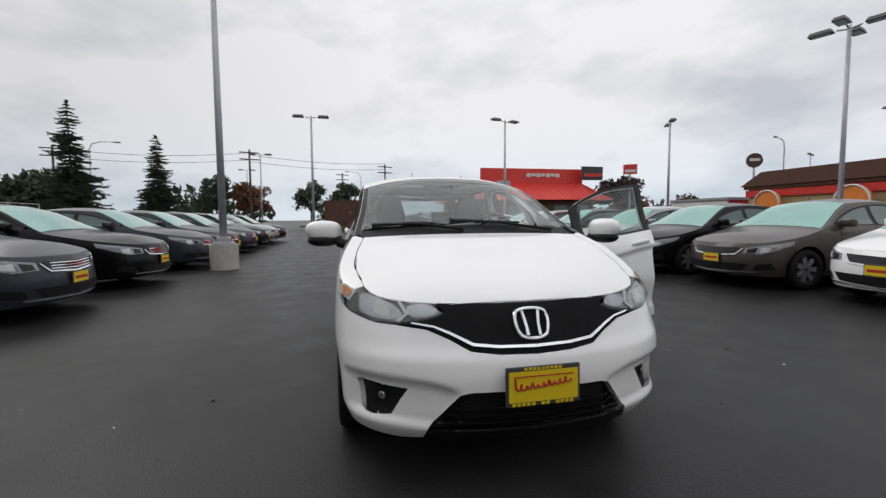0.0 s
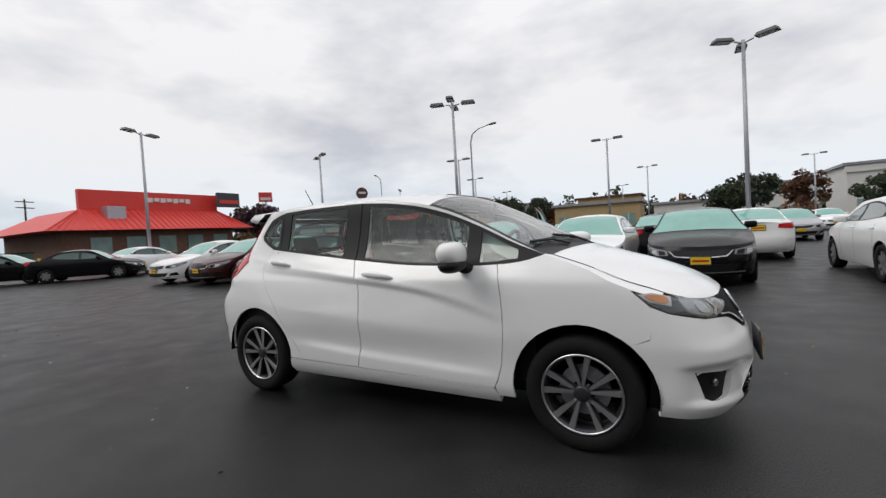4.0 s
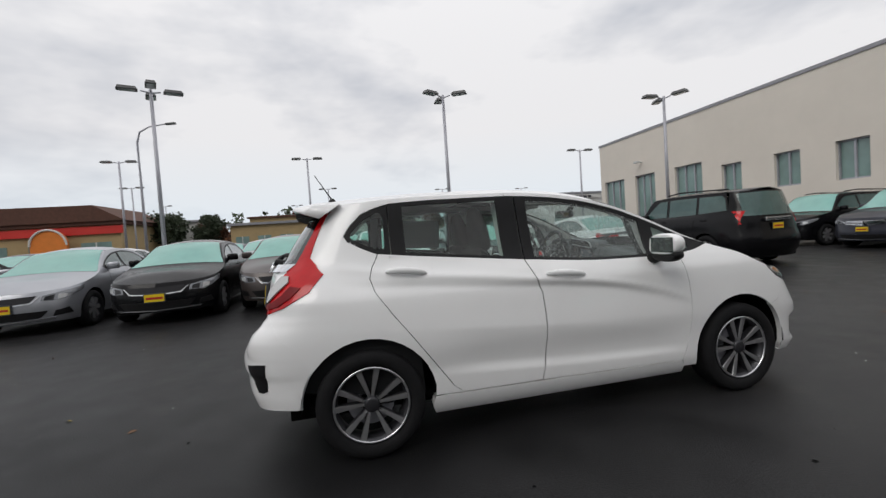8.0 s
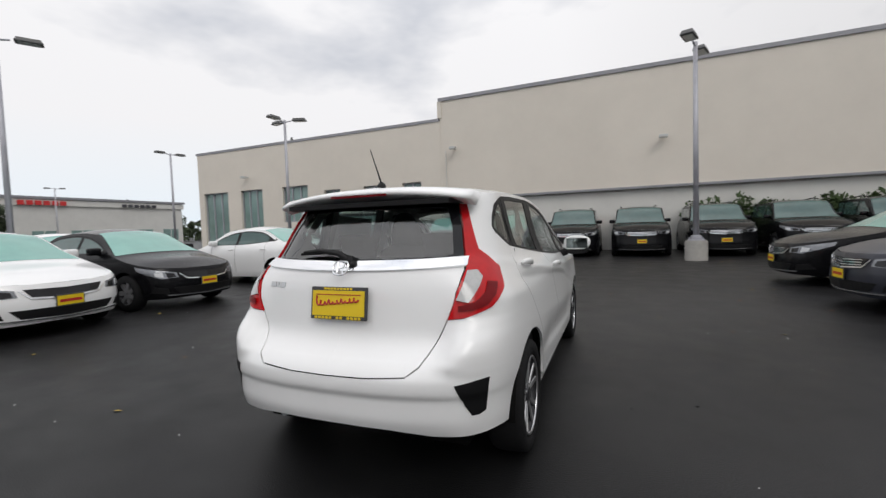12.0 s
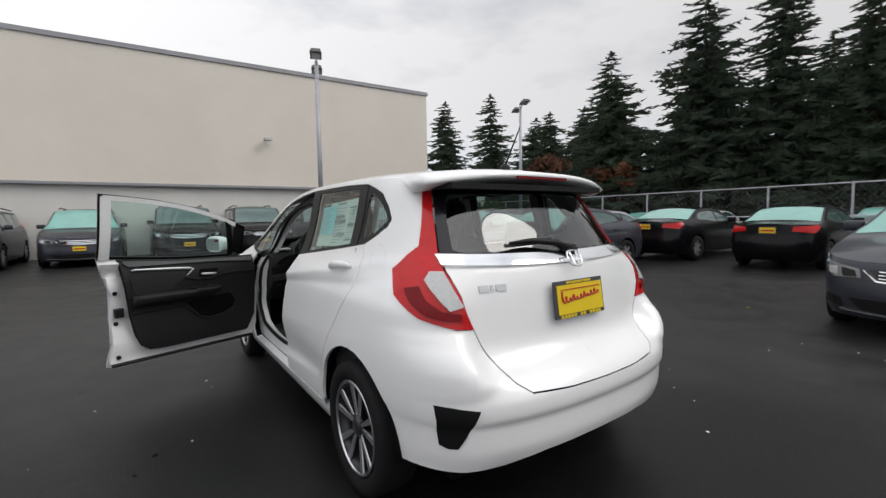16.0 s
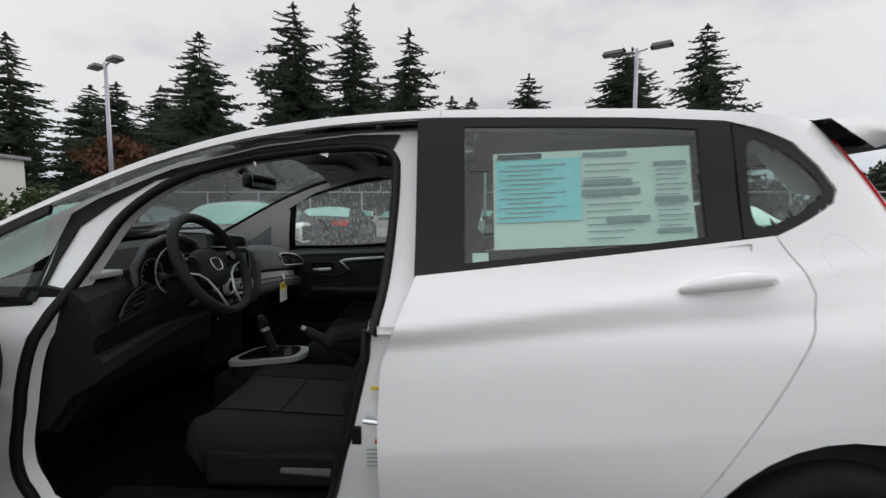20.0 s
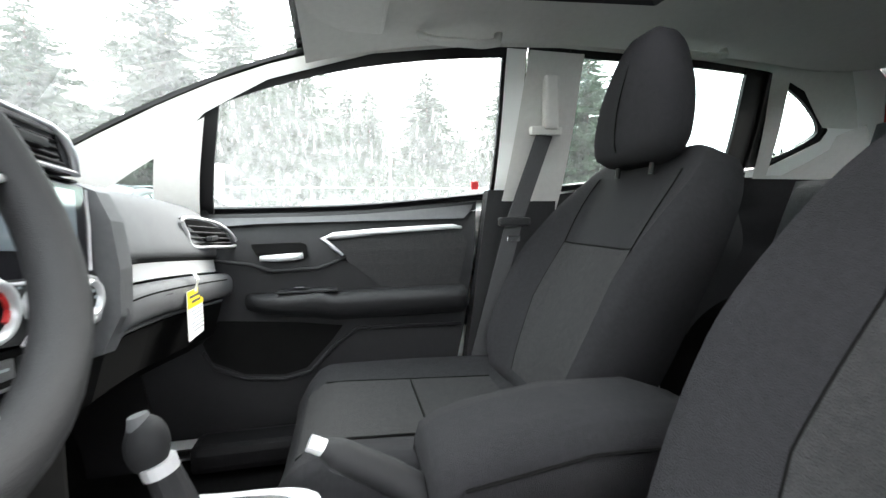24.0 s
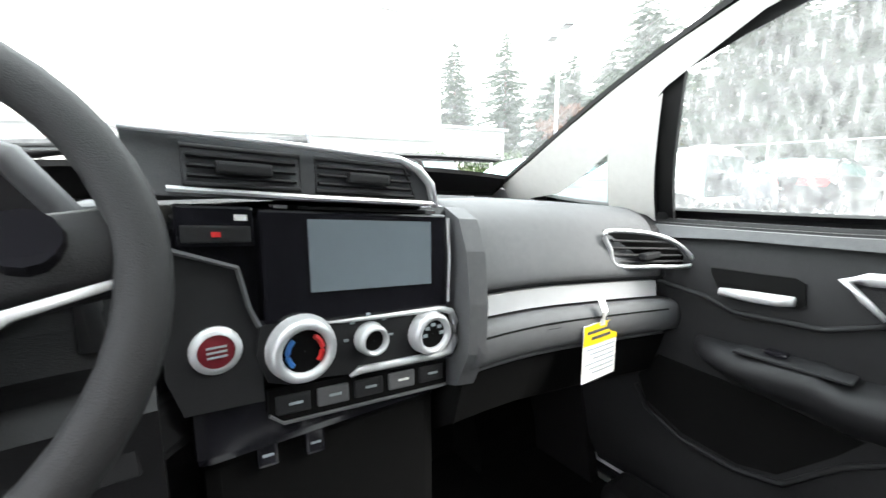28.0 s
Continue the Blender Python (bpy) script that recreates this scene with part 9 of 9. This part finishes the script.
part("indicator", box((0.070, -0.577, 1.014), (0.082, -0.5765, 1.020)), "paper", cs)
clim = part("climate_panel", prism(smooth_poly([(-0.178, 0.83), (0.0, 0.836), (0.062, 0.842), (0.066, 0.905), (0.0, 0.903), (-0.178, 0.898)], 2), lambda a, b: (a, -0.575, b), lambda a, b: (a, -0.62, b)), "dash", cs, "climate control panel with three round knobs")
part("climate_rim", tube([(-0.015, -0.572, 0.901), (-0.08, -0.572, 0.901), (-0.155, -0.572, 0.902), (-0.174, -0.572, 0.897), (-0.180, -0.572, 0.882), (-0.180, -0.572, 0.856), (-0.172, -0.572, 0.842), (-0.155, -0.572, 0.838), (-0.04, -0.572, 0.838), (-0.028, -0.572, 0.832)], [0.002, 0.003, 0.004, 0.005, 0.006, 0.006, 0.006, 0.005, 0.005, 0.002], 6), "silver_trim", clim, smooth=True)
for x, z, r in ((0.026, 0.876, 0.036), (-0.055, 0.876, 0.019), (-0.138, 0.873, 0.028)):
    k = part("knob", lathe([(r * 1.06, 0.0), (r, 0.004), (r, 0.012), (r * 0.86, 0.020), (r * 0.70, 0.018), (r * 0.64, 0.010)], 28, "y"), "silver_trim", clim, smooth=True)
    k.matrix_basis = pose(x, -0.574, z)
    part("knob_face", lathe([(r * 0.66, 0.012), (0.001, 0.013)], 24, "y"), "under", k)
    if r > 0.03:
        for col, a0, a1 in (("red", 2.2, 3.9), ("blue", -0.8, 0.9)):
            part("colour_arc", tube([(r * 0.52 * math.cos(a0 + (a1 - a0) * q / 8), 0.014, r * 0.52 * math.sin(a0 + (a1 - a0) * q / 8)) for q in range(9)], 0.003, 5), col, k)
    if r == 0.028:
        for q in range(5):
            a = q * math.pi / 4
            part("mark", box((r * 0.45 * math.cos(a) - 0.003, 0.0135, r * 0.45 * math.sin(a) - 0.002), (r * 0.45 * math.cos(a) + 0.003, 0.015, r * 0.45 * math.sin(a) + 0.002)), "ink_grey", k)
    if r < 0.02:
        for q in range(5):
            a = q * math.pi / 4
            part("mark", box((x + 0.029 * math.cos(a) - 0.003, -0.575, z + 0.029 * math.sin(a) - 0.0015), (x + 0.029 * math.cos(a) + 0.003, -0.574, z + 0.029 * math.sin(a) + 0.0015)), "ink_grey", clim)
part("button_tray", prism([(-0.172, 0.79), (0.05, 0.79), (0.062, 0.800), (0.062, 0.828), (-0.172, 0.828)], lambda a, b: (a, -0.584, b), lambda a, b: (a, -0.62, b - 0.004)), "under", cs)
part("tray_edge", tube([(-0.172, -0.582, 0.788), (0.048, -0.582, 0.788), (0.062, -0.582, 0.80)], 0.0022, 5), "dash_pad", cs)
for k in range(5):
    bt = part("climate_button", box((-0.168 + k * 0.046, -0.605, 0.797), (-0.168 + k * 0.046 + 0.039, -0.581, 0.820), 0.003), "dash_pad" if k in (1, 3) else "dash", cs)
    part("button_mark", box((-0.158 + k * 0.046, -0.581, 0.808), (-0.143 + k * 0.046, -0.5803, 0.811)), "paper" if k == 1 else "ink_grey", bt)
part("stack_cheek", prism([(-0.75, 1.035), (-0.60, 1.035), (-0.57, 1.022), (-0.553, 0.98), (-0.545, 0.91), (-0.548, 0.84), (-0.575, 0.785), (-0.72, 0.74)], lambda a, b: (-0.186, a, b), lambda a, b: (-0.214, a + 0.004, b)), "dash_pad", cs, smooth=False)
part("starter_pod", prism([(0.066, 0.82), (0.140, 0.82), (0.152, 0.86), (0.148, 0.968), (0.140, 0.985), (0.082, 0.965), (0.074, 0.925), (0.066, 0.905)], lambda a, b: (a, -0.580, b), lambda a, b: (a, -0.66, b)), "dash", cs)
part("pod_edge", tube([(0.140, -0.578, 0.986), (0.083, -0.577, 0.967), (0.075, -0.576, 0.925), (0.067, -0.576, 0.905)], 0.003, 6), "dash_pad", cs)
sb = part("starter_button", lathe([(0.024, 0.0), (0.024, 0.006), (0.017, 0.008)], 24, "y"), "silver_trim", cs, "red engine start button in a silver ring", smooth=True)
sb.matrix_basis = pose(0.108, -0.580, 0.885)
part("button_face", lathe([(0.018, 0.007), (0.001, 0.009)], 20, "y"), mat("dark_red_button", (0.13, 0.010, 0.016), 0.35, var=0.1, vscale=60), sb)
for q in range(3):
    part("mark", box((-0.009, 0.0088, -0.006 + q * 0.005), (0.009, 0.0096, -0.004 + q * 0.005)), "ink_grey", sb)
for k in range(5):
    part("grille_slot", box((0.165, -0.588, 0.862 + k * 0.004), (0.185, -0.584, 0.8635 + k * 0.004)), "under", cs)
for x in (0.075, 0.02):
    so = part("socket", box((x - 0.024, -0.62, 0.728), (x, -0.600, 0.762), 0.004), "gloss_black", cs)
    part("socket_mark", box((x - 0.018, -0.600, 0.742), (x - 0.006, -0.5994, 0.745)), "ink_grey", so)
# dash plastic darkened to near black for the shade low in the cabin
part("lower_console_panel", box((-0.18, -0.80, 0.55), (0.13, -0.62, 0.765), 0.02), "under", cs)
# the face of the stack climbs a little towards the driver
for ob in cs.children_recursive:
    if ob.matrix_basis.translation.length > 0:
        ob.matrix_basis = pose(*(ob.matrix_basis.translation + Vector((0, 0, 0.08 * (ob.matrix_basis.translation.x + 0.06)))))
    elif ob.parent.matrix_basis.translation.length == 0 and ob.name.split(".")[0] != "lower_console_panel":
        for v in ob.data.vertices:
            v.co.z += 0.08 * (v.co.x + 0.06)

# instrument binnacle, column and steering wheel
bin_ = part("instrument_hood", prism([(0.20, 0.90), (0.20, 1.03), (0.235, 1.085), (0.30, 1.108), (0.40, 1.108), (0.48, 1.085), (0.53, 1.02), (0.53, 0.90)], lambda a, b: (a, -0.59, b), lambda a, b: (a, -0.82, b - 0.03)), "dash", hatch_car, "hooded instrument cluster")
part("hood_lip", tube([(a, -0.585, b) for a, b in ((0.20, 0.92), (0.20, 1.03), (0.235, 1.082), (0.30, 1.104), (0.40, 1.104), (0.48, 1.082), (0.53, 1.02), (0.53, 0.92))], 0.012, 8), "dash_pad", bin_, smooth=True)
for cx, r in ((0.365, 0.078), (0.275, 0.048), (0.455, 0.048)):
    part("dial_face", cyl((cx, -0.592, 0.995), (cx, -0.5875 + (0.002 if r > 0.06 else 0), 0.995), r - 0.003, seg=28), "under", bin_)
    part("dial_ring", tube([(cx + r * math.cos(a * 0.2618), -0.584 + (0.003 if r > 0.06 else 0), 0.995 + r * math.sin(a * 0.2618)) for a in range(24)], 0.003, 6, True), "silver_trim" if r > 0.06 else "dash_pad", bin_, smooth=True)
    for q in range(9):
        a = -0.6 + q * 0.54
        part("dial_mark", box((cx + r * 0.78 * math.cos(a) - 0.002, -0.5855, 0.995 + r * 0.78 * math.sin(a) - 0.002), (cx + r * 0.78 * math.cos(a) + 0.002, -0.5845, 0.995 + r * 0.78 * math.sin(a) + 0.002)), "ink_grey", bin_)
part("cluster_trim", box((0.15, -0.70, 1.02), (0.21, -0.59, 1.045), 0.01), "dash_pad", bin_)
part("side_trim", box((0.55, -0.68, 1.005), (0.66, -0.60, 1.022), 0.006), "silver_trim", bin_)
TILT = Matrix(((-1, 0, 0, 0.332), (0, -0.447, 0.894, -0.455), (0, 0.894, 0.447, 1.014), (0, 0, 0, 1)))
sw = part("steering_wheel", tube([(0.175 * math.cos(a * 0.1309), 0.175 * math.sin(a * 0.1309), 0) for a in range(48)], 0.0165, 12, True), "dash", hatch_car, "black leather steering wheel with silver spokes", smooth=True)
sw.matrix_basis = TILT
hub = bmesh.new()
bmesh.ops.create_uvsphere(hub, u_segments=24, v_segments=14, radius=1)
for v in hub.verts:
    v.co = Vector((math.copysign(abs(v.co.x) ** 0.7, v.co.x) * 0.085, math.copysign(abs(v.co.y) ** 0.7, v.co.y) * 0.072 - 0.008, v.co.z * 0.032 - 0.02))
part("hub_pad", hub, "dash", sw, smooth=True)
for sg in (-1, 1):
    part("spoke", tube([(sg * 0.06, 0.010, -0.018), (sg * 0.115, 0.012, -0.014), (sg * 0.165, 0.014, -0.004)], [0.036, 0.028, 0.026], 10, flat=0.5), "dash", sw, smooth=True)
    part("spoke_trim", tube([(sg * 0.160, -0.014, 0.002), (sg * 0.11, -0.026, 0.002), (sg * 0.075, -0.05, 0.0), (sg * 0.05, -0.10, -0.002), (sg * 0.042, -0.158, 0.0)], [0.003, 0.004, 0.005, 0.006, 0.006], 8, flat=0.6), "silver_trim", sw, smooth=True)
    part("spoke_button", cyl((sg * 0.12, 0.016, 0.0), (sg * 0.12, 0.016, 0.012), 0.02, 0.018, 14), "gloss_black", sw)
part("wheel_badge", tube([(a, b - 0.005, 0.011) for a, b in smooth_poly([(-0.02, -0.018), (0.02, -0.018), (0.024, 0.018), (-0.024, 0.018)], 4)], 0.0025, 6, True), "silver_trim", sw)
part("steering_column", cyl((0.332, -0.475, 0.985), (0.34, -0.66, 0.88), 0.05, 0.075, 18), "dash", hatch_car)
for sg in (-1, 1):
    part("stalk", tube([(0.335 + sg * 0.05, -0.52, 0.97), (0.335 + sg * 0.13, -0.515, 0.985), (0.335 + sg * 0.18, -0.51, 0.995)], [0.008, 0.010, 0.013], 8), "dash", hatch_car, smooth=True)
# darker than the dash, painting in the shade below the steering column
part("knee_panel", prism([(-0.62, 0.90), (-0.56, 0.86), (-0.58, 0.72), (-0.68, 0.60), (-0.8, 0.60)], lambda a, b: (0.16, a, b), lambda a, b: (0.70, a, b)), "black_plastic", hatch_car)

# centre console
con = part("centre_console", box((-0.095, -0.62, 0.31), (0.095, 0.30, 0.52), 0.03), "dash", hatch_car, "black centre console with silver shifter surround")
ring = smooth_poly([(-0.09, -0.50), (0.09, -0.55), (0.095, -0.40), (0.06, -0.27), (-0.06, -0.27), (-0.095, -0.38)], 5)
part("shifter_surround", prism(ring, lambda x, y: (x, y, 0.580 + 0.05 * (y + 0.27)), lambda x, y: (x, y, 0.60 + 0.05 * (y + 0.27))), "silver_trim", con, "bright silver shifter surround", smooth=False)
part("shifter_base", prism([(p[0] * 0.9, (p[1] + 0.4) * 0.92 - 0.4) for p in ring], lambda x, y: (x, y, 0.51), lambda x, y: (x, y, 0.581 + 0.05 * (y + 0.27))), "dash", con)
part("shifter_plate", prism([(p[0] * 0.78, (p[1] + 0.4) * 0.78 - 0.4) for p in ring], lambda x, y: (x, y, 0.59 + 0.05 * (y + 0.27)), lambda x, y: (x, y, 0.606 + 0.05 * (y + 0.27))), "gloss_black", con)
part("shifter_stem", cyl((0, -0.40, 0.60), (0, -0.435, 0.70), 0.022, 0.017, 12), "dash", con)
part("shifter_collar", cyl((0, -0.432, 0.688), (0, -0.436, 0.702), 0.019, seg=14), "silver_trim", con)
kb = bmesh.new()
bmesh.ops.create_uvsphere(kb, u_segments=18, v_segments=12, radius=1)
for v in kb.verts:
    v.co = Vector((v.co.x * 0.020, v.co.y * 0.023 - 0.445, v.co.z * 0.034 + 0.722))
part("shifter_knob", kb, "dash", con, smooth=True)
part("knob_cap", cyl((0, -0.450, 0.744), (0, -0.453, 0.757), 0.014, 0.010, 14), "dash_pad", con)
part("handbrake", tube([(0.02, -0.02, 0.53), (0.02, -0.10, 0.60), (0.01, -0.18, 0.655), (0.01, -0.24, 0.69), (0.01, -0.255, 0.70)], [0.03, 0.026, 0.021, 0.019, 0.012], 12), "dash", con, smooth=True)
part("brake_button", cyl((0.01, -0.252, 0.698), (0.01, -0.272, 0.708), 0.010, seg=12), "silver_trim", con)
ar = [[(x, y, z) for x, z in ((-0.075, zt - h), (-0.082, zt - 0.03), (-0.07, zt - 0.006), (-0.04, zt), (0.04, zt), (0.07, zt - 0.006), (0.082, zt - 0.03), (0.075, zt - h))] for y, zt, h in ((-0.135, 0.66, 0.02), (-0.128, 0.685, 0.05), (-0.105, 0.70, 0.07), (-0.06, 0.712, 0.09), (0.06, 0.728, 0.12), (0.20, 0.722, 0.16), (0.26, 0.70, 0.16))]
part("armrest_box", loft(ar), "seat", con, "padded black cloth armrest", smooth=True)
part("armrest_seam", tube([(0.083, -0.10, 0.668), (0.084, 0.06, 0.69), (0.084, 0.2, 0.685)], 0.0025, 5), "under", con)
for sg in (-1, 1):
    bk = part("belt_buckle", box((sg * 0.115 - 0.014, 0.02, 0.50), (sg * 0.115 + 0.014, 0.075, 0.575), 0.008), "dash", con)
    part("release_button", box((sg * 0.115 - 0.011, 0.024, 0.5755), (sg * 0.115 + 0.011, 0.071, 0.588), 0.003), "red", bk)

# airbag tag hanging from the glove box
tag = part("hang_tag", box((-0.505, -0.537, 0.725), (-0.415, -0.5355, 0.825)), "paper", hatch_car, "white card tag with a yellow warning header")
part("tag_strap", tube([(-0.46, -0.540, 0.868), (-0.459, -0.528, 0.845), (-0.46, -0.5345, 0.82)], [0.008, 0.008, 0.008], 6, flat=0.2), "paper", tag)
part("tag_header", box((-0.505, -0.5353, 0.790), (-0.415, -0.5343, 0.825)), "yellow", tag)
part("tag_line", box((-0.497, -0.5341, 0.810), (-0.423, -0.5335, 0.815)), "ink", tag)
part("tag_line", box((-0.485, -0.5341, 0.799), (-0.435, -0.5335, 0.804)), "ink", tag)
for k in range(6):
    part("tag_line", box((-0.499, -0.5352, 0.781 - k * 0.0085), (-0.422 - 0.01 * (k % 3), -0.5344, 0.7835 - k * 0.0085)), "ink_grey", tag)
# window price sheet behind the rear door glass, and small stickers
gx = lambda y, z: inner(y, z, 1, 0.02)
def stuck(name, y0, y1, z0, z1, off, mt, parent, slope=0.045):
    """A thin print on the inside of the rear door glass."""
    bm = bmesh.new()
    n, rows = 5, 6
    grid = []
    for j in range(rows + 1):
        z = z0 + (z1 - z0) * j / rows
        grid.append([bm.verts.new(inner(y0 + (y1 - y0) * k / n, z + slope * (y0 + (y1 - y0) * k / n - 0.48), 1, off)) for k in range(n + 1)])
    for A, B in zip(grid, grid[1:]):
        for k in range(n):
            bm.faces.new((A[k], A[k + 1], B[k + 1], B[k]))
    return part(name, faces_out(bm, (0, 0, 0.75)), mt, parent)


price = stuck("price_sheet", 0.475, 0.985, 1.10, 1.345, 0.016, "paper", RDOORS[1])
price["label"] = "printed price sheet taped inside the rear window"
stuck("print_block", 0.482, 0.70, 1.165, 1.325, 0.0125, "paper_cyan", price)
stuck("print_heading", 0.485, 0.60, 1.326, 1.340, 0.0105, "ink", price)
stuck("print_heading", 0.705, 0.82, 1.326, 1.336, 0.0105, "ink_grey", price)
stuck("print_bar", 0.705, 0.83, 1.25, 1.265, 0.0105, "ink_grey", price)
stuck("print_bar", 0.70, 0.85, 1.225, 1.240, 0.0105, "ink_grey", price)
stuck("print_bar", 0.76, 0.87, 1.155, 1.170, 0.0105, "ink_grey", price)
stuck("print_bar", 0.885, 0.97, 1.295, 1.305, 0.0105, "ink_grey", price)
stuck("print_bar", 0.885, 0.97, 1.20, 1.215, 0.0105, "ink_grey", price)
stuck("print_bar", 0.885, 0.975, 1.125, 1.135, 0.0105, "ink_grey", price)
for k in range(12):
    stuck("print_line", 0.49 + 0.02 * (k % 2), 0.60 + 0.03 * (k % 3), 1.175 + k * 0.012, 1.178 + k * 0.012, 0.0100, "ink_grey", price)
    stuck("print_line", 0.71, 0.80 + 0.025 * (k % 3), 1.115 + k * 0.017, 1.118 + k * 0.017, 0.0100, "ink_grey", price)
    stuck("print_line", 0.89, 0.95 + 0.01 * (k % 3), 1.14 + k * 0.013, 1.143 + k * 0.013, 0.0100, "ink_grey", price)
stuck("window_tag", 0.42, 0.46, 1.065, 1.095, 0.016, "paper", RDOORS[1])
p = inner(0.15, 1.066, -1, 0.012)
part("red_sticker", box(p - Vector((0.001, 0.011, 0.012)), p + Vector((0.001, 0.011, 0.012))), "red", DOORS[-1])

DOORS[1].matrix_basis = Matrix.Translation(HINGE) @ Matrix.Rotation(radians(-70), 4, "Z") @ Matrix.Translation(-HINGE)
hd_l, fuel_y, fuel_z = 0.078, 1.405, 1.06
fu = HB.us_at(fuel_y + 0.03)
part("fuel_flap", tube([HB.wrap(fu + 1.2 * hd_l * math.cos(a * 0.2094), fuel_z + hd_l * math.sin(a * 0.2094), 1) + HB.outward(fu, fuel_z, 1) * -0.0015 for a in range(30)], 0.0016, 5, True), "under", hatch_car)
